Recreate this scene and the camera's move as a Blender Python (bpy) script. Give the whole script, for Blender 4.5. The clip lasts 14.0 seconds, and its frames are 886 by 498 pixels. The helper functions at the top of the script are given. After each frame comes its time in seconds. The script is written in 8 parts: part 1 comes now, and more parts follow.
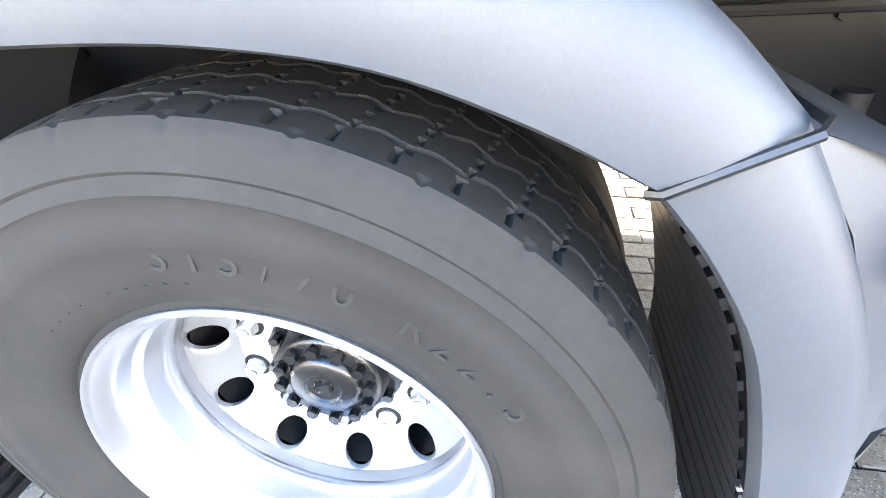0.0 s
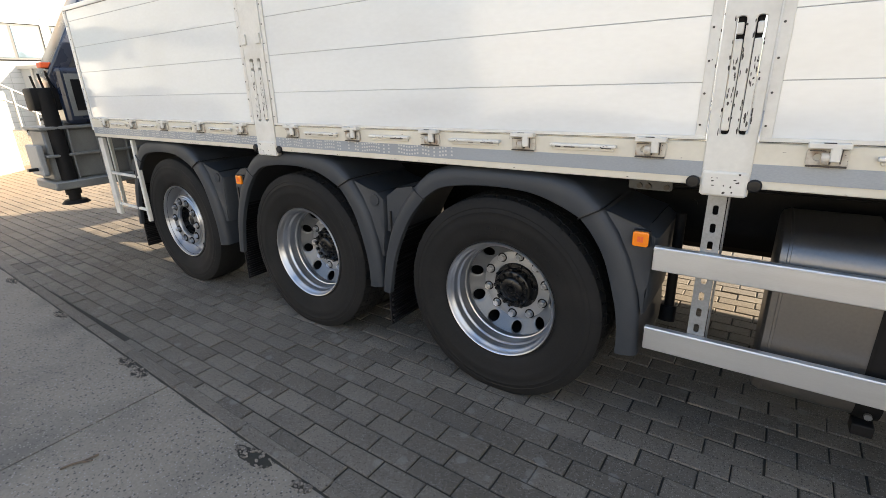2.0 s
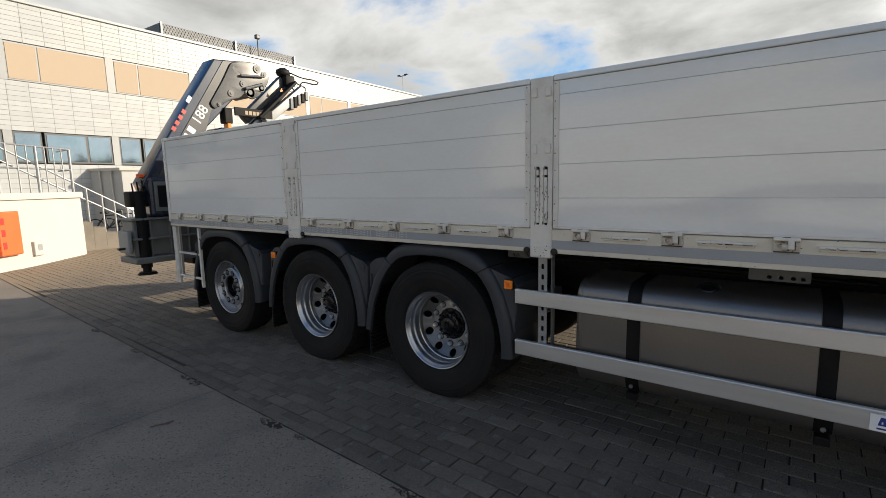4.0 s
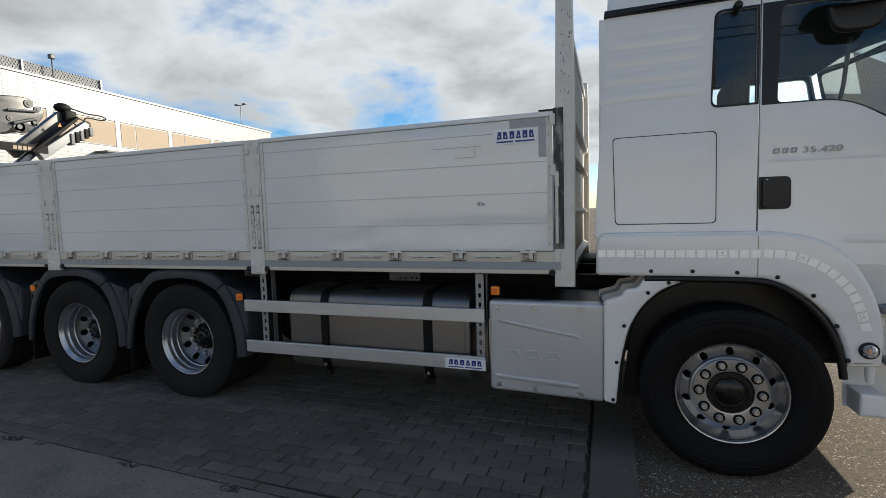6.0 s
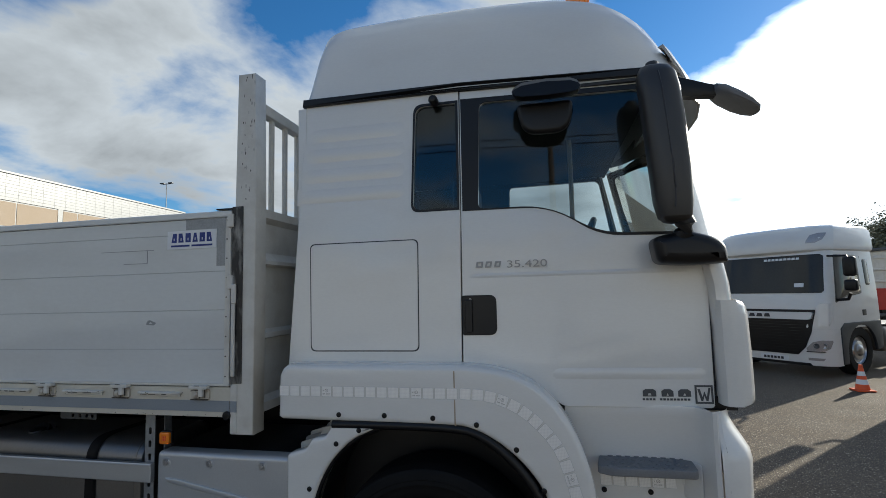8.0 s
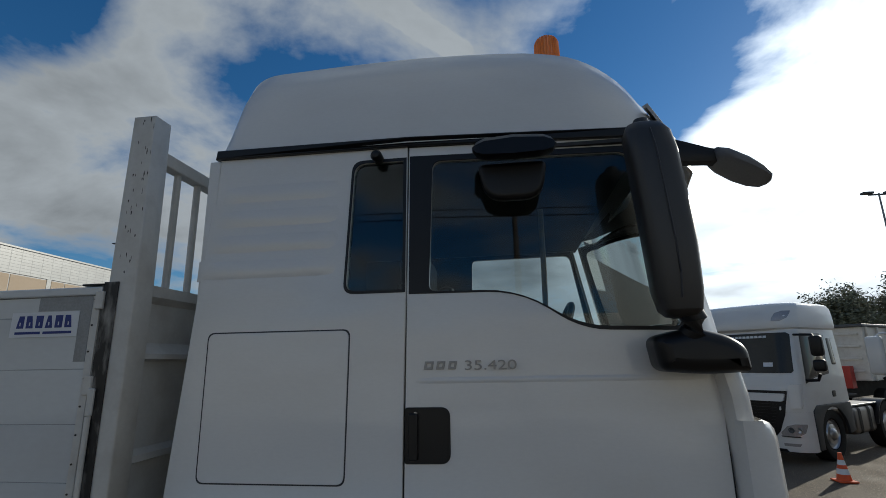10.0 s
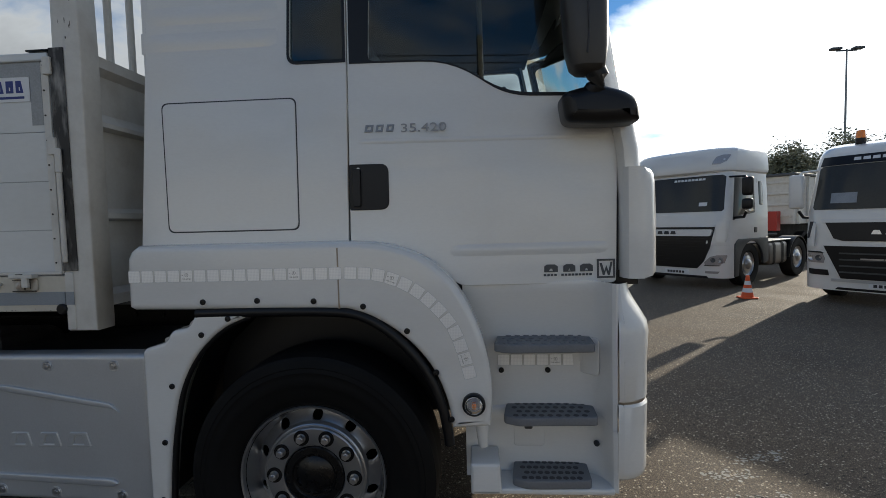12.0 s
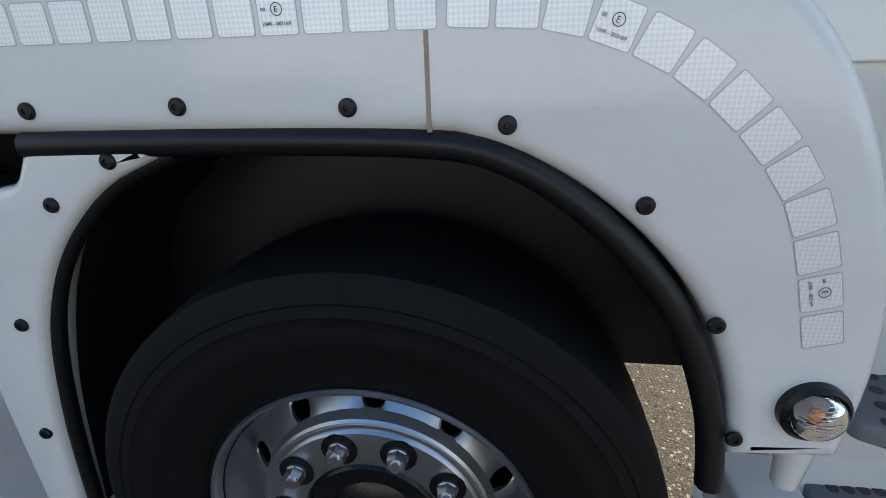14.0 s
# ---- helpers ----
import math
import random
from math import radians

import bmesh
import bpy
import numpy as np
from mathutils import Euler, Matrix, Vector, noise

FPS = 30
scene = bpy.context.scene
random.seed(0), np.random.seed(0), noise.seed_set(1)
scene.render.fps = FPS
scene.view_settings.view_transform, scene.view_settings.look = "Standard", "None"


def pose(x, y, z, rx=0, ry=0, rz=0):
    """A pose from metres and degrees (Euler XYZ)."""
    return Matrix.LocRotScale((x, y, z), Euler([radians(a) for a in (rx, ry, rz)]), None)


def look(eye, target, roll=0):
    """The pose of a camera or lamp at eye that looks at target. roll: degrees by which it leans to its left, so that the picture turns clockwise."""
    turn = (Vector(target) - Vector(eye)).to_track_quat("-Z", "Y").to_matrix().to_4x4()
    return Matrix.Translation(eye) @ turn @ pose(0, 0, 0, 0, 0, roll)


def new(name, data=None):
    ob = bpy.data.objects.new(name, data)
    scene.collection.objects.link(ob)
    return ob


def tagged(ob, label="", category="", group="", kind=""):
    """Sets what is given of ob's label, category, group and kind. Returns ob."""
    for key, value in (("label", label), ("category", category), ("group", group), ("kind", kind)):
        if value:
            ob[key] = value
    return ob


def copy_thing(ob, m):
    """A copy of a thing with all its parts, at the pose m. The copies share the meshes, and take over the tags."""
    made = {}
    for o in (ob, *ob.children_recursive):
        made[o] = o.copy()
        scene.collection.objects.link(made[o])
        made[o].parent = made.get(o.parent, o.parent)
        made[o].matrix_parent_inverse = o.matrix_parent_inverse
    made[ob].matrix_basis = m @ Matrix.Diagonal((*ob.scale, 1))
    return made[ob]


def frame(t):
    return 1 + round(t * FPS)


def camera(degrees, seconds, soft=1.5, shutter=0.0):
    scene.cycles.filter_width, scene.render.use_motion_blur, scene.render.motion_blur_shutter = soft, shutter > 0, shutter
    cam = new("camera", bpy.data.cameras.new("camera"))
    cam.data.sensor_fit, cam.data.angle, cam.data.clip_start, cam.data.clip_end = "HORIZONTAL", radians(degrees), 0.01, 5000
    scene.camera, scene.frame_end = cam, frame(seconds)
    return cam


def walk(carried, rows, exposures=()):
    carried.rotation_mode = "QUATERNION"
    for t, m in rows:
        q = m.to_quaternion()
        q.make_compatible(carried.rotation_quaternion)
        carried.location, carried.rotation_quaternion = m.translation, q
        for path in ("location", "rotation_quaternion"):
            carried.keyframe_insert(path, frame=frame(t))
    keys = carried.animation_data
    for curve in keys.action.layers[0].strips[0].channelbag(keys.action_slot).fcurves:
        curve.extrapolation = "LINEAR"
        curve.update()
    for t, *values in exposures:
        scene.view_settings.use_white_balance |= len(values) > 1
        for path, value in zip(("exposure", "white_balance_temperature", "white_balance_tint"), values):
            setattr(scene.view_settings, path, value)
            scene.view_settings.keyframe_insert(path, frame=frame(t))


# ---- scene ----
cam = camera(86.0, 14.0, soft=0.8)
PATH = [
    (0, (0.257, -0.287, 1.161), (-0.039, 1.358, 0.063), -1.9),
    (0.5, (0.281, -0.661, 1.295), (-0.139, 1.008, 0.277), -1.2),
    (1, (0.403, -1.053, 1.4), (-0.257, 0.599, 0.485), -1.1),
    (1.5, (0.712, -1.449, 1.481), (-0.175, 0.163, 0.697), -1.0),
    (2, (0.97, -1.851, 1.548), (-0.111, -0.301, 0.893), -1.7),
    (2.2, (1.09, -1.979, 1.575), (-0.061, -0.455, 0.981), -1.8),
    (4.3, (2.289, -2.789, 1.654), (1.125, -1.182, 1.409), -1.7),
    (4.5, (2.417, -2.838, 1.698), (1.32, -1.183, 1.457), -2.0),
    (5, (2.783, -2.916, 1.663), (1.86, -1.151, 1.479), -1.8),
    (5.5, (3.121, -2.985, 1.657), (2.347, -1.149, 1.484), -1.9),
    (6, (3.554, -3.156, 1.621), (2.897, -1.274, 1.466), -1.7),
    (6.5, (3.942, -3.214, 1.662), (3.431, -1.286, 1.51), -2.0),
    (7, (4.369, -2.99, 1.672), (3.947, -1.038, 1.568), -2.1),
    (7.5, (4.696, -2.625, 1.713), (4.3, -0.664, 1.715), -1.8),
    (8, (4.8, -2.164, 1.791), (4.383, -0.216, 1.972), -1.5),
    (8.5, (4.742, -1.734, 1.923), (4.368, 0.189, 2.327), -1.5),
    (8.7, (4.713, -1.605, 1.972), (4.374, 0.306, 2.456), -1.4),
    (10.8, (4.892, -1.756, 1.841), (4.644, 0.193, 2.212), -1.1),
    (11, (4.911, -1.795, 1.798), (4.67, 0.171, 2.079), -1.2),
    (11.5, (4.89, -1.884, 1.627), (4.705, 0.105, 1.725), -1.4),
    (12, (4.925, -1.842, 1.522), (4.783, 0.15, 1.408), -1.5),
    (12.5, (4.985, -1.527, 1.381), (4.842, 0.431, 1.0), -1.7),
    (13, (4.911, -1.218, 1.257), (4.773, 0.677, 0.634), -1.6),
    (13.5, (4.689, -0.975, 1.264), (4.499, 0.891, 0.571), -1.8),
    (14, (4.47, -0.592, 1.269), (4.202, 1.248, 0.531), -1.8),
]

walk(cam, [(t, look(eye, target, roll)) for t, eye, target, roll in PATH],
     exposures=[(0, 5.75, 6800, 10), (0.5, 4.9, 7100, 10), (1.0, 4.0, 7300, 10), (1.5, 2.95, 7400, 10), (2.2, 1.85, 7400, 10), (4.3, 0.50, 6700, 9), (5, 0.48, 6450, 9), (6.5, 0.46, 6350, 6), (7, 0.3, 6400, 6), (8, 0.15, 6050, 5),
                (8.7, -0.22, 5950, 5), (10.8, -0.62, 6050, 5), (11.5, -0.36, 6250, 6), (12.5, 0.28, 6200, 7), (13, 0.70, 6080, 7), (13.5, 1.08, 6050, 6), (14, 1.1, 5850, 5)])

# ---- light ----
SUN_AZ, SUN_EL = 45.0, 20.0          # degrees from +y towards +x, and above the horizon
world = bpy.data.worlds.new("sky")
scene.world = world
world.use_nodes = True
nt = world.node_tree
nt.nodes.clear()


def wn(kind, **kw):
    n = nt.nodes.new(kind)
    for k, v in kw.items():
        n.inputs[k].default_value = v
    return n


sky = nt.nodes.new("ShaderNodeTexSky")
sky.sky_type = "NISHITA"
sky.sun_disc = False
sky.sun_elevation, sky.sun_rotation = radians(SUN_EL), radians(SUN_AZ)
sky.air_density, sky.dust_density, sky.ozone_density = 1.0, 0.2, 4.0
tc = nt.nodes.new("ShaderNodeTexCoord")
sep = nt.nodes.new("ShaderNodeSeparateXYZ")
nt.links.new(tc.outputs["Generated"], sep.inputs[0])
# project the view of the sky on a flat cloud deck
mx = nt.nodes.new("ShaderNodeMath"); mx.operation = "MAXIMUM"; mx.inputs[1].default_value = 0.06
nt.links.new(sep.outputs[2], mx.inputs[0])
ad = nt.nodes.new("ShaderNodeMath"); ad.operation = "ADD"; ad.inputs[1].default_value = 0.22
nt.links.new(mx.outputs[0], ad.inputs[0])
comb = nt.nodes.new("ShaderNodeCombineXYZ")
for i in (0, 1):
    dv = nt.nodes.new("ShaderNodeMath"); dv.operation = "DIVIDE"
    nt.links.new(sep.outputs[i], dv.inputs[0])
    nt.links.new(ad.outputs[0], dv.inputs[1])
    nt.links.new(dv.outputs[0], comb.inputs[i])
comb.inputs[2].default_value = 3.7
cl = wn("ShaderNodeTexNoise", Scale=1.5, Detail=9.0, Roughness=0.55, Distortion=0.2)
nt.links.new(comb.outputs[0], cl.inputs["Vector"])
cr = nt.nodes.new("ShaderNodeMapRange")
cr.inputs["From Min"].default_value, cr.inputs["From Max"].default_value = 0.435, 0.57
# a cloud deck up to a third of the way, clear sky above it
low = nt.nodes.new("ShaderNodeMapRange")
low.interpolation_type = "SMOOTHSTEP"
low.inputs["From Min"].default_value, low.inputs["From Max"].default_value = 0.41, 0.55
low.inputs["To Min"].default_value, low.inputs["To Max"].default_value = 0.085, -0.05
nt.links.new(sep.outputs[2], low.inputs[0])
dens = nt.nodes.new("ShaderNodeMath"); dens.operation = "ADD"
nt.links.new(cl.outputs[0], dens.inputs[0]); nt.links.new(low.outputs[0], dens.inputs[1])
CONTRAIL = tuple((-14 + 1.3 * k, 40 - 0.62 * k, 1.7, 0.13 - 0.008 * k) for k in range(8))
deck = dens
# gaps and single clouds: azimuth from +y, elevation, width in degrees, more or less cloud
for az, el, width, amount in ((-56, 33, 11, -0.16), (-44, 7, 11, -0.13), (-24, 8, 10, -0.11), (16, 31, 12, -0.10), (31, 31, 9, -0.04), (SUN_AZ, SUN_EL, 24, 0.16), (28, 8, 20, 0.12), (180, 20, 75, -0.085)) + CONTRAIL:
    v = Vector((math.sin(radians(az)) * math.cos(radians(el)), math.cos(radians(az)) * math.cos(radians(el)), math.sin(radians(el))))
    dp = nt.nodes.new("ShaderNodeVectorMath"); dp.operation = "DOT_PRODUCT"
    dp.inputs[1].default_value = v
    nt.links.new(tc.outputs["Generated"], dp.inputs[0])
    lobe = nt.nodes.new("ShaderNodeMapRange")
    lobe.interpolation_type = "SMOOTHSTEP"
    lobe.inputs["From Min"].default_value, lobe.inputs["From Max"].default_value = math.cos(radians(width)), 1.0
    lobe.inputs["To Max"].default_value = amount
    nt.links.new(dp.outputs["Value"], lobe.inputs[0])
    more = nt.nodes.new("ShaderNodeMath"); more.operation = "ADD"
    nt.links.new(dens.outputs[0], more.inputs[0]); nt.links.new(lobe.outputs[0], more.inputs[1])
    dens = more
nt.links.new(dens.outputs[0], cr.inputs[0])
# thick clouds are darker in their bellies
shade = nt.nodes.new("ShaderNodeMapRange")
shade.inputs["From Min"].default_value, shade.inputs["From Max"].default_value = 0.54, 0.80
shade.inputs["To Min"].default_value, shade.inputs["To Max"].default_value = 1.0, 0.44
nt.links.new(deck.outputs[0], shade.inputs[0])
# clouds glow towards the sun
sund = Vector((math.sin(radians(SUN_AZ)) * math.cos(radians(SUN_EL)), math.cos(radians(SUN_AZ)) * math.cos(radians(SUN_EL)), math.sin(radians(SUN_EL))))
dt = nt.nodes.new("ShaderNodeVectorMath"); dt.operation = "DOT_PRODUCT"
dt.inputs[1].default_value = sund
nt.links.new(tc.outputs["Generated"], dt.inputs[0])
glow = nt.nodes.new("ShaderNodeMapRange")
glow.interpolation_type = "SMOOTHSTEP"
glow.inputs["From Min"].default_value, glow.inputs["From Max"].default_value = 0.72, 1.0
glow.inputs["To Min"].default_value, glow.inputs["To Max"].default_value = 6.9, 26.0
nt.links.new(dt.outputs["Value"], glow.inputs[0])
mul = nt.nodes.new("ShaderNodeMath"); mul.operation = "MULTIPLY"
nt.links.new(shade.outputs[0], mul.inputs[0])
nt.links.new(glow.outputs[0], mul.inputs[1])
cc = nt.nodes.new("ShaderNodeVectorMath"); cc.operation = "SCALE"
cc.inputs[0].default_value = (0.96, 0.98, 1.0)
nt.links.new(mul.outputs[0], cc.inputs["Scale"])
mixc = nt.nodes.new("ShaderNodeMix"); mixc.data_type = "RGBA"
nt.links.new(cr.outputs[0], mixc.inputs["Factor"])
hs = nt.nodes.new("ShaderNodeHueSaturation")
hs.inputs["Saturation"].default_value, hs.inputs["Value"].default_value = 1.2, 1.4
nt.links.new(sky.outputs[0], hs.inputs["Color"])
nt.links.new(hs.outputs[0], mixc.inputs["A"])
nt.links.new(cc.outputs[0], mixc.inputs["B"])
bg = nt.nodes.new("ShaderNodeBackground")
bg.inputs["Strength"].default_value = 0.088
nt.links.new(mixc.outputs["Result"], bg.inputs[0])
out = nt.nodes.new("ShaderNodeOutputWorld")
nt.links.new(bg.outputs[0], out.inputs[0])

sun = new("sun", bpy.data.lights.new("sun", "SUN"))
sun.data.energy, sun.data.angle, sun.data.color = 5.2, radians(0.6), (1.0, 0.87, 0.70)
sun.matrix_basis = look(sund * 50, (0, 0, 0))

# ---- materials ----


def mat(name, color, rough=0.5, metal=0.0, var=0.12, scale=6.0, fine=120.0, bump=0.0, coat=0.0, dirt=None, dirt_amt=0.0, dirt_scale=3.0, spec=0.5, stretch=(1, 1, 1), rvar=0.1, per_piece=0.0, specks=(), wave=0.0):
    """A surface with colour variation at two scales, fine relief and optional dirt."""
    m = bpy.data.materials.new(name)
    m.use_nodes = True
    t = m.node_tree
    b = t.nodes["Principled BSDF"]
    b.inputs["Roughness"].default_value, b.inputs["Metallic"].default_value = rough, metal
    b.inputs["Coat Weight"].default_value = coat
    b.inputs["Coat Roughness"].default_value = 0.06
    b.inputs["Specular IOR Level"].default_value = spec
    tcn = t.nodes.new("ShaderNodeNewGeometry")
    mp = t.nodes.new("ShaderNodeMapping")
    mp.inputs["Scale"].default_value = stretch
    t.links.new(tcn.outputs["Position"], mp.inputs[0])

    def noise_node(s, detail=5.0):
        n = t.nodes.new("ShaderNodeTexNoise")
        n.inputs["Scale"].default_value, n.inputs["Detail"].default_value = s, detail
        t.links.new(mp.outputs[0], n.inputs["Vector"])
        return n

    big, small = noise_node(scale), noise_node(fine, 3.0)
    addn = t.nodes.new("ShaderNodeMath"); addn.operation = "ADD"
    t.links.new(big.outputs[0], addn.inputs[0]); t.links.new(small.outputs[0], addn.inputs[1])
    rng = t.nodes.new("ShaderNodeMapRange")
    rng.inputs["From Min"].default_value, rng.inputs["From Max"].default_value = 0.6, 1.4
    rng.inputs["To Min"].default_value, rng.inputs["To Max"].default_value = 1 - var, 1 + var
    t.links.new(addn.outputs[0], rng.inputs[0])
    val = rng.outputs[0]
    if per_piece:
        oi = t.nodes.new("ShaderNodeObjectInfo")
        ge = t.nodes.new("ShaderNodeNewGeometry")
        sm = t.nodes.new("ShaderNodeMath"); sm.operation = "ADD"
        t.links.new(oi.outputs["Random"], sm.inputs[0]); t.links.new(ge.outputs["Random Per Island"], sm.inputs[1])
        fr = t.nodes.new("ShaderNodeMath"); fr.operation = "FRACT"
        t.links.new(sm.outputs[0], fr.inputs[0])
        pr = t.nodes.new("ShaderNodeMapRange")
        pr.inputs["To Min"].default_value, pr.inputs["To Max"].default_value = 1 - per_piece, 1 + per_piece
        t.links.new(fr.outputs[0], pr.inputs[0])
        mm = t.nodes.new("ShaderNodeMath"); mm.operation = "MULTIPLY"
        t.links.new(val, mm.inputs[0]); t.links.new(pr.outputs[0], mm.inputs[1])
        val = mm.outputs[0]
    sc = t.nodes.new("ShaderNodeVectorMath"); sc.operation = "SCALE"
    sc.inputs[0].default_value = color
    t.links.new(val, sc.inputs["Scale"])
    col = sc.outputs[0]
    if dirt:
        dn = noise_node(dirt_scale, 8.0)
        dr = t.nodes.new("ShaderNodeMapRange")
        dr.inputs["From Min"].default_value, dr.inputs["From Max"].default_value = 0.48, 0.72
        dr.inputs["To Max"].default_value = dirt_amt
        t.links.new(dn.outputs[0], dr.inputs[0])
        mi = t.nodes.new("ShaderNodeMix"); mi.data_type = "RGBA"
        mi.inputs["B"].default_value = (*dirt, 1)
        t.links.new(dr.outputs[0], mi.inputs["Factor"]); t.links.new(col, mi.inputs["A"])
        col = mi.outputs["Result"]
    for sscale, share, scol, amt in specks:     # single stones in the surface
        vo = t.nodes.new("ShaderNodeTexVoronoi")
        vo.inputs["Scale"].default_value = sscale
        t.links.new(mp.outputs[0], vo.inputs["Vector"])
        sx = t.nodes.new("ShaderNodeSeparateXYZ")
        t.links.new(vo.outputs["Color"], sx.inputs[0])
        lt = t.nodes.new("ShaderNodeMath"); lt.operation = "LESS_THAN"; lt.inputs[1].default_value = share
        t.links.new(sx.outputs[0], lt.inputs[0])
        near = t.nodes.new("ShaderNodeMapRange")
        near.inputs["From Min"].default_value, near.inputs["From Max"].default_value = 0.32, 0.46
        near.inputs["To Min"].default_value, near.inputs["To Max"].default_value = amt, 0.0
        t.links.new(vo.outputs["Distance"], near.inputs[0])
        m2 = t.nodes.new("ShaderNodeMath"); m2.operation = "MULTIPLY"
        t.links.new(lt.outputs[0], m2.inputs[0]); t.links.new(near.outputs[0], m2.inputs[1])
        mi = t.nodes.new("ShaderNodeMix"); mi.data_type = "RGBA"
        mi.inputs["B"].default_value = (*scol, 1)
        t.links.new(m2.outputs[0], mi.inputs["Factor"]); t.links.new(col, mi.inputs["A"])
        col = mi.outputs["Result"]
    t.links.new(col, b.inputs["Base Color"])
    rr = t.nodes.new("ShaderNodeMapRange")
    rr.inputs["From Min"].default_value, rr.inputs["From Max"].default_value = 0.3, 0.7
    rr.inputs["To Min"].default_value, rr.inputs["To Max"].default_value = max(0.02, rough * (1 - rvar)), min(1, rough * (1 + rvar))
    t.links.new(big.outputs[0], rr.inputs[0]); t.links.new(rr.outputs[0], b.inputs["Roughness"])
    if wave:                                    # slow unevenness of sheet metal
        bw = t.nodes.new("ShaderNodeBump")
        bw.inputs["Strength"].default_value, bw.inputs["Distance"].default_value = 1.0, wave
        wn2 = noise_node(scale * 1.6, 1.0)
        t.links.new(wn2.outputs[0], bw.inputs["Height"]); t.links.new(bw.outputs[0], b.inputs["Normal"]); t.links.new(bw.outputs[0], b.inputs["Coat Normal"])
    if bump:
        bp = t.nodes.new("ShaderNodeBump")
        bp.inputs["Strength"].default_value, bp.inputs["Distance"].default_value = 0.6, bump
        t.links.new(small.outputs[0], bp.inputs["Height"]); t.links.new(bp.outputs[0], b.inputs["Normal"])
    return m


def glass(name, color, rough=0.0, alpha=1.0):
    m = bpy.data.materials.new(name)
    m.use_nodes = True
    b = m.node_tree.nodes["Principled BSDF"]
    b.inputs["Base Color"].default_value = (*color, 1)
    b.inputs["Roughness"].default_value = rough
    b.inputs["Transmission Weight"].default_value = 1.0
    b.inputs["IOR"].default_value = 1.45
    return m


WHITE = mat("white_lacquer", (0.74, 0.73, 0.70), 0.22, 0, 0.03, 1.5, 60, 0, 0.5, (0.5, 0.46, 0.4), 0.12, 2.5, wave=0.006, stretch=(0.8, 1, 2.2))
PANEL = mat("white_panel_paint", (0.63, 0.645, 0.64), 0.16, 0, 0.04, 1.2, 40, 0, 0.8, (0.46, 0.44, 0.40), 0.2, 2.2, stretch=(0.6, 1, 1.6), wave=0.012)
WORN = mat("worn_white_paint", (0.62, 0.60, 0.55), 0.42, 0, 0.06, 4, 60, 0.0006, 0, (0.34, 0.29, 0.23), 0.30, 9)
CREAM = mat("cream_rail_paint", (0.60, 0.56, 0.47), 0.42, 0, 0.05, 3, 60, 0.0004, 0, (0.40, 0.33, 0.24), 0.25, 6)
HINGEM = mat("rusty_hinge_paint", (0.50, 0.46, 0.39), 0.5, 0, 0.1, 10, 90, 0.0006, 0, (0.20, 0.10, 0.045), 0.75, 30)
SCRAPED = mat("scraped_black_metal", (0.016, 0.016, 0.017), 0.42, 0.2, 0.3, 20, 150, 0.0006, 0, (0.30, 0.29, 0.27), 0.9, 26, stretch=(1, 1, 0.3))
# bare metal of chips and bolts; also colours the shadow strips on the hinges
CHIP_SHADE = mat("chip_metal_and_shade", (0.062, 0.053, 0.047), 0.6, 0.3, 0.3, 20, 150, 0.0006)
RUBBER = mat("tyre_rubber", (0.0115, 0.0113, 0.0112), 0.78, 0, 0.25, 5, 90, 0.0006, 0, (0.026, 0.024, 0.022), 0.4, 4, spec=0.2)
# a darker black than the rear tyres, used on the front tyre only
DEEPRUBBER = mat("deep_black_rubber", (0.0028, 0.0028, 0.003), 0.7, 0, 0.2, 5, 90, 0.0005, spec=0.2)
FENDER = mat("dark_grey_plastic", (0.0275, 0.032, 0.0385), 0.50, 0, 0.12, 4, 220, 0.0003, 0, (0.06, 0.06, 0.06), 0.22, 5, spec=0.35)
BLACK = mat("black_plastic", (0.007, 0.007, 0.008), 0.38, 0, 0.15, 5, 150, 0.0003, spec=0.35)
GREASE = mat("greasy_black_hub", (0.004, 0.004, 0.0045), 0.28, 0.0, 0.3, 30, 150, 0.0006, spec=0.4)
FRAMEBLK = mat("black_chassis_paint", (0.006, 0.006, 0.0065), 0.6, 0, 0.3, 6, 80, 0.0006, 0, (0.018, 0.015, 0.013), 0.4, 5, spec=0.15)
SILVER = mat("silver_wheel_paint", (0.44, 0.45, 0.47), 0.30, 0.92, 0.02, 3, 150, 0.0, rvar=0.02)
RINGPAINT = mat("pale_ring_paint", (0.30, 0.30, 0.30), 0.42, 0.35, 0.05, 6, 150, 0.0002)
# darker than the silver rim: the deep recess's shade is put into this grey
DISCSHADE = mat("recess_shaded_wheel_disc", (0.165, 0.172, 0.180), 0.42, 0.65, 0.06, 6, 150, 0.0002, 0, (0.12, 0.11, 0.10), 0.3, 7)
STEEL = mat("bright_steel", (0.62, 0.62, 0.63), 0.3, 1.0, 0.1, 20, 200)
ALU = mat("anodised_aluminium", (0.60, 0.61, 0.62), 0.38, 0.8, 0.06, 3, 160, 0, 0, (0.3, 0.29, 0.27), 0.18, 4, stretch=(0.3, 1, 4))
GALV = mat("galvanised_steel", (0.28, 0.29, 0.30), 0.45, 0.6, 0.18, 14, 120, 0.0003)
TANK = mat("tank_aluminium", (0.19, 0.18, 0.172), 0.40, 0.85, 0.1, 2, 90, 0.0002, 0, (0.22, 0.19, 0.16), 0.3, 3)
SILVERP = mat("silver_plastic", (0.50, 0.51, 0.52), 0.38, 0.45, 0.06, 3, 160, 0.0003, 0, (0.3, 0.28, 0.25), 0.12, 4)
GREY = mat("grey_step_plastic", (0.17, 0.175, 0.185), 0.55, 0, 0.12, 6, 150, 0.0004)
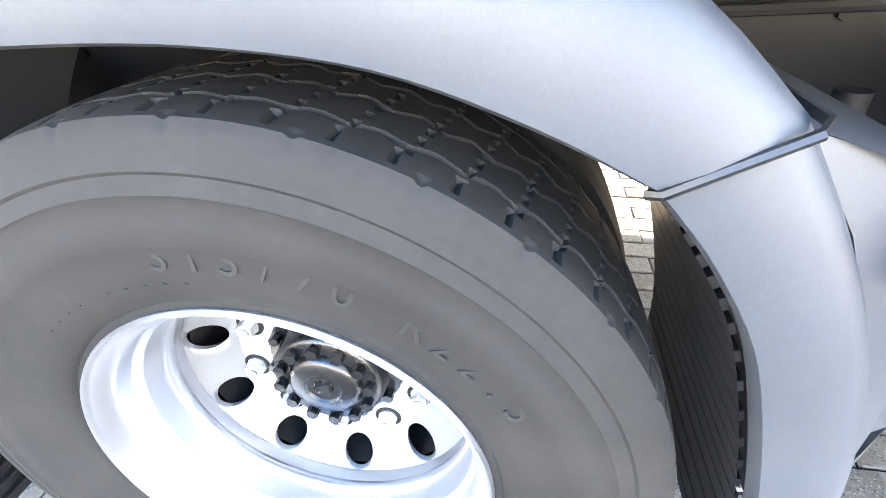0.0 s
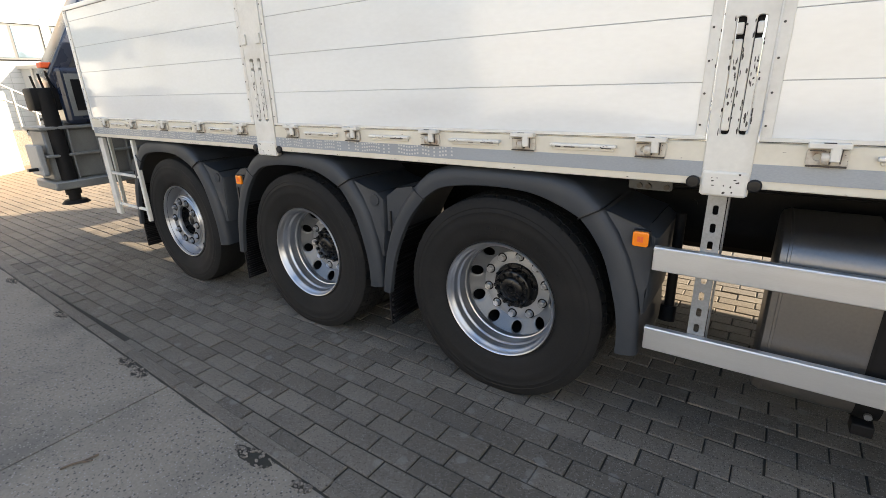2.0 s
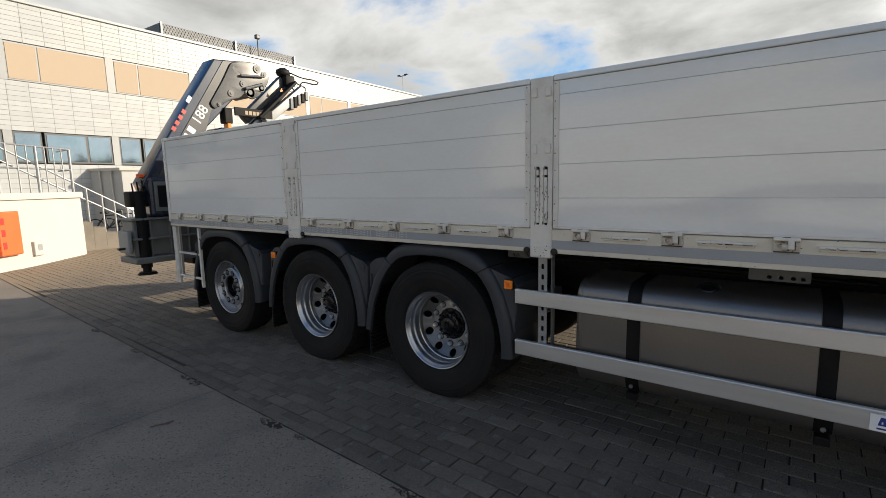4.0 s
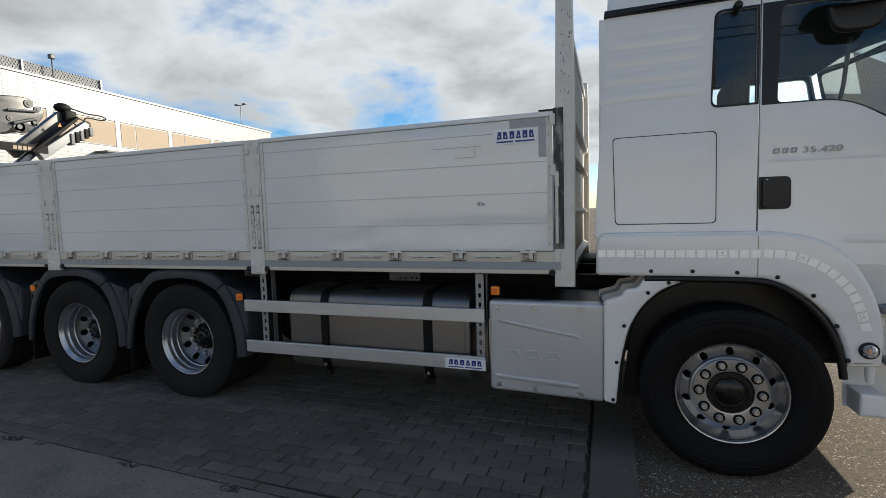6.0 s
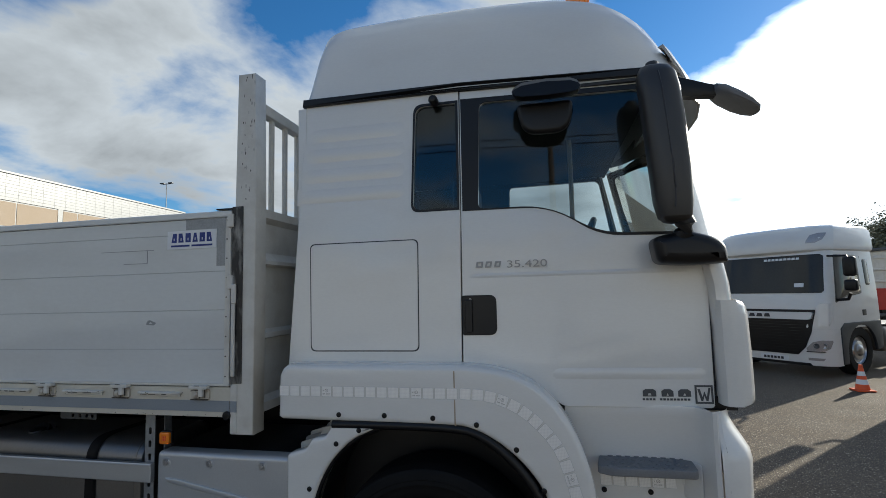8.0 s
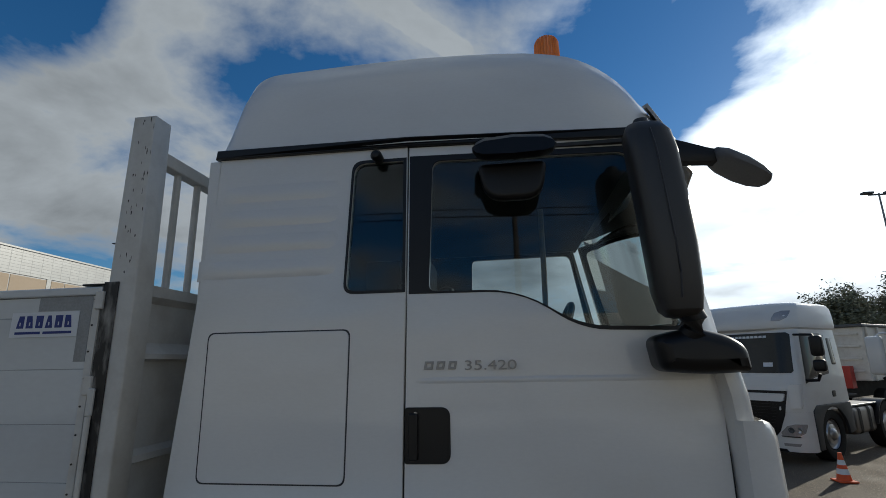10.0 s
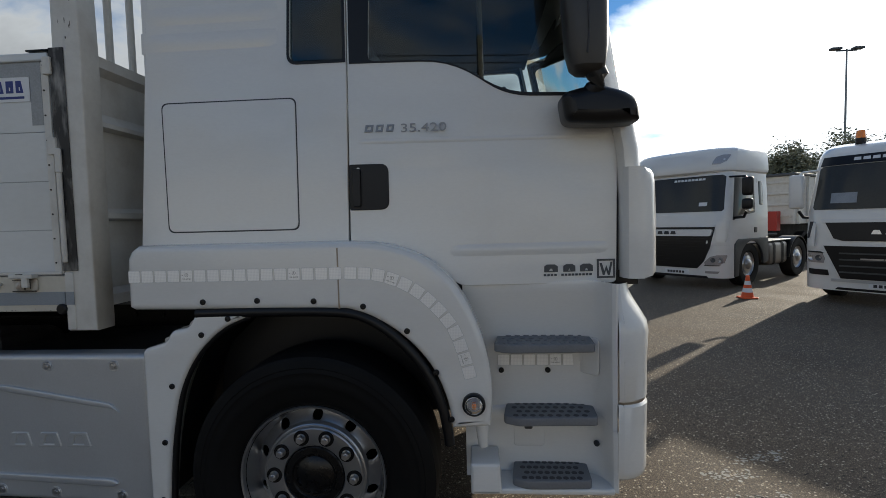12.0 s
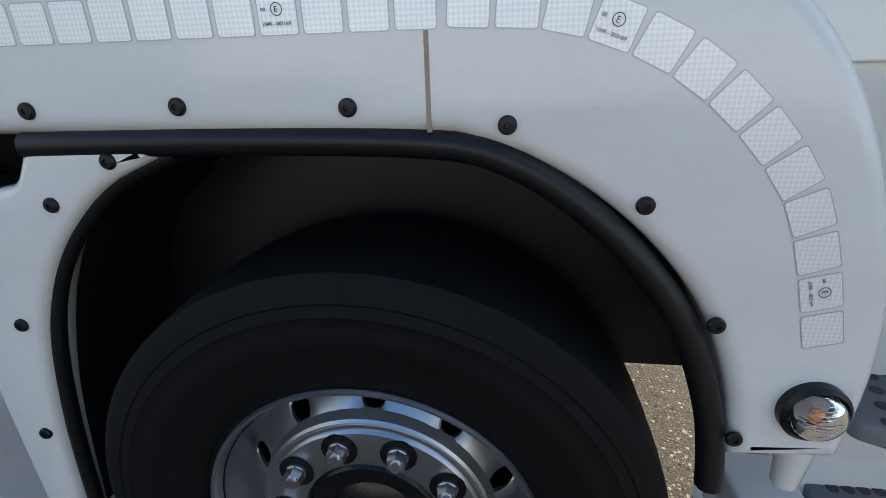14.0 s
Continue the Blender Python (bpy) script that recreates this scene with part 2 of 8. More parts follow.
DARKGLASS = glass("tinted_glass", (0.50, 0.60, 0.62))
MIRRORP = mat("satin_mirror_plastic", (0.034, 0.032, 0.030), 0.40, 0, 0.15, 6, 260, 0.0004, spec=0.55)
VISOR = mat("pale_visor_plastic", (0.42, 0.41, 0.39), 0.3, 0, 0.06, 4, 90)
CLEARLENS = glass("clear_plastic_lens", (0.93, 0.94, 0.95), 0.04)
ORANGE = mat("orange_lens", (0.85, 0.22, 0.01), 0.22, 0, 0.08, 8, 260, 0.0008, 0.6)
REFLECT = mat("retroreflective_tape", (0.62, 0.63, 0.65), 0.35, 0.25, 0.18, 30, 230, 0.0003)
REDGREY = mat("silver_conspicuity_strip", (0.27, 0.30, 0.335), 0.32, 0.2, 0.12, 3, 260, 0.0003, stretch=(0.4, 1, 1))
BLUE = mat("blue_print", (0.012, 0.03, 0.20), 0.45)
PAPER = mat("sticker_white", (0.72, 0.73, 0.74), 0.4, 0, 0.03)
INK = mat("dark_print", (0.03, 0.03, 0.035), 0.5)
CHROME = mat("chrome_letter", (0.22, 0.22, 0.23), 0.3, 0.8, 0.05)
PAVER = mat("paver_concrete", (0.118, 0.103, 0.085), 0.88, 0, 0.25, 4, 110, 0.002, 0, (0.060, 0.052, 0.042), 0.65, 0.9, spec=0.3, per_piece=0.22, specks=((170, 0.30, (0.21, 0.195, 0.175), 0.8), (130, 0.28, (0.036, 0.033, 0.030), 0.8), (14, 0.07, (0.17, 0.16, 0.145), 0.5)))
JOINT = mat("joint_sand", (0.022, 0.020, 0.015), 0.95, 0, 0.3, 20, 200, 0.001)
SLAB = mat("concrete_slab", (0.186, 0.163, 0.134), 0.88, 0, 0.22, 1.1, 70, 0.003, 0, (0.085, 0.080, 0.072), 0.75, 1.6, spec=0.3, specks=((70, 0.15, (0.050, 0.047, 0.043), 0.85), (110, 0.30, (0.075, 0.070, 0.063), 0.85), (110, 0.16, (0.36, 0.34, 0.31), 0.6)))
ASPHALT = mat("worn_aggregate_asphalt", (0.105, 0.083, 0.062), 0.85, 0, 0.35, 1.2, 110, 0.006, 0, (0.052, 0.042, 0.033), 0.6, 0.5, spec=0.25, specks=((120, 0.20, (0.38, 0.31, 0.21), 0.9), (90, 0.24, (0.034, 0.030, 0.026), 0.9), (190, 0.30, (0.30, 0.24, 0.165), 0.85), (230, 0.28, (0.05, 0.042, 0.034), 0.85), (62, 0.13, (0.50, 0.44, 0.34), 0.95), (48, 0.07, (0.030, 0.026, 0.022), 0.95)))
PEBBLE = mat("yard_pebble", (0.13, 0.11, 0.09), 0.8, 0, 0.3, 40, 150, 0.001, per_piece=0.6)
PALEWALL = mat("pale_fill_wall", (0.60, 0.59, 0.55), 0.8, 0, 0.06, 1.5, 60, 0.001)
CONC = mat("white_render", (0.44, 0.42, 0.38), 0.8, 0, 0.06, 1.5, 60, 0.001)
TILE = mat("white_facade_panel", (0.335, 0.35, 0.355), 0.35, 0, 0.03, 2, 30, per_piece=0.05)
TILEJ = mat("facade_joint", (0.20, 0.21, 0.21), 0.8)
BLIND = mat("beige_roller_blind", (0.35, 0.28, 0.205), 0.75, 0, 0.06, 2, 60)
DGREY = mat("dark_grey_metal", (0.075, 0.08, 0.085), 0.5, 0.2, 0.15, 4, 60)
MGREY = mat("mid_grey_metal", (0.25, 0.26, 0.265), 0.5, 0.2, 0.1, 4, 60)
NAVY = mat("dark_blue_crane_paint", (0.010, 0.017, 0.036), 0.28, 0, 0.1, 3, 60, 0, 0.3)
CGREY = mat("grey_crane_paint", (0.034, 0.036, 0.038), 0.35, 0, 0.12, 4, 80, 0, 0.1, (0.07, 0.065, 0.06), 0.4, 6)
CRANEG = mat("grey_base_paint", (0.15, 0.155, 0.15), 0.5, 0, 0.15, 5, 90, 0.0004, 0, (0.07, 0.065, 0.06), 0.4, 6)
RED = mat("red_paint", (0.42, 0.03, 0.02), 0.4, 0, 0.1)
CONEO = mat("cone_orange", (0.75, 0.10, 0.02), 0.5, 0, 0.1)
LEAF = mat("tree_leaf", (0.22, 0.21, 0.12), 0.7, 0, 0.4, 3, 30, per_piece=0.4)
BARK = mat("tree_bark", (0.10, 0.075, 0.055), 0.9, 0, 0.3, 6, 60, 0.004)
SEATM = mat("seat_fabric", (0.05, 0.05, 0.055), 0.9, 0, 0.2)
LAMPGLASS = mat("clear_lamp_lens", (0.45, 0.42, 0.40), 0.12, 0.3, 0.2, 60, 200, 0.001, 0.8)
INKGLASS = mat("dark_windscreen_glass", (0.050, 0.050, 0.046), 0.06, 0, 0.1, 2, 30, spec=0.25)
TRIM = mat("bright_silver_trim", (0.62, 0.63, 0.64), 0.3, 0.25, 0.04, 4, 80)
ANNEXP = mat("pale_grey_sheet", (0.36, 0.365, 0.36), 0.5, 0, 0.05, 2, 60, 0.0004)
OFFICEGLASS = mat("sky_reflecting_window", (0.19, 0.24, 0.27), 0.05, 0.85, 0.08, 0.8, 6)
WHITELINE = mat("worn_road_paint", (0.33, 0.32, 0.29), 0.8, 0, 0.3, 12, 90, 0.001)

# the pavers turn paler and warmer in colour behind the truck, broken by noise
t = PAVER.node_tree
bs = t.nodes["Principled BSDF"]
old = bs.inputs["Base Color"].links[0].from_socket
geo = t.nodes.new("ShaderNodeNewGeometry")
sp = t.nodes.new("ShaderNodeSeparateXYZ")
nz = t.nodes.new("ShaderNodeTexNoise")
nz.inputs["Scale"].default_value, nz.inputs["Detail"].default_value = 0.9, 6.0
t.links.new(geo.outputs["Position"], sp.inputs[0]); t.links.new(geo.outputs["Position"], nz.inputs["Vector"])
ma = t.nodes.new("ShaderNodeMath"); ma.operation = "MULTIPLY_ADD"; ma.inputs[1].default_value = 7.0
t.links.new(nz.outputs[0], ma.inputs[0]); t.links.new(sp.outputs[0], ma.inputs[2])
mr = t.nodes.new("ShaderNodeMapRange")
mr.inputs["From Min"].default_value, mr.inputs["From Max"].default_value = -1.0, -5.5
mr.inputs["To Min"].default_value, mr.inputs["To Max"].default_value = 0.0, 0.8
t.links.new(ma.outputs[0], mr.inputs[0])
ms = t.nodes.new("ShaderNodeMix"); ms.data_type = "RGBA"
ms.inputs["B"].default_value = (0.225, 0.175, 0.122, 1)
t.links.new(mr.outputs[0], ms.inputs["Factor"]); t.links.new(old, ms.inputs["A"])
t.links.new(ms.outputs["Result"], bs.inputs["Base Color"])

# retroreflective squares: a fine diagonal net
t = REFLECT.node_tree
t.nodes["Principled BSDF"].inputs["Metallic"].default_value = 0.3
geo = t.nodes.new("ShaderNodeNewGeometry")
mp = t.nodes.new("ShaderNodeMapping")
mp.inputs["Rotation"].default_value = (0, radians(45), 0)
ck = t.nodes.new("ShaderNodeTexChecker")
ck.inputs["Scale"].default_value = 230.0
ck.inputs["Color1"].default_value, ck.inputs["Color2"].default_value = (0.95, 0.95, 0.94, 1), (0.84, 0.84, 0.84, 1)
t.links.new(geo.outputs["Position"], mp.inputs[0])
t.links.new(mp.outputs[0], ck.inputs["Vector"])
t.links.new(ck.outputs["Color"], t.nodes["Principled BSDF"].inputs["Base Color"])

# ---- mesh helpers ----


def link(name, bm, material, parent=None, label="", smooth=False, at=None):
    me = bpy.data.meshes.new(name)
    bm.normal_update()
    bm.to_mesh(me)
    bm.free()
    for m in (material if isinstance(material, (list, tuple)) else [material]):
        me.materials.append(m)
    if smooth:
        for p in me.polygons:
            p.use_smooth = True
        me.set_sharp_from_angle(angle=radians(38))
    ob = new(name, me)
    if at:
        ob.matrix_basis = at
    ob.parent = parent
    if label:
        ob["label"] = label
    return ob


def part(name, bm, material, parent, label="", smooth=False, at=None):
    return link(name, bm, material, parent, label, smooth, at)


def thing(name, label, category, at=None, group="", kind=""):
    ob = new(name)
    ob.empty_display_size = 0.1
    if at:
        ob.matrix_basis = at
    return tagged(ob, label, category, group, kind)


def box(bm, x0, x1, y0, y1, z0, z1, bev=0.0, seg=2, m=None):
    r = bmesh.ops.create_cube(bm, size=1.0, matrix=Matrix.Translation(((x0 + x1) / 2, (y0 + y1) / 2, (z0 + z1) / 2)) @ Matrix.Diagonal((abs(x1 - x0), abs(y1 - y0), abs(z1 - z0), 1)))
    vs = r["verts"]
    if bev:
        es = list({e for v in vs for e in v.link_edges})
        r = bmesh.ops.bevel(bm, geom=es, offset=bev, segments=seg, affect="EDGES", profile=0.5)
        vs = list({v for f in r["faces"] for v in f.verts} | {v for v in vs if v.is_valid})
    if m is not None:
        bmesh.ops.transform(bm, matrix=m, verts=vs)
    return vs


def B(*a, **k):
    bm = bmesh.new()
    box(bm, *a, **k)
    return bm


def rod(bm, p0, p1, r0, r1=None, seg=16, caps=True):
    p0, p1 = Vector(p0), Vector(p1)
    d = p1 - p0
    m = Matrix.Translation((p0 + p1) / 2) @ d.to_track_quat("Z", "Y").to_matrix().to_4x4()
    return bmesh.ops.create_cone(bm, cap_ends=caps, segments=seg, radius1=r0, radius2=r0 if r1 is None else r1, depth=d.length, matrix=m)["verts"]


def rods(pairs, r, seg=12):
    bm = bmesh.new()
    for a, b in pairs:
        rod(bm, a, b, r, seg=seg)
    return bm


def tube(bm, pts, r, seg=10):
    """A pipe of radius r along points."""
    pts = [Vector(p) for p in pts]
    rings = []
    for i, p in enumerate(pts):
        d = (pts[min(i + 1, len(pts) - 1)] - pts[max(i - 1, 0)]).normalized()
        q = d.to_track_quat("Z", "Y")
        rings.append([bm.verts.new(p + q @ Vector((r * math.cos(2 * math.pi * k / seg), r * math.sin(2 * math.pi * k / seg), 0))) for k in range(seg)])
    for a, b in zip(rings, rings[1:]):
        for k in range(seg):
            bm.faces.new((a[k], a[(k + 1) % seg], b[(k + 1) % seg], b[k]))
    bm.faces.new(rings[0][::-1]), bm.faces.new(rings[-1])
    return bm


def spin(bm, prof, seg=64, closed=False, a0=0.0, a1=2 * math.pi):
    """Turns a profile of (radius, y) about the y axis. Radius 0 is allowed at the ends."""
    full = abs(a1 - a0 - 2 * math.pi) < 1e-6
    n = seg if full else seg + 1
    rings = []
    for k in range(n):
        a = a0 + (a1 - a0) * k / seg
        rings.append([bm.verts.new((r * math.cos(a), y, r * math.sin(a))) for r, y in prof])
    m = len(prof)
    for k in range(seg):
        A, C = rings[k], rings[(k + 1) % n]
        for i in range(m if closed else m - 1):
            j = (i + 1) % m
            bm.faces.new((A[i], A[j], C[j], C[i]))
    bmesh.ops.remove_doubles(bm, verts=bm.verts, dist=1e-5)
    return bm


def loft(bm, sections, closed=False, caps=False):
    """Skins rows of points, all of one length."""
    rows = [[bm.verts.new(p) for p in s] for s in sections]
    n = len(rows[0])
    for A, C in zip(rows, rows[1:]):
        for i in range(n if closed else n - 1):
            j = (i + 1) % n
            bm.faces.new((A[i], A[j], C[j], C[i]))
    if caps:
        bm.faces.new(rows[0][::-1]), bm.faces.new(rows[-1])
    bmesh.ops.recalc_face_normals(bm, faces=bm.faces)
    return bm


def rounded(pts, radii, seg=5):
    """A polygon with its corners rounded: one radius, or one a corner."""
    out, n = [], len(pts)
    for i, p in enumerate(pts):
        r = radii[i] if isinstance(radii, (list, tuple)) else radii
        p = Vector(p)
        a, b = Vector(pts[i - 1]) - p, Vector(pts[(i + 1) % n]) - p
        if r <= 0:
            out.append(tuple(p))
            continue
        r = min(r, a.length * 0.49, b.length * 0.49)
        a, b = p + a.normalized() * r, p + b.normalized() * r
        for k in range(seg + 1):
            t = k / seg
            q = a * (1 - t) ** 2 + p * 2 * t * (1 - t) + b * t * t
            out.append(tuple(q))
    return out


def plate(outer, holes=(), thick=0.01, bev=0.0, y=None, res=2):
    """A sheet in the x-z plane with holes: faces at y 0 and y thick; y(x, z) shifts it."""
    cu = bpy.data.curves.new("sheet", "CURVE")
    cu.dimensions, cu.fill_mode = "2D", "BOTH"
    cu.extrude, cu.bevel_depth, cu.bevel_resolution = thick / 2 - bev, bev, res
    cu.offset = -bev
    for loop in (outer, *holes):
        sp = cu.splines.new("POLY")
        sp.points.add(len(loop) - 1)
        for q, (a, b) in zip(sp.points, loop):
            q.co = (a, b, 0, 1)
        sp.use_cyclic_u = True
    ob = bpy.data.objects.new("sheet", cu)
    me = bpy.data.meshes.new_from_object(ob)
    bm = bmesh.new()
    bm.from_mesh(me)
    bpy.data.objects.remove(ob)
    bpy.data.curves.remove(cu)
    bpy.data.meshes.remove(me)
    bmesh.ops.remove_doubles(bm, verts=bm.verts, dist=1e-5)
    for v in bm.verts:
        a, b, c = v.co
        v.co = (a, thick / 2 - c + (y(a, b) if y else 0), b)
    bmesh.ops.recalc_face_normals(bm, faces=bm.faces)
    return bm


def circle(cx, cz, r, n=24):
    return [(cx + r * math.cos(2 * math.pi * k / n), cz + r * math.sin(2 * math.pi * k / n)) for k in range(n)]


def rect(x0, x1, z0, z1):
    return [(x0, z0), (x1, z0), (x1, z1), (x0, z1)]


def text(name, body, size, m, material, parent=None, thick=0.0008, label="", shear=0.0, align="LEFT"):
    """Raised lettering in the built-in font; it lies in the x-y plane of the pose m."""
    cu = bpy.data.curves.new(name, "FONT")
    cu.body, cu.size, cu.extrude, cu.align_x, cu.shear = body, size, thick, align, shear
    ob = bpy.data.objects.new(name, cu)
    me = bpy.data.meshes.new_from_object(ob)
    bpy.data.objects.remove(ob)
    bpy.data.curves.remove(cu)
    me.materials.append(material)
    o = new(name, me)
    o.matrix_basis = m
    o.parent = parent
    if label:
        o["label"] = label
    return o


def join(*bms):
    a = bmesh.new()
    for b in bms:
        me = bpy.data.meshes.new("joined")
        b.to_mesh(me)
        b.free()
        a.from_mesh(me)
        bpy.data.meshes.remove(me)
    return a


def shift(bm, m):
    bmesh.ops.transform(bm, matrix=m, verts=bm.verts)
    return bm


FACING = pose(0, 0, 0, 90, 0, 0)     # turns lettering to face -y

# ---- ground ----
bm = bmesh.new()
bmesh.ops.create_grid(bm, x_segments=40, y_segments=40, size=1500, matrix=Matrix.Translation((0, 0, -0.025)))
ground = tagged(link("ground", bm, ASPHALT), "worn brownish asphalt yard with exposed stones", "ground", kind="structure")


def border(x):
    """The line between the pavers and the concrete slabs."""
    return -0.785 - 0.034 * (x + 1.6)


bed = bmesh.new()
bed.faces.new([bed.verts.new(p) for p in [(-26, border(-26) - 0.1, 0.004), (3.42, border(3.42) - 0.1, 0.004), (3.42, 16, 0.004), (-26, 16, 0.004)]])
paving = tagged(link("pavement", bed, JOINT), "grey concrete block paving with dark sandy joints", "pavement", kind="structure")

slabs = bmesh.new()
SLABX = [-26, -17.6, -9.6, -5.6, -1.586, 2.4, 3.4]
for a, c in zip(SLABX, SLABX[1:]):
    vs = box(slabs, a + 0.004, c - 0.004, -9, 0, -0.05, 0.012, 0.003, 1)
    for v in vs:
        if v.co.y > -1:
            v.co.y += border(v.co.x) - 0.10
slab = tagged(link("concrete_pavement", slabs, SLAB), "weathered light grey concrete slabs with exposed pebbles", "pavement", kind="structure")

# ---- the truck ----
truck = thing("flatbed_truck", "white four-axle dropside truck with grey wheel covers parked on paving", "truck")
X0, X1 = -4.12, 3.22        # the dropside body
ZT, ZP, ZB = 2.245, 1.345, 1.192
POSTS = [(-1.705, -1.535), (0.785, 0.915)]
XC, XB, XA, XF = -0.05, -1.462, -3.014, 4.24     # axles, from the wheel ahead of the tank rearwards, and the front axle
WZ = 0.520


def tyre_mesh(fine=False):
    """A tyre of 1.04 m about the y axis, outer face at y 0; ribs and notches on the tread."""
    R, W = 0.530, 0.312
    side = [(0.286, 0.040), (0.298, 0.030), (0.312, 0.030), (0.318, 0.022), (0.345, 0.012), (0.372, 0.005), (0.400, 0.0), (0.403, -0.0015), (0.43, 0.0), (0.452, 0.002), (0.456, 0.0), (0.474, 0.005), (0.478, 0.003), (0.492, 0.008), (0.506, 0.011), (0.516, 0.017)]
    seg = 720 if fine else 120
    n = 109 if fine else 11
    tread = [(R - 0.008 * abs(2 * i / (n - 1) - 1) ** 3, 0.021 + (W - 0.042) * i / (n - 1)) for i in range(n)]
    other = [(r, W - y) for r, y in side[::-1]]
    prof = side + tread + other
    bm = bmesh.new()
    spin(bm, prof, seg)
    for v in bm.verts:
        r = math.hypot(v.co.x, v.co.z)
        if r < 0.514:
            continue
        a = math.atan2(v.co.z, v.co.x) % (2 * math.pi)
        u, y = a * R, v.co.y
        d = 0.0
        if fine:
            pitch = 2 * math.pi * R / 58
            ph = (u / pitch) % 1
            tri = abs(2 * ph - 1) * 2 - 1
            for k, yc in enumerate((0.066, 0.126, 0.186, 0.246)):
                off = tri * (0.004 if k in (0, 3) else 0.009) * (1 if k % 2 else -1)
                if abs(y - yc - off) < 0.0030:
                    d = 0.008
            slant = 0.22 * (y - 0.021) / (W - 0.042)
            p2 = (u / pitch + slant * 4) % 1
            if 0.052 < y < W - 0.052 and p2 < 0.05:
                d = max(d, 0.005)
            if (0.030 < y < 0.054 or W - 0.054 < y < W - 0.030) and ((u / pitch) % 1) < 0.10:
                d = max(d, 0.006)
            if (y < 0.030 or y > W - 0.030) and ((u / pitch + 0.5) % 2) < 0.16:
                d = max(d, 0.003)
            d *= 1 - 0.35 * noise.noise((u * 3, y * 6, 0)) if d else 1
            d += 0.0007 * noise.noise((u * 9, y * 25, 3))
        else:
            yy = min(y, W - y)
            if any(abs(y - yc) < 0.008 for yc in (0.066, 0.126, 0.186, 0.246)):
                d = 0.006
        if d:
            f = (r - d) / r
            v.co.x *= f
            v.co.z *= f
    return bm


def disc_with_holes(r0, r1, y0, y1, hole_r, hole_at, n=10, thick=0.012, m=6):
    """A conical disc between two radii: each of n sectors is a neat fan of faces round its hole."""
    def y(r):
        return y0 + (y1 - y0) * (r - r0) / (r1 - r0)
    bm = bmesh.new()
    half = math.pi / n
    for k in range(n):
        mid = 2 * math.pi * (k + 0.5) / n
        edge = [(r0, -half + 2 * half * i / m) for i in range(m)] + [(r0 + (r1 - r0) * i / m, half) for i in range(m)] + [(r1, half - 2 * half * i / m) for i in range(m)] + [(r1 + (r0 - r1) * i / m, -half) for i in range(m)]
        rows = []
        for f, dep in ((1.0, 0), (0.45, 0), (0.10, 0), (0.0, 0.003), (0.0, thick)):
            row = []
            for i, (re, ae) in enumerate(edge):
                phi = math.radians(225) - 2 * math.pi * i / (4 * m)
                hr, ht = hole_at + hole_r * math.cos(phi), hole_r * math.sin(phi)
                hx, hz = hr * math.cos(mid) - ht * math.sin(mid), hr * math.sin(mid) + ht * math.cos(mid)
                ex, ez = re * math.cos(mid + ae), re * math.sin(mid + ae)
                px, pz = hx + (ex - hx) * f, hz + (ez - hz) * f
                row.append(bm.verts.new((px, y(math.hypot(px, pz)) + dep, pz)))
            rows.append(row)
        for A, C in zip(rows, rows[1:]):
            for i in range(4 * m):
                j = (i + 1) % (4 * m)
                bm.faces.new((A[i], A[j], C[j], C[i]))
    bmesh.ops.remove_doubles(bm, verts=bm.verts, dist=1e-5)
    bmesh.ops.recalc_face_normals(bm, faces=bm.faces)
    if sum(f.normal.y for f in bm.faces) > 0:
        bmesh.ops.reverse_faces(bm, faces=bm.faces)
    return bm


def nut_mesh(big=False):
    bm = bmesh.new()
    rod(bm, (0, 0.004, 0), (0, -0.0025, 0), 0.032 if big else 0.026, seg=24)
    for f in bm.faces:
        f.material_index = 1
    rod(bm, (0, -0.0025, 0), (0, -0.006, 0), 0.0190, 0.0185, seg=20)
    rod(bm, (0, -0.006, 0), (0, -0.024, 0), 0.0182, 0.0168, seg=6)
    rod(bm, (0, -0.024, 0), (0, -0.030 if big else -0.028, 0), 0.0105, 0.0095, seg=12)
    return bm


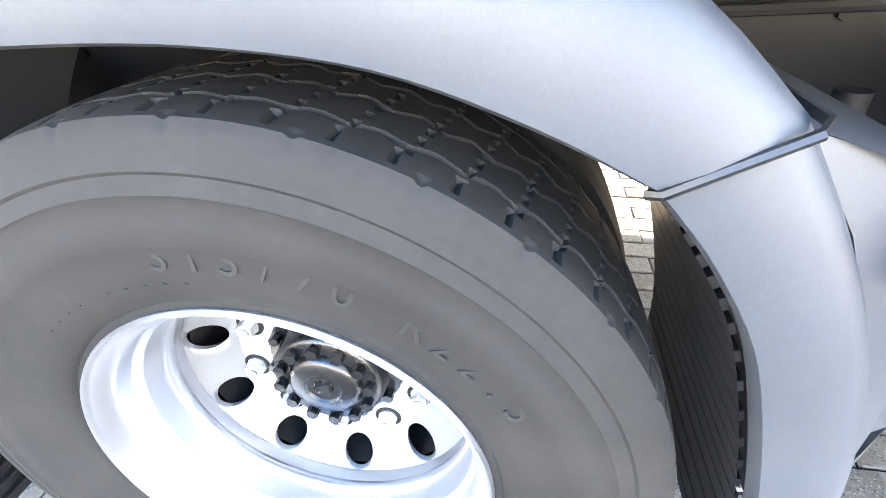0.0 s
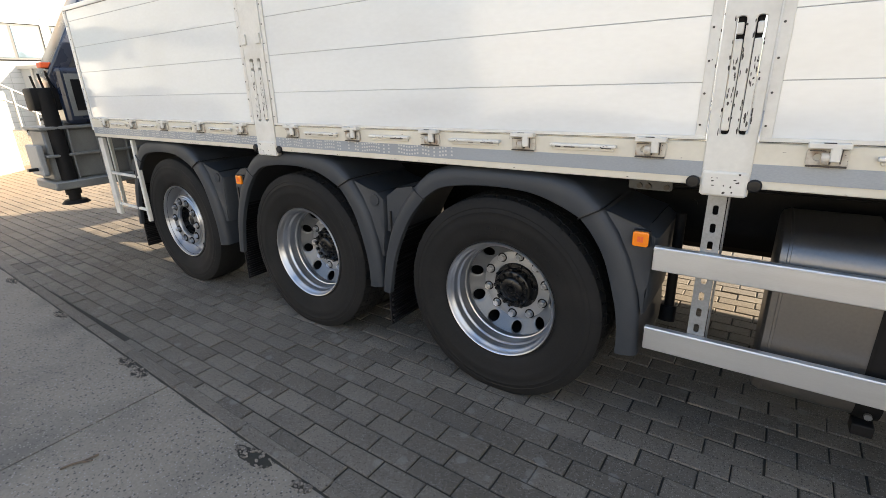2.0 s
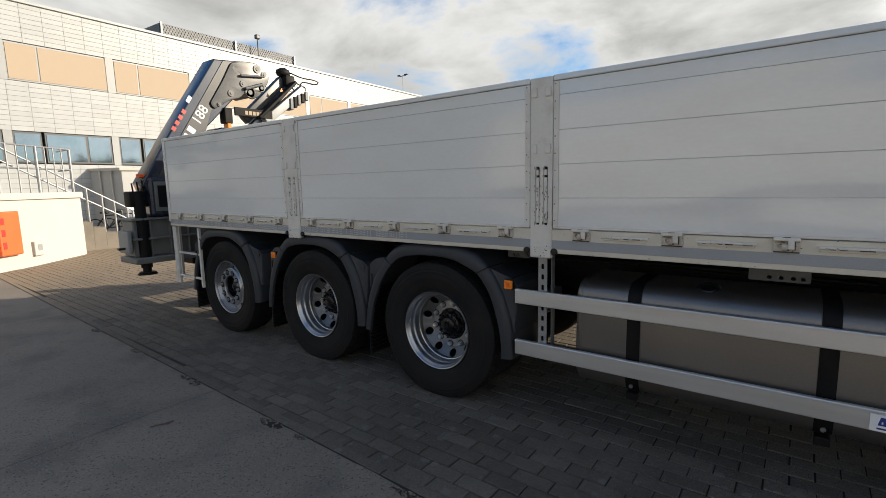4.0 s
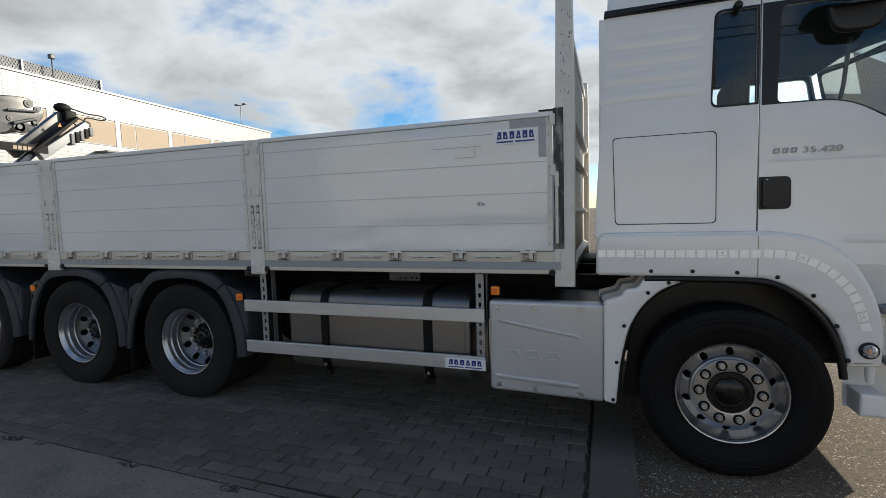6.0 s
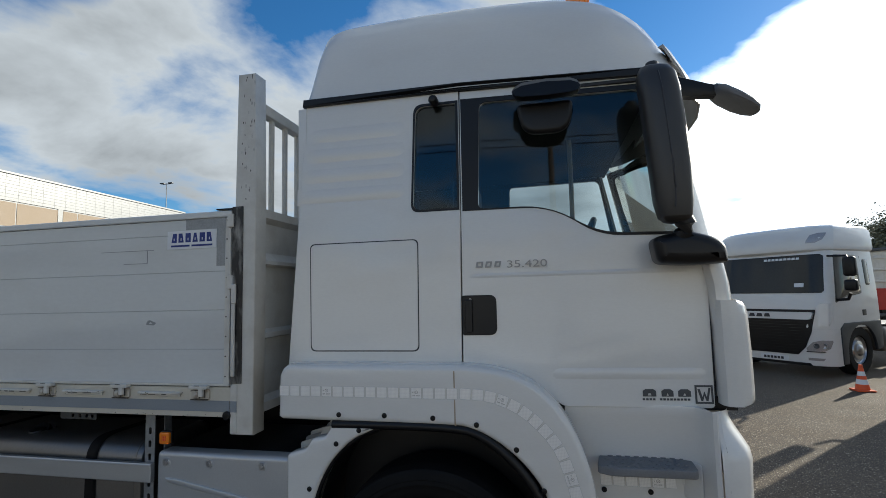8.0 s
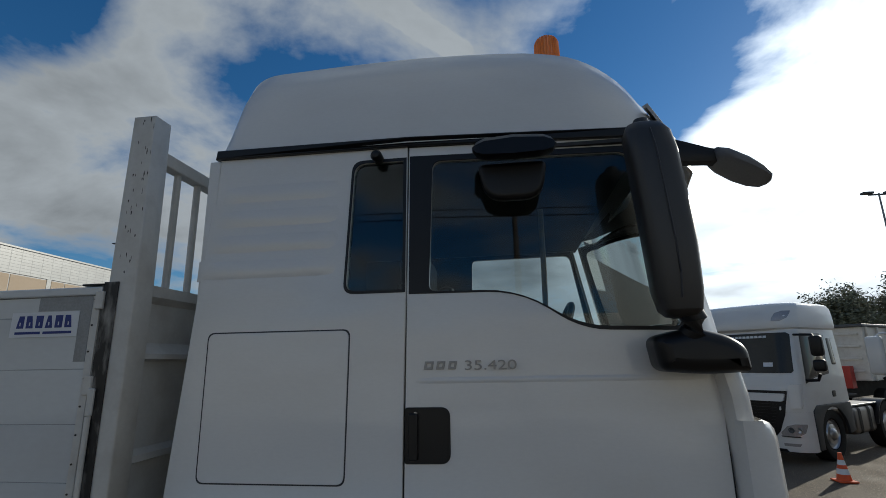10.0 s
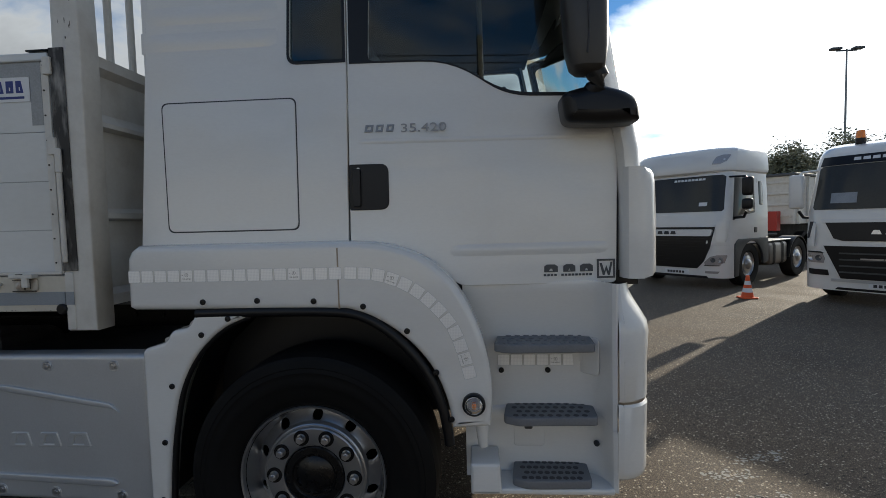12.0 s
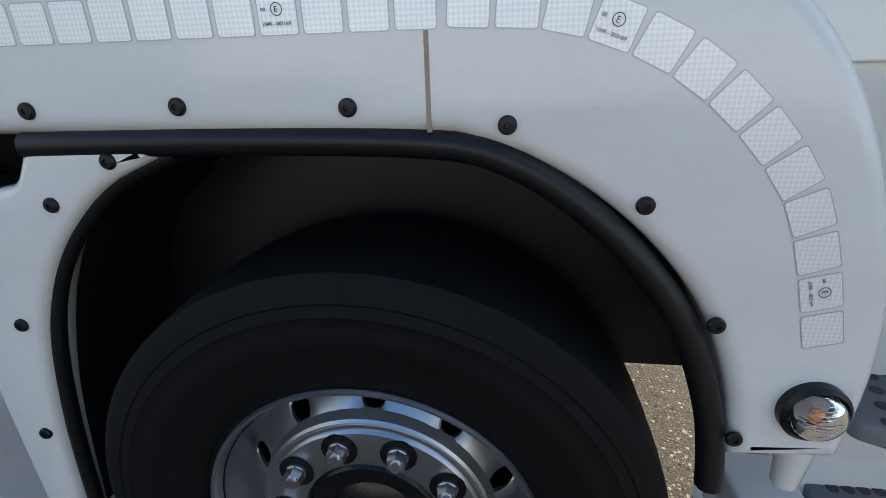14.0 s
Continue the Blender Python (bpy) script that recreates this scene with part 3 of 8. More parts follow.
def build_wheel(name, deep, label, fine=False, cap=False):
    """A wheel about the y axis, outer tyre face at y 0, as rim with tyre, hub and nuts."""
    bm = bmesh.new()
    if deep:
        spin(bm, [(0.300, 0.034), (0.303, 0.024), (0.300, 0.018), (0.296, 0.0195), (0.292, 0.026), (0.290, 0.034), (0.282, 0.042), (0.277, 0.050), (0.275, 0.056), (0.2745, 0.082), (0.272, 0.088), (0.266, 0.094), (0.2645, 0.100), (0.2645, 0.138), (0.262, 0.144), (0.2565, 0.147), (0.2545, 0.152), (0.2545, 0.160), (0.2570, 0.165), (0.2615, 0.168), (0.2615, 0.190)], 90)
        disc = disc_with_holes(0.186, 0.271, 0.246, 0.186, 0.0300, 0.233)
        ring = bmesh.new()
        spin(ring, [(0.190, 0.244), (0.186, 0.2415), (0.118, 0.2415), (0.112, 0.265)], 72)
        ynut, rnut = 0.243, 0.1675
    else:
        spin(bm, [(0.300, 0.034), (0.303, 0.024), (0.300, 0.018), (0.294, 0.020), (0.289, 0.034), (0.286, 0.060), (0.276, 0.076), (0.268, 0.100), (0.262, 0.112)], 90)
        disc = disc_with_holes(0.206, 0.270, 0.066, 0.116, 0.022, 0.238)
        ring = bmesh.new()
        spin(ring, [(0.222, 0.080), (0.217, 0.068), (0.215, 0.058), (0.210, 0.054), (0.206, 0.054), (0.204, 0.047), (0.198, 0.042), (0.136, 0.042), (0.129, 0.044), (0.126, 0.050), (0.124, 0.075)], 72)
        ynut, rnut = 0.042, 0.1675
    rim = link(name, bm, SILVER, None, label, True)
    part("disc", disc, DISCSHADE if deep else SILVER, rim, "grey wheel disc with ten round holes", True)
    part("nut_ring", ring, RINGPAINT if deep else SILVER, rim, "smooth pale ring under the nuts", True)
    part("tyre", tyre_mesh(fine), RUBBER, rim, "worn black rubber tyre with dusty sidewall", True)
    hb = bmesh.new()
    if deep:
        spin(hb, [(0.128, 0.270), (0.127, 0.238), (0.122, 0.232), (0.104, 0.230), (0.101, 0.200), (0.097, 0.192), (0.090, 0.188), (0.068, 0.187), (0.064, 0.178), (0.056, 0.173), (0.034, 0.171), (0.030, 0.176), (0.018, 0.176), (0.014, 0.168), (0.0, 0.168)], 48)
    elif cap:
        spin(hb, [(0.1265, 0.080), (0.1255, 0.050), (0.119, 0.043), (0.094, 0.042), (0.089, 0.050), (0.080, 0.051), (0.072, 0.046), (0.050, 0.038), (0.030, 0.034), (0.0, 0.032)], 48)
    else:
        spin(hb, [(0.1255, 0.070), (0.121, 0.12), (0.112, 0.135), (0.075, 0.135), (0.066, 0.128), (0.062, 0.105), (0.050, 0.088), (0.030, 0.080), (0.0, 0.078)], 48)
    hub = part("hub", hb, GREASE, rim, "greasy black hub cover", True)
    bolt_me = None
    for k in range(0 if cap else 12):
        a, rr, yy = 2 * math.pi * k / 12, (0.081 if deep else 0.092), (0.190 if deep else 0.137)
        at = Matrix.Translation((rr * math.cos(a), yy, rr * math.sin(a)))
        if bolt_me is None:
            bolt_me = part("hub_bolt", rods([((0, 0, 0), (0, -0.019, 0))], 0.0112, 6), GREASE, hub, "", False, at).data
        else:
            o = new("hub_bolt", bolt_me)
            o.matrix_basis, o.parent = at, hub
    if deep:
        rear = rods([((0, 0, 0), (0, -0.022, 0))], 0.010, 6)
        first = part("flange_bolt", rear, GREASE, hub)
        first.matrix_basis = Matrix.Translation((0.1135, 0.234, 0))
        for k in range(1, 10):
            o = new("flange_bolt", first.data)
            o.matrix_basis, o.parent = Matrix.Translation((0.1135 * math.cos(0.2 * math.pi * k), 0.234, 0.1135 * math.sin(0.2 * math.pi * k))), hub
        inner = bmesh.new()
        spin(inner, [(0.262, 0.21), (0.266, 0.25), (0.268, 0.45), (0.270, 0.62), (0.0, 0.62)], 48)
        part("drum", inner, FRAMEBLK, rim, "dark brake drum and inner rim")
    else:
        inner = bmesh.new()
        spin(inner, [(0.262, 0.112), (0.256, 0.20), (0.25, 0.30), (0.12, 0.30), (0.0, 0.30)], 48)
        part("drum", inner, FRAMEBLK, rim, "dark brake drum behind the disc")
    nm = None
    for k in range(10):
        a = 2 * math.pi * k / 10 + (0.12 if deep else 0.0)
        at = Matrix.Translation((rnut * math.cos(a), ynut, rnut * math.sin(a)))
        if nm is None:
            o = part("wheel_nut", nut_mesh(not deep), [STEEL, FRAMEBLK], rim, "", True, at)
            nm = o.data
        else:
            o = new("wheel_nut", nm)
            o.matrix_basis, o.parent = at, rim
    return rim


def put_wheel(rim, x, y, z, turn):
    rim.matrix_basis = pose(x, y, z, 0, turn, 0)
    rim.parent = truck
    return rim


WY = 0.045
wheel_c = put_wheel(build_wheel("wheel", True, "silver deep-dish rear wheel with ten round holes", True), XC, WY, WZ, -5)
copy_thing(wheel_c, pose(XB, WY, WZ, 0, 40, 0))
put_wheel(build_wheel("wheel", False, "silver wheel with protruding bright nuts"), XA, WY + 0.01, WZ, 4)
wheel_f = put_wheel(build_wheel("wheel", False, "silver front wheel with ten bright nuts and black hub cap", cap=True), XF, -0.035, 0.494, 1.5)
for o in wheel_f.children:
    if o.name.startswith("tyre"):
        o.data.materials[0] = DEEPRUBBER
        o["label"] = "deep black rubber front tyre"
        for v in o.data.vertices:              # a lower profile than the rear tyres
            q = math.hypot(v.co.x, v.co.z)
            if q > 0.30:
                k = (0.30 + (q - 0.30) * 0.92) / q
                v.co.x, v.co.z = v.co.x * k, v.co.z * k
inner_me = None
for x in (XC, XB):
    if inner_me is None:
        o = part("tyre", tyre_mesh(), RUBBER, truck, "inner tyre of a twin wheel", True, pose(x, 0.40, WZ))
        inner_me = o.data
    else:
        o = new("tyre", inner_me)
        o.matrix_basis, o.parent, o["label"] = pose(x, 0.40, WZ), truck, "inner tyre of a twin wheel"
for x, y in ((XC, 2.14), (XB, 2.14), (XA, 2.14), (XF, 2.12), (XC, 1.79), (XB, 1.79)):
    o = new("tyre", inner_me)
    o.matrix_basis, o.parent, o["label"] = pose(x, y, WZ), truck, "tyre on the far side of the truck"
    bm = bmesh.new()
    spin(bm, [(0.295, 0.10), (0.290, 0.22), (0.0, 0.22)], 32)
    part("far_rim", bm, SILVER, truck, "silver rim on the far side", True, pose(x, y, WZ))

# axles and frame
for x in (XC, XB, XA, XF):
    bm = bmesh.new()
    rod(bm, (x, 0.30, WZ), (x, 2.2, WZ), 0.075, seg=18)
    if x in (XC, XB):
        bmesh.ops.create_uvsphere(bm, u_segments=18, v_segments=12, radius=0.24, matrix=Matrix.Translation((x, 1.25, 0.53)))
    part("axle", bm, FRAMEBLK, truck, "dirty black axle", True)
for y in (0.83, 1.60):
    bm = bmesh.new()
    sec = [(0.08, 0.80), (0.0, 0.80), (0.0, 1.08), (0.08, 1.08), (0.08, 1.072), (0.008, 1.072), (0.008, 0.808), (0.08, 0.808)]
    loft(bm, [[(x, y + a, b) for a, b in sec] for x in (-5.0, 5.2)], closed=True, caps=True)
    part("chassis_rail", bm, FRAMEBLK, truck, "black chassis rail with bolt holes")
for y in (0.80, 1.58):
    part("subframe", B(-4.2, 3.2, y, y + 0.12, 1.084, 1.166), DGREY, truck, "dark body subframe")

# body floor, side rails, dropsides
part("load_floor", B(X0, X1, 0.03, 2.47, 1.27, 1.30), MGREY, truck, "load bed floor")
for k, x in enumerate(np.arange(-3.9, 3.2, 0.5)):
    part("cross_beam", B(x, x + 0.06, 0.05, 2.45, 1.205, 1.268), GALV if k % 3 else WORN, truck, "cross beam below the load bed")


def side_rail(y0, y1):
    bm = bmesh.new()
    box(bm, X0, X1 + 0.02, y0, y1, ZB, ZP - 0.004, 0.004)
    return bm


part("side_rail", side_rail(0.0, 0.028), CREAM, truck, "chipped white lower rail of the load bed")
part("side_rail", side_rail(2.472, 2.50), WORN, truck, "white lower rail of the load bed")
strip = part("reflective_strip", B(X0 + 0.02, X1, -0.0035, 0.0, 1.220, 1.274), REDGREY, truck, "silver reflective strip along the lower rail")

PANELS = [(X0 + 0.01, POSTS[0][0] - 0.012), (POSTS[0][1] + 0.012, POSTS[1][0] - 0.012), (POSTS[1][1] + 0.012, X1 - 0.005)]


def dropside(a, c, y0, far=False):
    """One dropside gate: planks with fine grooves, end caps with rivets, and a top rail."""
    h = (ZT - 0.045 - ZP) / 5
    base = link("dropside_gate", B(a + 0.01, c - 0.01, y0 + 0.010, y0 + 0.026, ZP, ZT - 0.02), MGREY, truck, "white slatted aluminium dropside gate, closed")
    if far:
        part("plank", B(a, c, y0 + 0.0, y0 + 0.030, ZP, ZT, 0.003, 1), PANEL, base)
        return base
    hs = [ZP, ZP + 0.185, ZP + 0.385, ZP + 0.585, ZP + 0.785, ZT - 0.035]
    for i in range(5):
        part("plank", B(a, c, y0 + 0.003, y0 + 0.028, hs[i] + 0.0005, hs[i + 1] - 0.0005, 0.0016, 1), PANEL, base)
    part("top_rail", B(a - 0.004, c + 0.004, y0 - 0.008, y0 + 0.036, ZT - 0.034, ZT, 0.006), PANEL, base, "white top rail of the gate")
    part("bottom_rail", B(a, c, y0 - 0.007, y0 + 0.0025, ZP + 0.001, ZP + 0.014, 0.002, 1), WORN, base, "white bottom edge of the gate")
    part("gate_gap", B(a, c, y0 + 0.004, y0 + 0.02, ZP - 0.0018, ZP + 0.0003), FRAMEBLK, base, "dark gap below the gate")
    for xx in (a, c - 0.032):
        part("end_cap", B(xx, xx + 0.032, y0 - 0.003, y0 + 0.0025, ZP + 0.01, ZT - 0.036, 0.0015, 1), WORN, base, "riveted white end cap")
        for k in range(9):
            z = ZP + 0.05 + k * 0.1
            bm = bmesh.new()
            rod(bm, (xx + 0.010, y0 - 0.002, z), (xx + 0.010, y0 - 0.0062, z), 0.0042, 0.003, seg=8)
            part("rivet", bm, CHIP_SHADE, base, "", True)
    return base


GATES = [dropside(a, c, 0.0) for a, c in PANELS]
for a, c in PANELS:
    dropside(a, c, 2.472, True)
part("tailgate", B(X0 - 0.03, X0 - 0.004, 0.0, 2.5, ZP - 0.1, ZT, 0.004), PANEL, truck, "white rear board of the load bed")


def side_post(a, c):
    bm = plate(rect(a - 0.007, c + 0.007, 1.165, ZT - 0.004), [rounded(rect(x - 0.0135, x + 0.0135, 1.365, 1.72), 0.012) for x in (a + 0.31 * (c - a), a + 0.72 * (c - a))], 0.03, 0.003)
    shift(bm, Matrix.Translation((0, -0.006, 0)))
    post = part("side_post", bm, WORN, truck, "chipped white post between the gates with two long slots")
    w = c - a
    part("slot_lining", B(a + 0.03, c - 0.03, 0.012, 0.02, 1.35, 1.74), FRAMEBLK, post)
    for s in (0.31, 0.72):
        x = a + w * s
        part("lever", B(x - 0.0112, x + 0.0112, -0.0085, 0.012, 1.378, 1.655, 0.004), WORN, post, "worn latch lever")
        part("lever_end", B(x - 0.009, x + 0.009, -0.009, 0.012, 1.668, 1.702, 0.004), WORN, post, "chipped end of the lever")
    for x in (a + 0.02, c - 0.02):
        for z in (1.825, 2.155):
            part("catch", B(x - 0.018, x + 0.018, -0.017, -0.006, z - 0.028, z + 0.028, 0.004), WORN, post, "small white catch plate")
    part("foot", B(a - 0.004, c + 0.004, -0.014, 0.03, 1.160, 1.245, 0.008), WORN, post, "heavily chipped lower end of the post")
    return post


for a, c in POSTS:
    side_post(a, c)
for a, c in POSTS:
    part("side_post", B(a, c, 2.47, 2.51, 1.13, ZT, 0.004), WORN, truck, "white post between the gates")

# headboard
bm = plate([(3.225, 1.11), (3.35, 1.11), (3.355, 2.24), (3.345, 2.975), (3.245, 2.975), (3.235, 2.24)], [], 0.10, 0.006)
head = part("headboard_post", bm, WORN, truck, "tall chipped white corner post of the headboard")
shift_m = Matrix.Translation((0, 2.36, 0))
o = new("headboard_post", head.data)
o.matrix_basis, o.parent, o["label"] = shift_m, truck, "tall white corner post of the headboard"
part("headboard", B(3.285, 3.297, 0.10, 2.37, 1.2, 2.26, 0.004), WORN, truck, "white board behind the cab")
bm = bmesh.new()
prof = [(3.345, 2.26), (3.345, 2.215), (3.308, 2.19), (3.304, 2.03), (3.345, 1.985), (3.347, 1.965), (3.304, 1.955), (3.302, 1.62), (3.335, 1.60), (3.335, 1.575), (3.302, 1.565), (3.302, 1.27), (3.345, 1.245), (3.345, 1.20)]
loft(bm, [[(x, y, z) for x, z in prof] + [(3.298, y, 1.20), (3.298, y, 2.26)] for y in (0.10, 2.37)], closed=True, caps=True)
part("headboard_lining", bm, WORN, truck, "pressed white sheet with two ledges on the headboard")
part("headboard_rail", B(3.262, 3.322, 0.10, 2.37, 2.80, 2.86, 0.006), WORN, truck, "white top rail of the headboard")
for k in range(15):
    y = 0.10 + (k + 1) * 2.27 / 16
    part("headboard_bar", rods([((3.292, y, 2.26), (3.292, y, 2.80))], 0.016), WORN, truck)

# grey wheel covers
# side view of a cover: pairs of outer and inner edge
COVER = [((-0.735, 0.42), (-0.665, 0.42)), ((-0.703, 0.61), (-0.622, 0.62)), ((-0.652, 0.78), (-0.562, 0.77)), ((-0.572, 0.93), (-0.488, 0.90)), ((-0.472, 1.055), (-0.398, 1.003)),
         ((-0.37, 1.140), (-0.30, 1.066)), ((-0.24, 1.180), (-0.17, 1.092)), ((-0.09, 1.187), (-0.05, 1.101)), ((0.08, 1.187), (0.08, 1.101)), ((0.25, 1.181), (0.205, 1.086)), ((0.385, 1.146), (0.312, 1.050)), ((0.493, 1.058), (0.398, 1.010)),
         ((0.555, 0.965), (0.455, 0.945)), ((0.612, 0.855), (0.512, 0.850)), ((0.652, 0.72), (0.563, 0.69)), ((0.675, 0.57), (0.588, 0.56)), ((0.683, 0.44), (0.592, 0.43))]


def smooth_line(pts, n=6):
    out = []
    P = [Vector(p) for p in pts]
    for i in range(len(P) - 1):
        p0, p1, p2, p3 = P[max(i - 1, 0)], P[i], P[i + 1], P[min(i + 2, len(P) - 1)]
        for k in range(n):
            t = k / n
            out.append(0.5 * ((2 * p1) + (p2 - p0) * t + (2 * p0 - 5 * p1 + 4 * p2 - p3) * t * t + (3 * p1 - p0 - 3 * p2 + p3) * t ** 3))
    out.append(P[-1])
    return out


def cover_sheet(pairs, y0=0.02, depth=0.50):
    """An arched cover: a band between the two edges, rolled over to the sheet above the tyre."""
    bm = bmesh.new()
    O, I = smooth_line([p[0] for p in pairs], 5), smooth_line([p[1] for p in pairs], 5)
    secs = []
    for o, i in zip(O, I):
        row = []
        for f, y in ((0.0, 0.030), (0.0, 0.012), (0.04, 0.004), (0.35, 0.0), (0.70, 0.004), (0.90, 0.014), (0.98, 0.030), (1.0, 0.052), (1.0, depth), (0.93, depth), (0.93, 0.06), (0.80, 0.030), (0.30, 0.014), (0.06, 0.030)):
            q = i + (o - i) * f
            row.append((q.x, y0 + y, q.y))
        secs.append(row)
    loft(bm, secs, closed=True, caps=True)
    return bm


def wheel_cover(x):
    at = Matrix.Translation((x, 0, 0))
    top = part("wheel_cover", cover_sheet(COVER[4:12]), FENDER, truck, "dark grey plastic cover over a rear wheel", True, at)
    part("front_piece", cover_sheet(COVER[11:], 0.0235), FENDER, top, "lower grey plastic piece of the cover", True)
    ins = smooth_line([p[1] for p in COVER[10:]], 4)
    bm = bmesh.new()
    loft(bm, [[(p.x - 0.005, y, p.y - 0.003) for y in (0.06, 0.50)] for p in ins])
    lining = part("spray_lining", bm, BLACK, top, "ribbed black lining inside the cover", True)
    for p, q in zip(ins, ins[1:]):
        c, d = (p + q) / 2, (q - p).normalized() * 0.007
        nrm = Vector((-abs(d.y), -abs(d.x))).normalized() * 0.006
        bm = bmesh.new()
        loft(bm, [[(c.x - d.x, y, c.y - d.y), (c.x - d.x + nrm.x, y, c.y - d.y + nrm.y), (c.x + d.x + nrm.x, y, c.y + d.y + nrm.y), (c.x + d.x, y, c.y + d.y)] for y in (0.062, 0.5)], closed=True, caps=True)
        part("lining_rib", bm, BLACK, lining)
    part("rear_piece", cover_sheet(COVER[:5], 0.0235), FENDER, top, "rear grey plastic piece of the cover", True)
    bm = bmesh.new()
    edge = [(0.50, 1.045), (0.557, 0.965), (0.612, 0.855), (0.657, 0.715), (0.676, 0.62)]
    outer = [(0.66, 0.992), (0.705, 0.955), (0.703, 0.87), (0.697, 0.74), (0.684, 0.62)]
    loft(bm, [[(a, 0.060, b), (a + (c - a) * 0.5, 0.078, b + (d - b) * 0.5), (c - 0.012, 0.076, d), (c, 0.092, d - 0.004), (c, 0.50, d - 0.004)] for (a, b), (c, d) in zip(edge, outer)])
    part("wing", bm, FENDER, top, "grey plastic wing ahead of the wheel", True)
    bm = bmesh.new()
    loft(bm, [[(0.50, y, 1.046), (0.60, y, 1.012), (0.66, y + 0.012, 0.993)] for y in (0.062, 0.09, 0.50)])
    part("wing_top", bm, FENDER, top, "", True)
    bm = bmesh.new()
    loft(bm, [[(a, 0.060, b), (c + 0.01, 0.072, d), (c, 0.09, d), (c, 0.50, d)] for (a, b), (c, d) in zip([(-0.47, 1.058), (-0.573, 0.93), (-0.65, 0.78)], [(-0.62, 1.03), (-0.695, 0.98), (-0.702, 0.78)])])
    loft(bm, [[(-0.47, y, 1.060), (-0.62, y + 0.012, 1.032)] for y in (0.062, 0.50)])
    part("rear_wing", bm, FENDER, top, "", True)
    for cx, cz in ((0.63, 0.945), (-0.625, 0.965)):
        bm = bmesh.new()
        spin(bm, [(0.034, 0.006), (0.033, -0.002), (0.028, -0.003), (0.0, -0.003)], 28)
        part("blank_cap", bm, FENDER, top, "round blank cap", True, Matrix.Translation((cx, 0.072, cz)))
    for (xi, zi), (xo, zo) in (((0.396, 1.006), (0.494, 1.060)), ((-0.396, 0.999), (-0.473, 1.057))):
        bm = bmesh.new()
        tube(bm, [(xi, 0.030, zi), (xi + (xo - xi) * 0.08, 0.0215, zi + (zo - zi) * 0.08), (xi + (xo - xi) * 0.92, 0.0215, zi + (zo - zi) * 0.92), (xo, 0.034, zo), (xo, 0.30, zo + 0.001)], 0.0042, 6)
        part("cover_seam", bm, BLACK, top, "dark seam between the pieces of the cover", True)
    flap = part("spray_flap", B(-0.700, -0.688, 0.05, 0.5, 0.20, 0.66, 0.003), BLACK, top, "ribbed black spray flap")
    for k in range(20):
        part("flap_rib", B(-0.688 + 0.004 * max(0, k - 9), -0.672 + 0.004 * max(0, k - 9), 0.055 if k < 12 else 0.12, 0.5, 0.22 + k * 0.034, 0.236 + k * 0.034, 0.003, 1), BLACK, flap)
    part("inner_flap", B(-0.665, -0.655, 0.06, 0.5, 0.66, 0.90, 0.002, 1), BLACK, flap)
    return top


for x in (XC, XB, XA):
    wheel_cover(x)


def marker(x, z, y=0.04):
    base = part("side_marker", plate(rounded(rect(x - 0.034, x + 0.034, z - 0.034, z + 0.034), 0.012), [], 0.02, 0.004), BLACK, truck, "black holder of an orange side marker lamp", False, Matrix.Translation((0, y, 0)))
    lens = plate(rounded(rect(x - 0.030, x + 0.030, z - 0.030, z + 0.030), 0.011), [], 0.016, 0.004)
    part("lens", lens, ORANGE, base, "orange plastic lens", True, Matrix.Translation((0, -0.014, 0)))
    bm = bmesh.new()
    for i in (-1, 1):
        for j in (-1, 1):
            box(bm, x + i * 0.006 - 0.005, x + i * 0.006 + 0.005, -0.0155, -0.0138, z + j * 0.006 - 0.005, z + j * 0.006 + 0.005)
    part("lamp_core", bm, CONEO, base)


marker(0.597, 0.954, 0.045)
marker(-2.035, 0.966, 0.035)
marker(2.814, 1.068, 0.04)

# side guard, tank, battery cover


def rail(z0, z1, x0=0.65, x1=2.733, y=0.03):
    bm = bmesh.new()
    box(bm, x0, x1, y, y + 0.028, z0, z1, 0.004)
    h = z1 - z0
    box(bm, x0, x1, y - 0.0018, y + 0.01, z1 - h * 0.14, z1 - h * 0.05, 0.001, 1)
    r = part("side_guard_rail", bm, ALU, truck, "silver aluminium side guard rail")
    part("rail_end", B(x0 - 0.004, x0 + 0.002, y + 0.001, y + 0.027, z0 + 0.003, z1 - 0.003, 0.002, 1), BLACK, r, "black end cap")
    return r


rail(0.837, 0.934)
rail(0.490, 0.590)
for x in (0.833, 2.695):
    bm = plate(rect(x - 0.03, x + 0.03, 0.50, 1.18), [rounded(rect(x - 0.009, x + 0.009, z, z + 0.035), 0.008) for z in np.arange(0.60, 1.12, 0.068)], 0.006, 0.001)
    br = part("rail_bracket", bm, GALV, truck, "slotted galvanised rail bracket", False, Matrix.Translation((0, 0.062, 0)))
    part("flange", B(x + 0.03, x + 0.036, 0.062, 0.11, 0.50, 1.18), GALV, br)

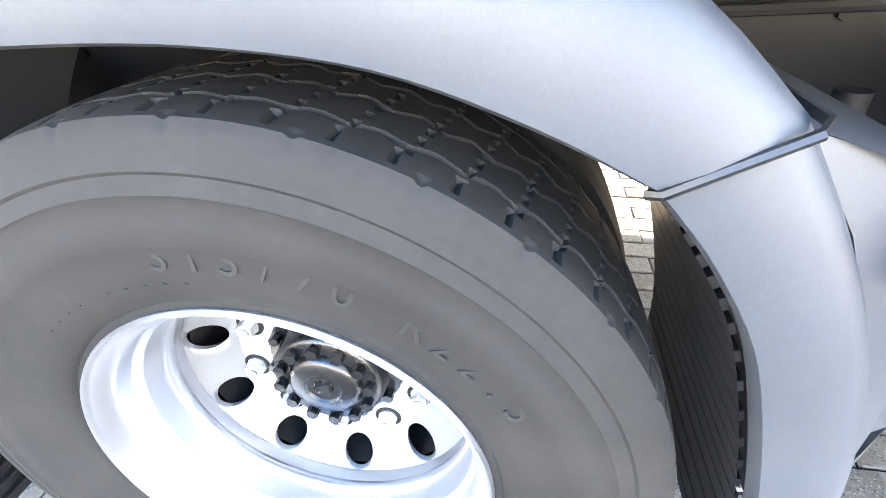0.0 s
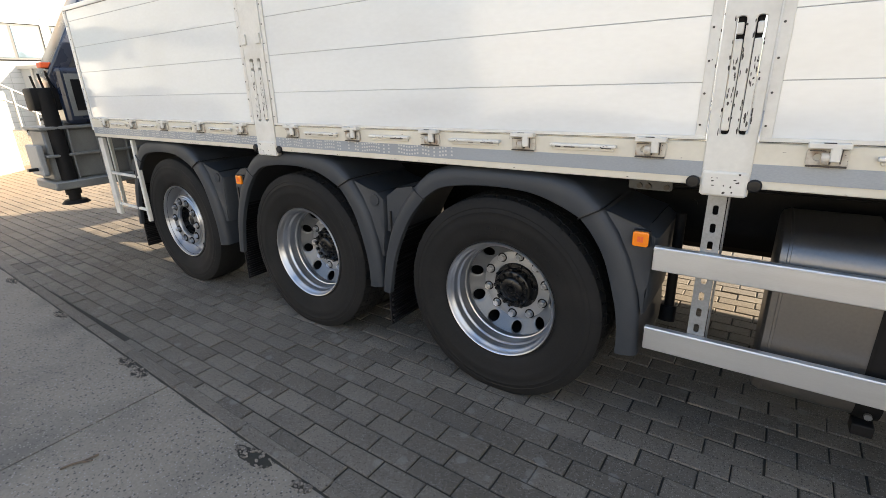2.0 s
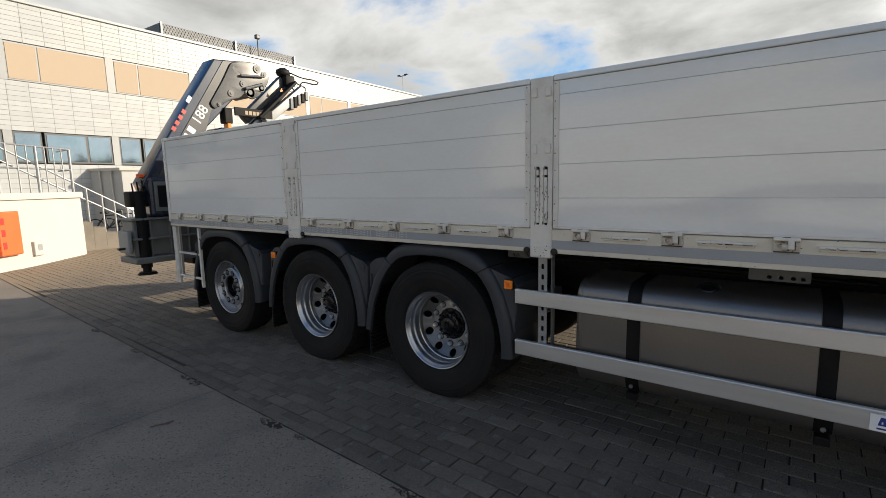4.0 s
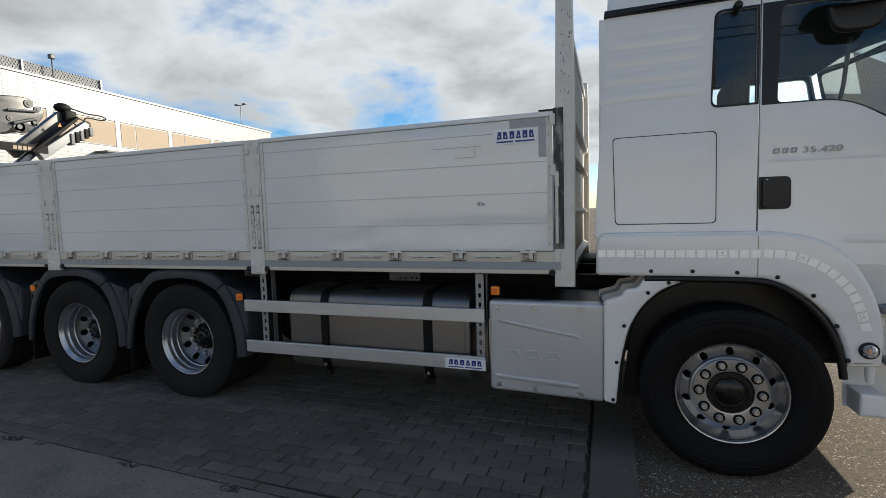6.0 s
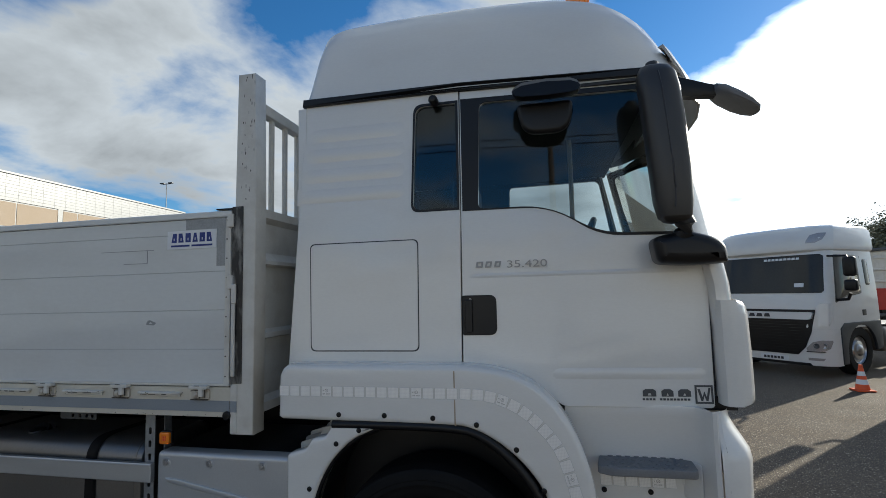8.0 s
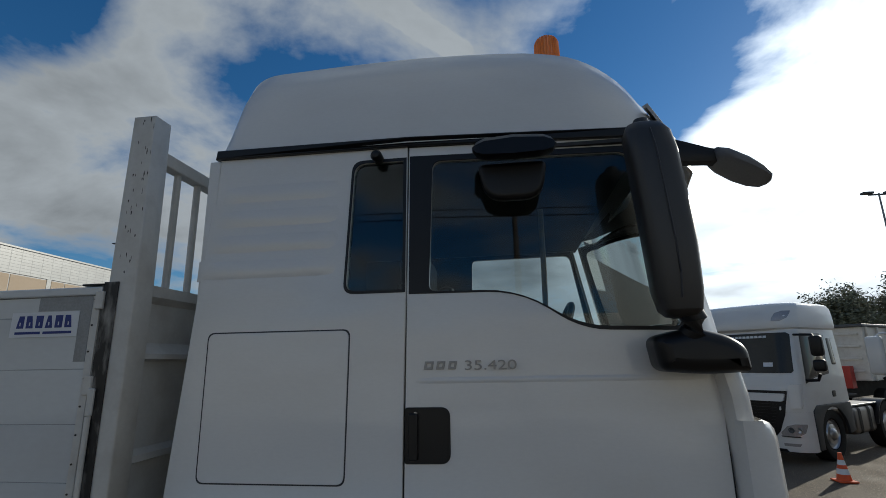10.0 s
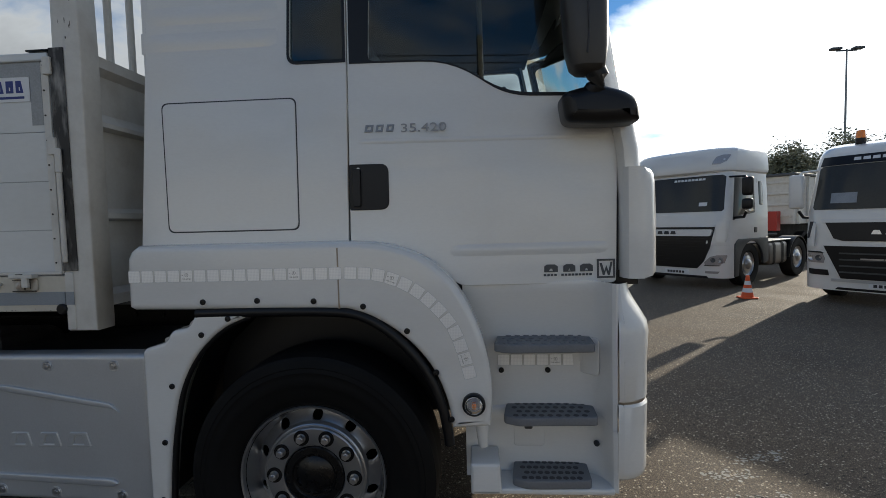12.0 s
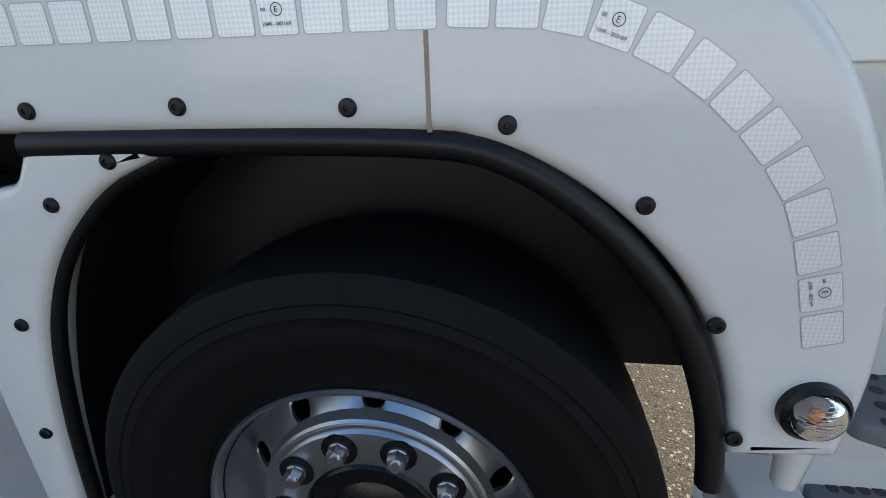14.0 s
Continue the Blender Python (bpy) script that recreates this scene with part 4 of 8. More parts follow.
tank_prof = rounded([(0.10, 0.36), (0.66, 0.36), (0.66, 1.02), (0.10, 1.02)], 0.13, 8)
bm = bmesh.new()
xs = [1.04, 1.05, 1.07, 2.58, 2.60, 2.61]
sc = [0.93, 0.98, 1.0, 1.0, 0.98, 0.93]
loft(bm, [[(x, 0.38 + (y - 0.38) * s, 0.69 + (z - 0.69) * s) for y, z in tank_prof] for x, s in zip(xs, sc)], closed=True, caps=True)
tank = part("fuel_tank", bm, TANK, truck, "dull aluminium fuel tank with dark straps", True)
for x in (1.352, 2.242):
    bm = bmesh.new()
    loft(bm, [[(xx, 0.38 + (y - 0.38) * 1.012, 0.69 + (z - 0.69) * 1.012) for y, z in tank_prof] for xx in (x, x + 0.075)], closed=True)
    bm2 = bmesh.new()
    loft(bm2, [[(xx, 0.38 + (y - 0.38) * 1.025, 0.69 + (z - 0.69) * 1.02) for y, z in tank_prof] for xx in (x + 0.012, x + 0.063)], closed=True)
    part("tank_strap", join(bm, bm2), FRAMEBLK, tank, "dark steel tank strap", True)
bm = bmesh.new()
rod(bm, (1.745, 0.25, 0.98), (1.745, 0.22, 1.015), 0.062, seg=24)
rod(bm, (1.745, 0.22, 1.01), (1.745, 0.215, 1.03), 0.052, 0.04, seg=24)
part("tank_cap", bm, BLACK, tank, "black filler cap", True)
bm = bmesh.new()
spin(bm, [(0.078, 0.0), (0.078, -0.012), (0.064, -0.016), (0.062, -0.004)], 28)
part("filler_ring", shift(bm, pose(1.745, 0.246, 0.985, -50, 0, 0)), STEEL, tank, "bright ring round the filler neck", True)
for x in (1.075, 2.565):
    bm = bmesh.new()
    loft(bm, [[(xx, 0.38 + (y - 0.38) * k, 0.69 + (z - 0.69) * k) for y, z in tank_prof] for xx, k in ((x - 0.006, 0.998), (x - 0.004, 1.006), (x + 0.004, 1.006), (x + 0.006, 0.998))], closed=True)
    part("end_bead", bm, TANK, tank, "welded bead round the tank", True)
for x in (1.352, 2.242):
    part("strap_bolt", rods([((x + 0.0375, 0.090, 0.42), (x + 0.0375, 0.078, 0.42))], 0.012, 8), STEEL, tank)
    part("strap_foot", B(x + 0.005, x + 0.070, 0.10, 0.16, 0.325, 0.37, 0.006), FRAMEBLK, tank, "dark foot under the strap")

cover = part("battery_cover", plate(rounded([(2.765, 0.365), (3.525, 0.345), (3.53, 1.0), (2.765, 1.0)], 0.03), [], 0.10, 0.022, None, 4), SILVERP, truck, "dented silver battery box cover with embossed shapes", True, Matrix.Translation((0, 0.035, 0)))

# ---- cab ----


def cy(x, z):
    """The cab's side wall: it leans in upwards and tapers in towards the front."""
    return 0.132 + 0.035 * (z - 1.5) + (0.055 * (x - 4.41) if x > 4.41 else 0.0)


def cabplate(outer, holes=(), thick=0.03, bev=0.006, dy=0.0):
    return plate(outer, holes, thick, bev, lambda x, z: cy(x, z) + dy)


SIDEWIN = rounded([(4.150, 2.212), (4.382, 2.212), (4.382, 2.762), (4.170, 2.762)], [0.04, 0, 0, 0.05])
panel = cabplate([(3.468, 1.42), (4.388, 1.42), (4.400, 2.828), (3.545, 2.828)], [SIDEWIN], 0.03, 0.004)
cab = part("cab", panel, WHITE, truck, "white driver cab with high roof")
hatch = rounded([(3.60, 1.508), (4.172, 1.508), (4.172, 2.058), (3.585, 2.058)], 0.03)
part("locker_door", cabplate(hatch, [], 0.012, 0.003, -0.004), WHITE, cab, "white outside locker door with a dark seam")
part("locker_seam", cabplate([(x + (0.005 if x > 3.9 else -0.005), z + (0.005 if z > 1.8 else -0.005)) for x, z in hatch], [hatch], 0.004, 0, -0.001), INK, cab)
part("rear_window", cabplate(SIDEWIN, [], 0.006, 0, 0.012), DARKGLASS, cab, "dark tinted glass behind the door")
DOORWIN = rounded([(4.487, 2.200), (4.83, 2.200), (5.06, 2.055), (5.42, 2.045), (5.30, 2.752), (4.505, 2.752)], [0.03, 0.16, 0.10, 0.03, 0.05, 0.04])
door_out = rounded([(4.394, 1.42), (4.56, 1.40), (4.74, 1.32), (4.865, 1.250), (5.505, 1.250), (5.52, 1.86), (5.46, 2.06), (5.33, 2.82), (4.406, 2.82)], [0, 0.05, 0.05, 0.02, 0.02, 0.02, 0.05, 0.04, 0])
door = part("door", cabplate(door_out, [DOORWIN], 0.03, 0.004), WHITE, cab, "white driver door")
part("door_window", cabplate(DOORWIN, [], 0.006, 0, 0.012), DARKGLASS, door, "dark tinted side window")
part("window_frame", cabplate(rounded([(4.408, 2.192), (4.84, 2.192), (5.06, 2.040), (5.45, 2.030), (5.325, 2.778), (4.410, 2.778)], [0, 0.16, 0.1, 0.02, 0.04, 0]), [DOORWIN], 0.006, 0.001, -0.003), BLACK, door, "black window surround")
part("window_frame", cabplate(rounded([(4.140, 2.200), (4.393, 2.200), (4.396, 2.775), (4.160, 2.775)], [0.045, 0, 0, 0.05]), [SIDEWIN], 0.004, 0.0, -0.0025), BLACK, cab, "black window surround")
part("handle_recess", cabplate(rounded(rect(4.397, 4.562, 1.580, 1.772), [0.01, 0.035, 0.035, 0.01]), [], 0.01, 0.003, -0.006), BLACK, door, "black handle recess")
part("door_handle", cabplate(rounded(rect(4.412, 4.447, 1.593, 1.753), 0.01), [], 0.02, 0.005, -0.022), BLACK, door, "black door handle")

# far side, back and front of the cab
part("cab_side", shift(cabplate([(3.465, 1.0), (5.52, 1.0), (5.52, 1.86), (5.33, 2.80), (3.545, 2.80)], [DOORWIN], 0.03, 0.0), Matrix.Translation((0, 2.5, 0)) @ Matrix.Diagonal((1, -1, 1, 1))), WHITE, cab, "white far side of the cab")
part("cab_back", B(3.50, 3.55, 0.17, 2.33, 1.27, 2.82, 0.004), WHITE, cab, "white rear wall of the cab")
bm = bmesh.new()
loft(bm, [[(5.53, 0.20, 1.2), (5.68, 0.5, 1.2), (5.76, 1.25, 1.2), (5.68, 2.0, 1.2), (5.53, 2.30, 1.2)], [(5.53, 0.20, 1.88), (5.66, 0.5, 1.88), (5.74, 1.25, 1.88), (5.66, 2.0, 1.88), (5.53, 2.30, 1.88)]])
part("front_panel", bm, WHITE, cab, "white front of the cab", True)
bm = bmesh.new()
loft(bm, [[(5.55, 0.24, 1.9), (5.66, 0.5, 1.9), (5.74, 1.25, 1.9), (5.66, 2.0, 1.9), (5.55, 2.26, 1.9)], [(5.36, 0.28, 2.84), (5.46, 0.5, 2.88), (5.52, 1.25, 2.9), (5.46, 2.0, 2.88), (5.36, 2.22, 2.84)]])
part("windscreen", bm, DARKGLASS, cab, "tinted windscreen", True)
bm = bmesh.new()
loft(bm, [[(5.50, 0.19, 1.86), (5.575, 0.24, 1.86), (5.60, 0.32, 1.86), (5.56, 0.32, 1.86), (5.50, 0.24, 1.86)], [(5.34, 0.185, 2.82), (5.40, 0.225, 2.82), (5.43, 0.30, 2.84), (5.38, 0.32, 2.84), (5.33, 0.24, 2.82)]], closed=True, caps=True)
part("a_pillar", bm, WHITE, cab, "white windscreen pillar", True)
part("cab_floor", B(3.55, 5.60, 0.2, 2.3, 1.24, 1.30), BLACK, cab)

# high roof
ROOF = [(3.545, 0.02), (3.556, 0.25), (3.578, 0.45), (3.612, 0.60), (3.68, 0.665), (3.80, 0.682), (4.2, 0.695), (4.8, 0.69), (5.05, 0.655), (5.20, 0.585), (5.33, 0.46), (5.42, 0.31), (5.47, 0.17), (5.50, 0.04)]
bm = bmesh.new()
secs = []
for x, h in smooth_line(ROOF, 3):
    zb = 2.842
    row = []
    tip = max(0, (x - 5.05) / 0.45)
    w0 = 0.172 + 0.055 * max(0.0, x - 4.41) + 0.08 * tip ** 2
    for s, f in ((0.0, 0.0), (0.03, 0.3), (0.075, 0.62), (0.13, 0.82), (0.22, 0.93), (0.38, 0.98), (0.6, 1.0), (1.08, 1.0)):
        row.append((x, w0 + s, zb + 0.86 * h * f))
    row += [(a, 2.5 - b, c) for a, b, c in row[::-1][1:]]
    secs.append(row)
loft(bm, secs, caps=True)
part("high_roof", bm, WHITE, cab, "white raised plastic roof", True)
part("roof_trim", plate([(3.53, 2.826), (4.41, 2.822), (5.33, 2.812), (5.33, 2.853), (4.41, 2.864), (3.535, 2.868)], [], 0.06, 0.006, lambda x, z: cy(x, 2.8) - 0.018), BLACK, cab, "black strip below the roof")
bea = bmesh.new()
rod(bea, (5.055, 0.60, 3.33), (5.055, 0.60, 3.43), 0.06, seg=24)
beacon = part("beacon", bea, BLACK, truck, "round beacon base", True)
bea = bmesh.new()
spin(bea, [(0.062, 0.0), (0.063, 0.05), (0.061, 0.12), (0.050, 0.142), (0.0, 0.150)], 96)
for v in bea.verts:
    f = 1 + 0.045 * math.cos(24 * math.atan2(v.co.z, v.co.x))
    v.co.x *= f
    v.co.z *= f
part("lens", shift(bea, pose(5.055, 0.60, 3.43, 90, 0, 0)), ORANGE, beacon, "orange ribbed beacon lens", True)

part("front_valance", B(5.43, 5.45, 0.60, 2.2, 0.27, 0.52, 0.006), BLACK, cab, "black valance under the bumper")

# front wheel arch, steps, bumper
outer = [(4.40, 1.455), (4.55, 1.44), (4.70, 1.39), (4.82, 1.29), (4.90, 1.16), (4.955, 1.0), (4.975, 0.85), (4.965, 0.70)]
inner = [(4.812, 0.69), (4.795, 0.80), (4.745, 0.925), (4.672, 1.022), (4.585, 1.098), (4.49, 1.152), (4.40, 1.18)]
rim_line = [tuple(p) for p in smooth_line(outer, 4)] + [tuple(p) for p in smooth_line(inner, 4)]
arch = part("arch_panel", plate([(3.478, 1.20), (3.482, 1.40), (3.50, 1.435), (3.53, 1.455)] + rim_line + [(3.50, 1.188)], [], 0.14, 0.028, None, 5), WHITE, cab, "white front wheel arch panel", True, Matrix.Translation((0, 0.012, 0)))
part("panel_seam", B(4.3665, 4.3725, 0.0113, 0.03, 1.185, 1.43), BLIND, cab, "narrow seam in the arch panel")
part("arch_panel", plate(rounded([(3.525, 0.36), (3.600, 0.345), (3.624, 0.62), (3.672, 0.85), (3.752, 1.00), (3.868, 1.108), (3.975, 1.152), (3.96, 1.182), (3.765, 1.172), (3.728, 1.112), (3.655, 1.100), (3.628, 1.052), (3.525, 1.022)], [0.02, 0.02, 0.1, 0.1, 0.1, 0.08, 0.01, 0.01, 0.02, 0.02, 0.02, 0.02, 0.02]), [], 0.09, 0.018, None, 3), WHITE, cab, "white panel between battery box and front wheel", True, Matrix.Translation((0, 0.015, 0)))
for k in range(1, 4):
    part("stepped_sheet", plate(rounded([(3.53, 0.60), (3.62, 0.60), (3.78, 1.10), (3.90, 1.165), (3.765, 1.176), (3.728, 1.116), (3.655, 1.104), (3.628, 1.056), (3.525, 1.026)], 0.012), [], 0.006, 0.001), WORN if k % 2 else MGREY, cab, "stepped sheet behind the arch panel", False, Matrix.Translation((-0.012 * k, 0.105 + 0.075 * k, 0.006 * k)))
lip = [(3.765, 1.170), (4.1, 1.174), (4.37, 1.168), (4.475, 1.142), (4.565, 1.086), (4.652, 1.004), (4.724, 0.902), (4.772, 0.778), (4.792, 0.68), (4.799, 0.622)]
bm = bmesh.new()
tube(bm, [(p.x, 0.03, p.y) for p in smooth_line(lip, 4)], 0.021, 12)
part("arch_lip", bm, BLACK, cab, "black rubber lip of the wheel arch", True)
lip2 = [(3.99, 1.155), (3.875, 1.105), (3.76, 1.00), (3.680, 0.85), (3.632, 0.62), (3.608, 0.345)]
bm = bmesh.new()
tube(bm, [(p.x, 0.045, p.y) for p in smooth_line(lip2, 4)], 0.014, 10)
part("arch_lip", bm, BLACK, cab, "black rubber lip of the wheel arch", True)
bm = bmesh.new()
liner = [(3.62, 0.40), (3.665, 0.72), (3.76, 0.98), (3.92, 1.14), (4.2, 1.185), (4.43, 1.165), (4.62, 1.045), (4.70, 0.95), (4.745, 0.86)]
loft(bm, [[(p.x, y, p.y) for y in (0.06, 0.30, 0.62)] for p in smooth_line(liner, 4)])
part("arch_liner", bm, BLACK, cab, "black plastic wheel arch liner", True)
part("arch_wall", plate(rounded([(3.64, 0.30), (4.26, 0.30), (4.34, 0.65), (5.0, 0.65), (4.90, 0.95), (4.62, 1.10), (4.3, 1.19), (3.95, 1.16), (3.72, 0.95)], [0.02, 0.02, 0.05, 0.01, 0.05, 0.05, 0.05, 0.05, 0.05]), [], 0.01), BLACK, cab, "black inner wall of the wheel arch", False, Matrix.Translation((0, 0.315, 0)))

SWEEP = [(4.86, 0.0), (5.0, 0.0), (5.2, 0.0), (5.30, 0.01), (5.36, 0.06), (5.40, 0.16), (5.425, 0.30), (5.44, 0.50), (5.45, 0.75), (5.456, 0.93), (5.470, 1.0), (5.476, 0.97)]
bm = bmesh.new()
loft(bm, [[(x, y + (0.060 - y) * f, z) for x, f in SWEEP] for z, y in ((0.64, 0.215), (0.66, 0.215), (0.80, 0.215), (1.0, 0.213), (1.10, 0.203), (1.17, 0.184), (1.215, 0.172), (1.245, 0.167), (1.2605, 0.170), (1.2605, 0.25))])
part("stepwell", bm, WHITE, cab, "white step well wall", True)
bm = bmesh.new()
loft(bm, [[(x, y + (0.052 - y) * f, z - (0.05 * f if z > 0.6 else 0)) for x, f in SWEEP] for z, y in ((0.412, 0.18), (0.43, 0.195), (0.47, 0.203), (0.60, 0.207), (0.70, 0.207), (0.712, 0.215), (0.712, 0.26))])
part("lower_step_wall", bm, WHITE, cab, "white back wall of the lower step", True)
part("lower_step_box", plate(rounded([(4.88, 0.41), (5.006, 0.412), (5.0, 0.538), (4.88, 0.54)], 0.010), [], 0.17, 0.012, None, 3), WHITE, cab, "white lower step box", True, Matrix.Translation((0, 0.03, 0)))
part("lower_step_floor", B(4.99, 5.46, 0.045, 0.21, 0.405, 0.43, 0.008), WHITE, cab, "white floor of the lower step")


def step(x0, x1, z, y0=0.055, y1=0.225):
    o = part("step", plate(rounded([(x0, y0 + 0.03), (x0 + 0.06, y0), (x1 - 0.01, y0 + 0.01), (x1, y1), (x0 + 0.02, y1)], 0.02), [], 0.036, 0.006), GREY, cab, "grey plastic tread with round studs", True)
    for v in o.data.vertices:
        a, b, c = v.co
        v.co = (a, c, z - b)
    bm = bmesh.new()
    for i in range(9):
        for j in range(4):
            xx = x0 + 0.05 + (x1 - x0 - 0.09) * (i + 0.5 * (j % 2)) / 8.6
            rod(bm, (xx, y0 + 0.03 + j * 0.042, z - 0.002), (xx, y0 + 0.03 + j * 0.042, z + (0.004 if z > 0.9 else 0.0012)), 0.013, 0.011, seg=12)
    part("tread_stud", bm, GREY if z > 0.9 else INK, o, "rows of round grip studs" if z > 0.9 else "rows of round dark holes", True)


step(4.985, 5.40, 1.02)
step(5.02, 5.41, 0.72)
step(5.05, 5.38, 0.465, 0.04)


def corner(z, x0, xf, y0, bulge):
    """One level of the rounded front: side, corner arc and front to the far side."""
    row = [(x0, y0 + 0.004, z), (x0 + 0.02, y0, z)]
    r = 0.12
    cx, cyy = xf - r, y0 + r
    row += [(cx + r * math.sin(a), cyy - r * math.cos(a), z) for a in np.linspace(0, math.pi / 2 * 0.85, 9)]
    row += [(xf + 0.06, 0.55, z), (xf + 0.12, 1.25, z), (xf + 0.06, 1.95, z), (xf - 0.02, 2.35, z), (x0, 2.44, z)]
    return row


bm = bmesh.new()
loft(bm, [corner(z, 5.475, 5.615 + d, 0.05 + e, 0) for z, d, e in ((0.455, -0.03, 0.03), (0.462, -0.012, 0.012), (0.475, -0.004, 0.003), (0.50, 0.0, 0.0), (0.60, 0.0, 0.0), (0.765, 0.004, 0.0), (0.775, -0.004, 0.006))])
part("bumper", bm, WHITE, cab, "white lower bumper", True)
bm = bmesh.new()
loft(bm, [corner(z, 5.48, 5.615 + d, 0.056 + e, 0) for z, d, e in ((0.782, -0.004, 0.006), (0.792, 0.004, 0.0), (0.95, 0.006, 0.0), (1.06, 0.012, 0.0), (1.10, 0.006, 0.006), (1.14, -0.014, 0.022), (1.18, -0.035, 0.04), (1.215, -0.05, 0.055), (1.25, -0.055, 0.06))])
part("headlamp_panel", bm, WHITE, cab, "white corner panel beside the headlamp", True)
bm = bmesh.new()


def deflector(z, d):
    pts = [(5.523, 0.20), (5.528, 0.150), (5.540, 0.128), (5.565, 0.118), (5.60, 0.120), (5.635 + d, 0.135), (5.660 + d, 0.165), (5.672 + d, 0.22), (5.70 + d, 0.42)]
    return [(x, y, z) for x, y in pts]


loft(bm, [deflector(z, d) for z, d in ((1.272, -0.03), (1.278, -0.012), (1.295, -0.002), (1.33, 0.0), (1.50, 0.0), (1.66, -0.004), (1.695, -0.010), (1.715, -0.022), (1.725, -0.045))])
part("corner_deflector", bm, WHITE, cab, "white air deflector at the cab corner", True)
bm = bmesh.new()
loft(bm, [[(x + d, y, z) for x, y in ((5.523, 0.22), (5.527, 0.168), (5.540, 0.152), (5.570, 0.150), (5.600, 0.168), (5.620, 0.21), (5.64, 0.36))] for z, d in ((1.29, 0.0), (1.60, 0.0), (1.80, -0.012), (1.90, -0.03), (2.0, -0.05))])
part("corner_panel", bm, WHITE, cab, "white painted corner panel behind the deflector", True)
part("corner_gap", B(5.505, 5.535, 0.215, 0.23, 1.26, 1.88), INK, cab, "dark gap behind the deflector")

# mirrors
bm = bmesh.new()
secs = []
for z, x0, x1, ya, yb in ((2.060, 5.335, 5.385, 0.01, 0.05), (2.066, 5.310, 5.405, -0.02, 0.068), (2.085, 5.288, 5.416, -0.045, 0.080), (2.15, 5.272, 5.424, -0.058, 0.088), (2.30, 5.262, 5.425, -0.064, 0.090), (2.50, 5.248, 5.415, -0.064, 0.090), (2.64, 5.238, 5.405, -0.060, 0.088), (2.715, 5.234, 5.392, -0.048, 0.082), (2.750, 5.245, 5.370, -0.030, 0.070), (2.765, 5.270, 5.345, -0.005, 0.050)):
    c, h = (x0 + x1) / 2, (x1 - x0) / 2
    m, w = (ya + yb) / 2, (yb - ya) / 2
    secs.append([(c + h * (abs(math.cos(a)) ** 0.6) * math.copysign(1, math.cos(a)), m + w * (abs(math.sin(a)) ** 0.6) * math.copysign(1, math.sin(a)), z) for a in np.linspace(0, 2 * math.pi, 32, endpoint=False)])
loft(bm, secs, closed=True, caps=True)
mirror = part("mirror", bm, MIRRORP, cab, "large black door mirror housing with a sheen of sunlight", True)
bm = bmesh.new()
tube(bm, [(5.340, -0.0555, 2.12), (5.345, -0.0620, 2.20), (5.340, -0.0645, 2.32), (5.328, -0.0645, 2.50), (5.318, -0.0605, 2.64), (5.310, -0.0480, 2.715)], 0.0035, 6)
part("housing_seam", bm, INK, mirror, "dark seam down the housing", True)
bm = bmesh.new()
rod(bm, (5.305, 0.03, 2.75), (5.305, 0.03, 2.785), 0.034, 0.026, seg=18)
part("top_pivot", bm, MIRRORP, mirror, "", True)
bm = bmesh.new()
tube(bm, [(5.375, 0.02, 2.10), (5.395, 0.022, 2.055), (5.392, 0.03, 2.02), (5.370, 0.045, 1.99), (5.365, 0.06, 1.95)], 0.040, 16)
part("mirror_arm", bm, BLACK, mirror, "", True)
part("mirror_bracket", plate(rounded([(5.275, 1.890), (5.41, 1.878), (5.555, 1.885), (5.548, 1.965), (5.50, 2.0), (5.40, 2.03), (5.33, 2.02), (5.258, 2.0)], [0.03, 0.1, 0.02, 0.03, 0.05, 0.05, 0.04, 0.03]), [], 0.17, 0.045, None, 5), BLACK, mirror, "black mirror bracket on the door", True, Matrix.Translation((0, 0.0, 0)))
bm = bmesh.new()
loft(bm, [[(x, y, z) for y, z in ((0.10, zt), (0.04, zt), (-0.02, zt - 0.04), (-0.03, zb), (0.02, zb), (0.10, zb + 0.03))] for x, zt, zb in ((4.685, 2.738, 2.700), (4.70, 2.755, 2.680), (4.73, 2.768, 2.672), (4.84, 2.776, 2.668), (4.95, 2.768, 2.672), (4.98, 2.755, 2.680), (4.992, 2.738, 2.700))], closed=True, caps=True)
ramp = part("kerb_mirror", bm, BLACK, cab, "black kerb mirror above the side window", True)
bm = bmesh.new()
loft(bm, [[(x, 0.13 + a, z + b) for a, b in ((-0.022, -h), (0.022, -h), (0.030, 0.0), (0.022, h), (-0.022, h), (-0.030, 0.0))] for x, z, h in ((5.36, 2.715, 0.030), (5.42, 2.700, 0.044), (5.48, 2.683, 0.040), (5.55, 2.668, 0.028), (5.595, 2.658, 0.024))], closed=True, caps=True)
arm = part("front_mirror_arm", bm, BLACK, cab, "black arm of the front mirror", True)
bm = bmesh.new()
loft(bm, [[(x, 0.135 + w * math.cos(a), z + h * math.sin(a) + (0.35 * h if math.sin(a) > 0 else 0)) for a in np.linspace(0, 2 * math.pi, 20, endpoint=False)] for x, z, w, h in ((5.574, 2.664, 0.030, 0.012), (5.582, 2.658, 0.062, 0.026), (5.610, 2.641, 0.082, 0.030), (5.665, 2.605, 0.088, 0.029), (5.710, 2.577, 0.080, 0.022), (5.742, 2.559, 0.060, 0.014), (5.752, 2.553, 0.030, 0.006))], closed=True, caps=True)
part("front_mirror", bm, GREY, arm, "grey front mirror housing", True)

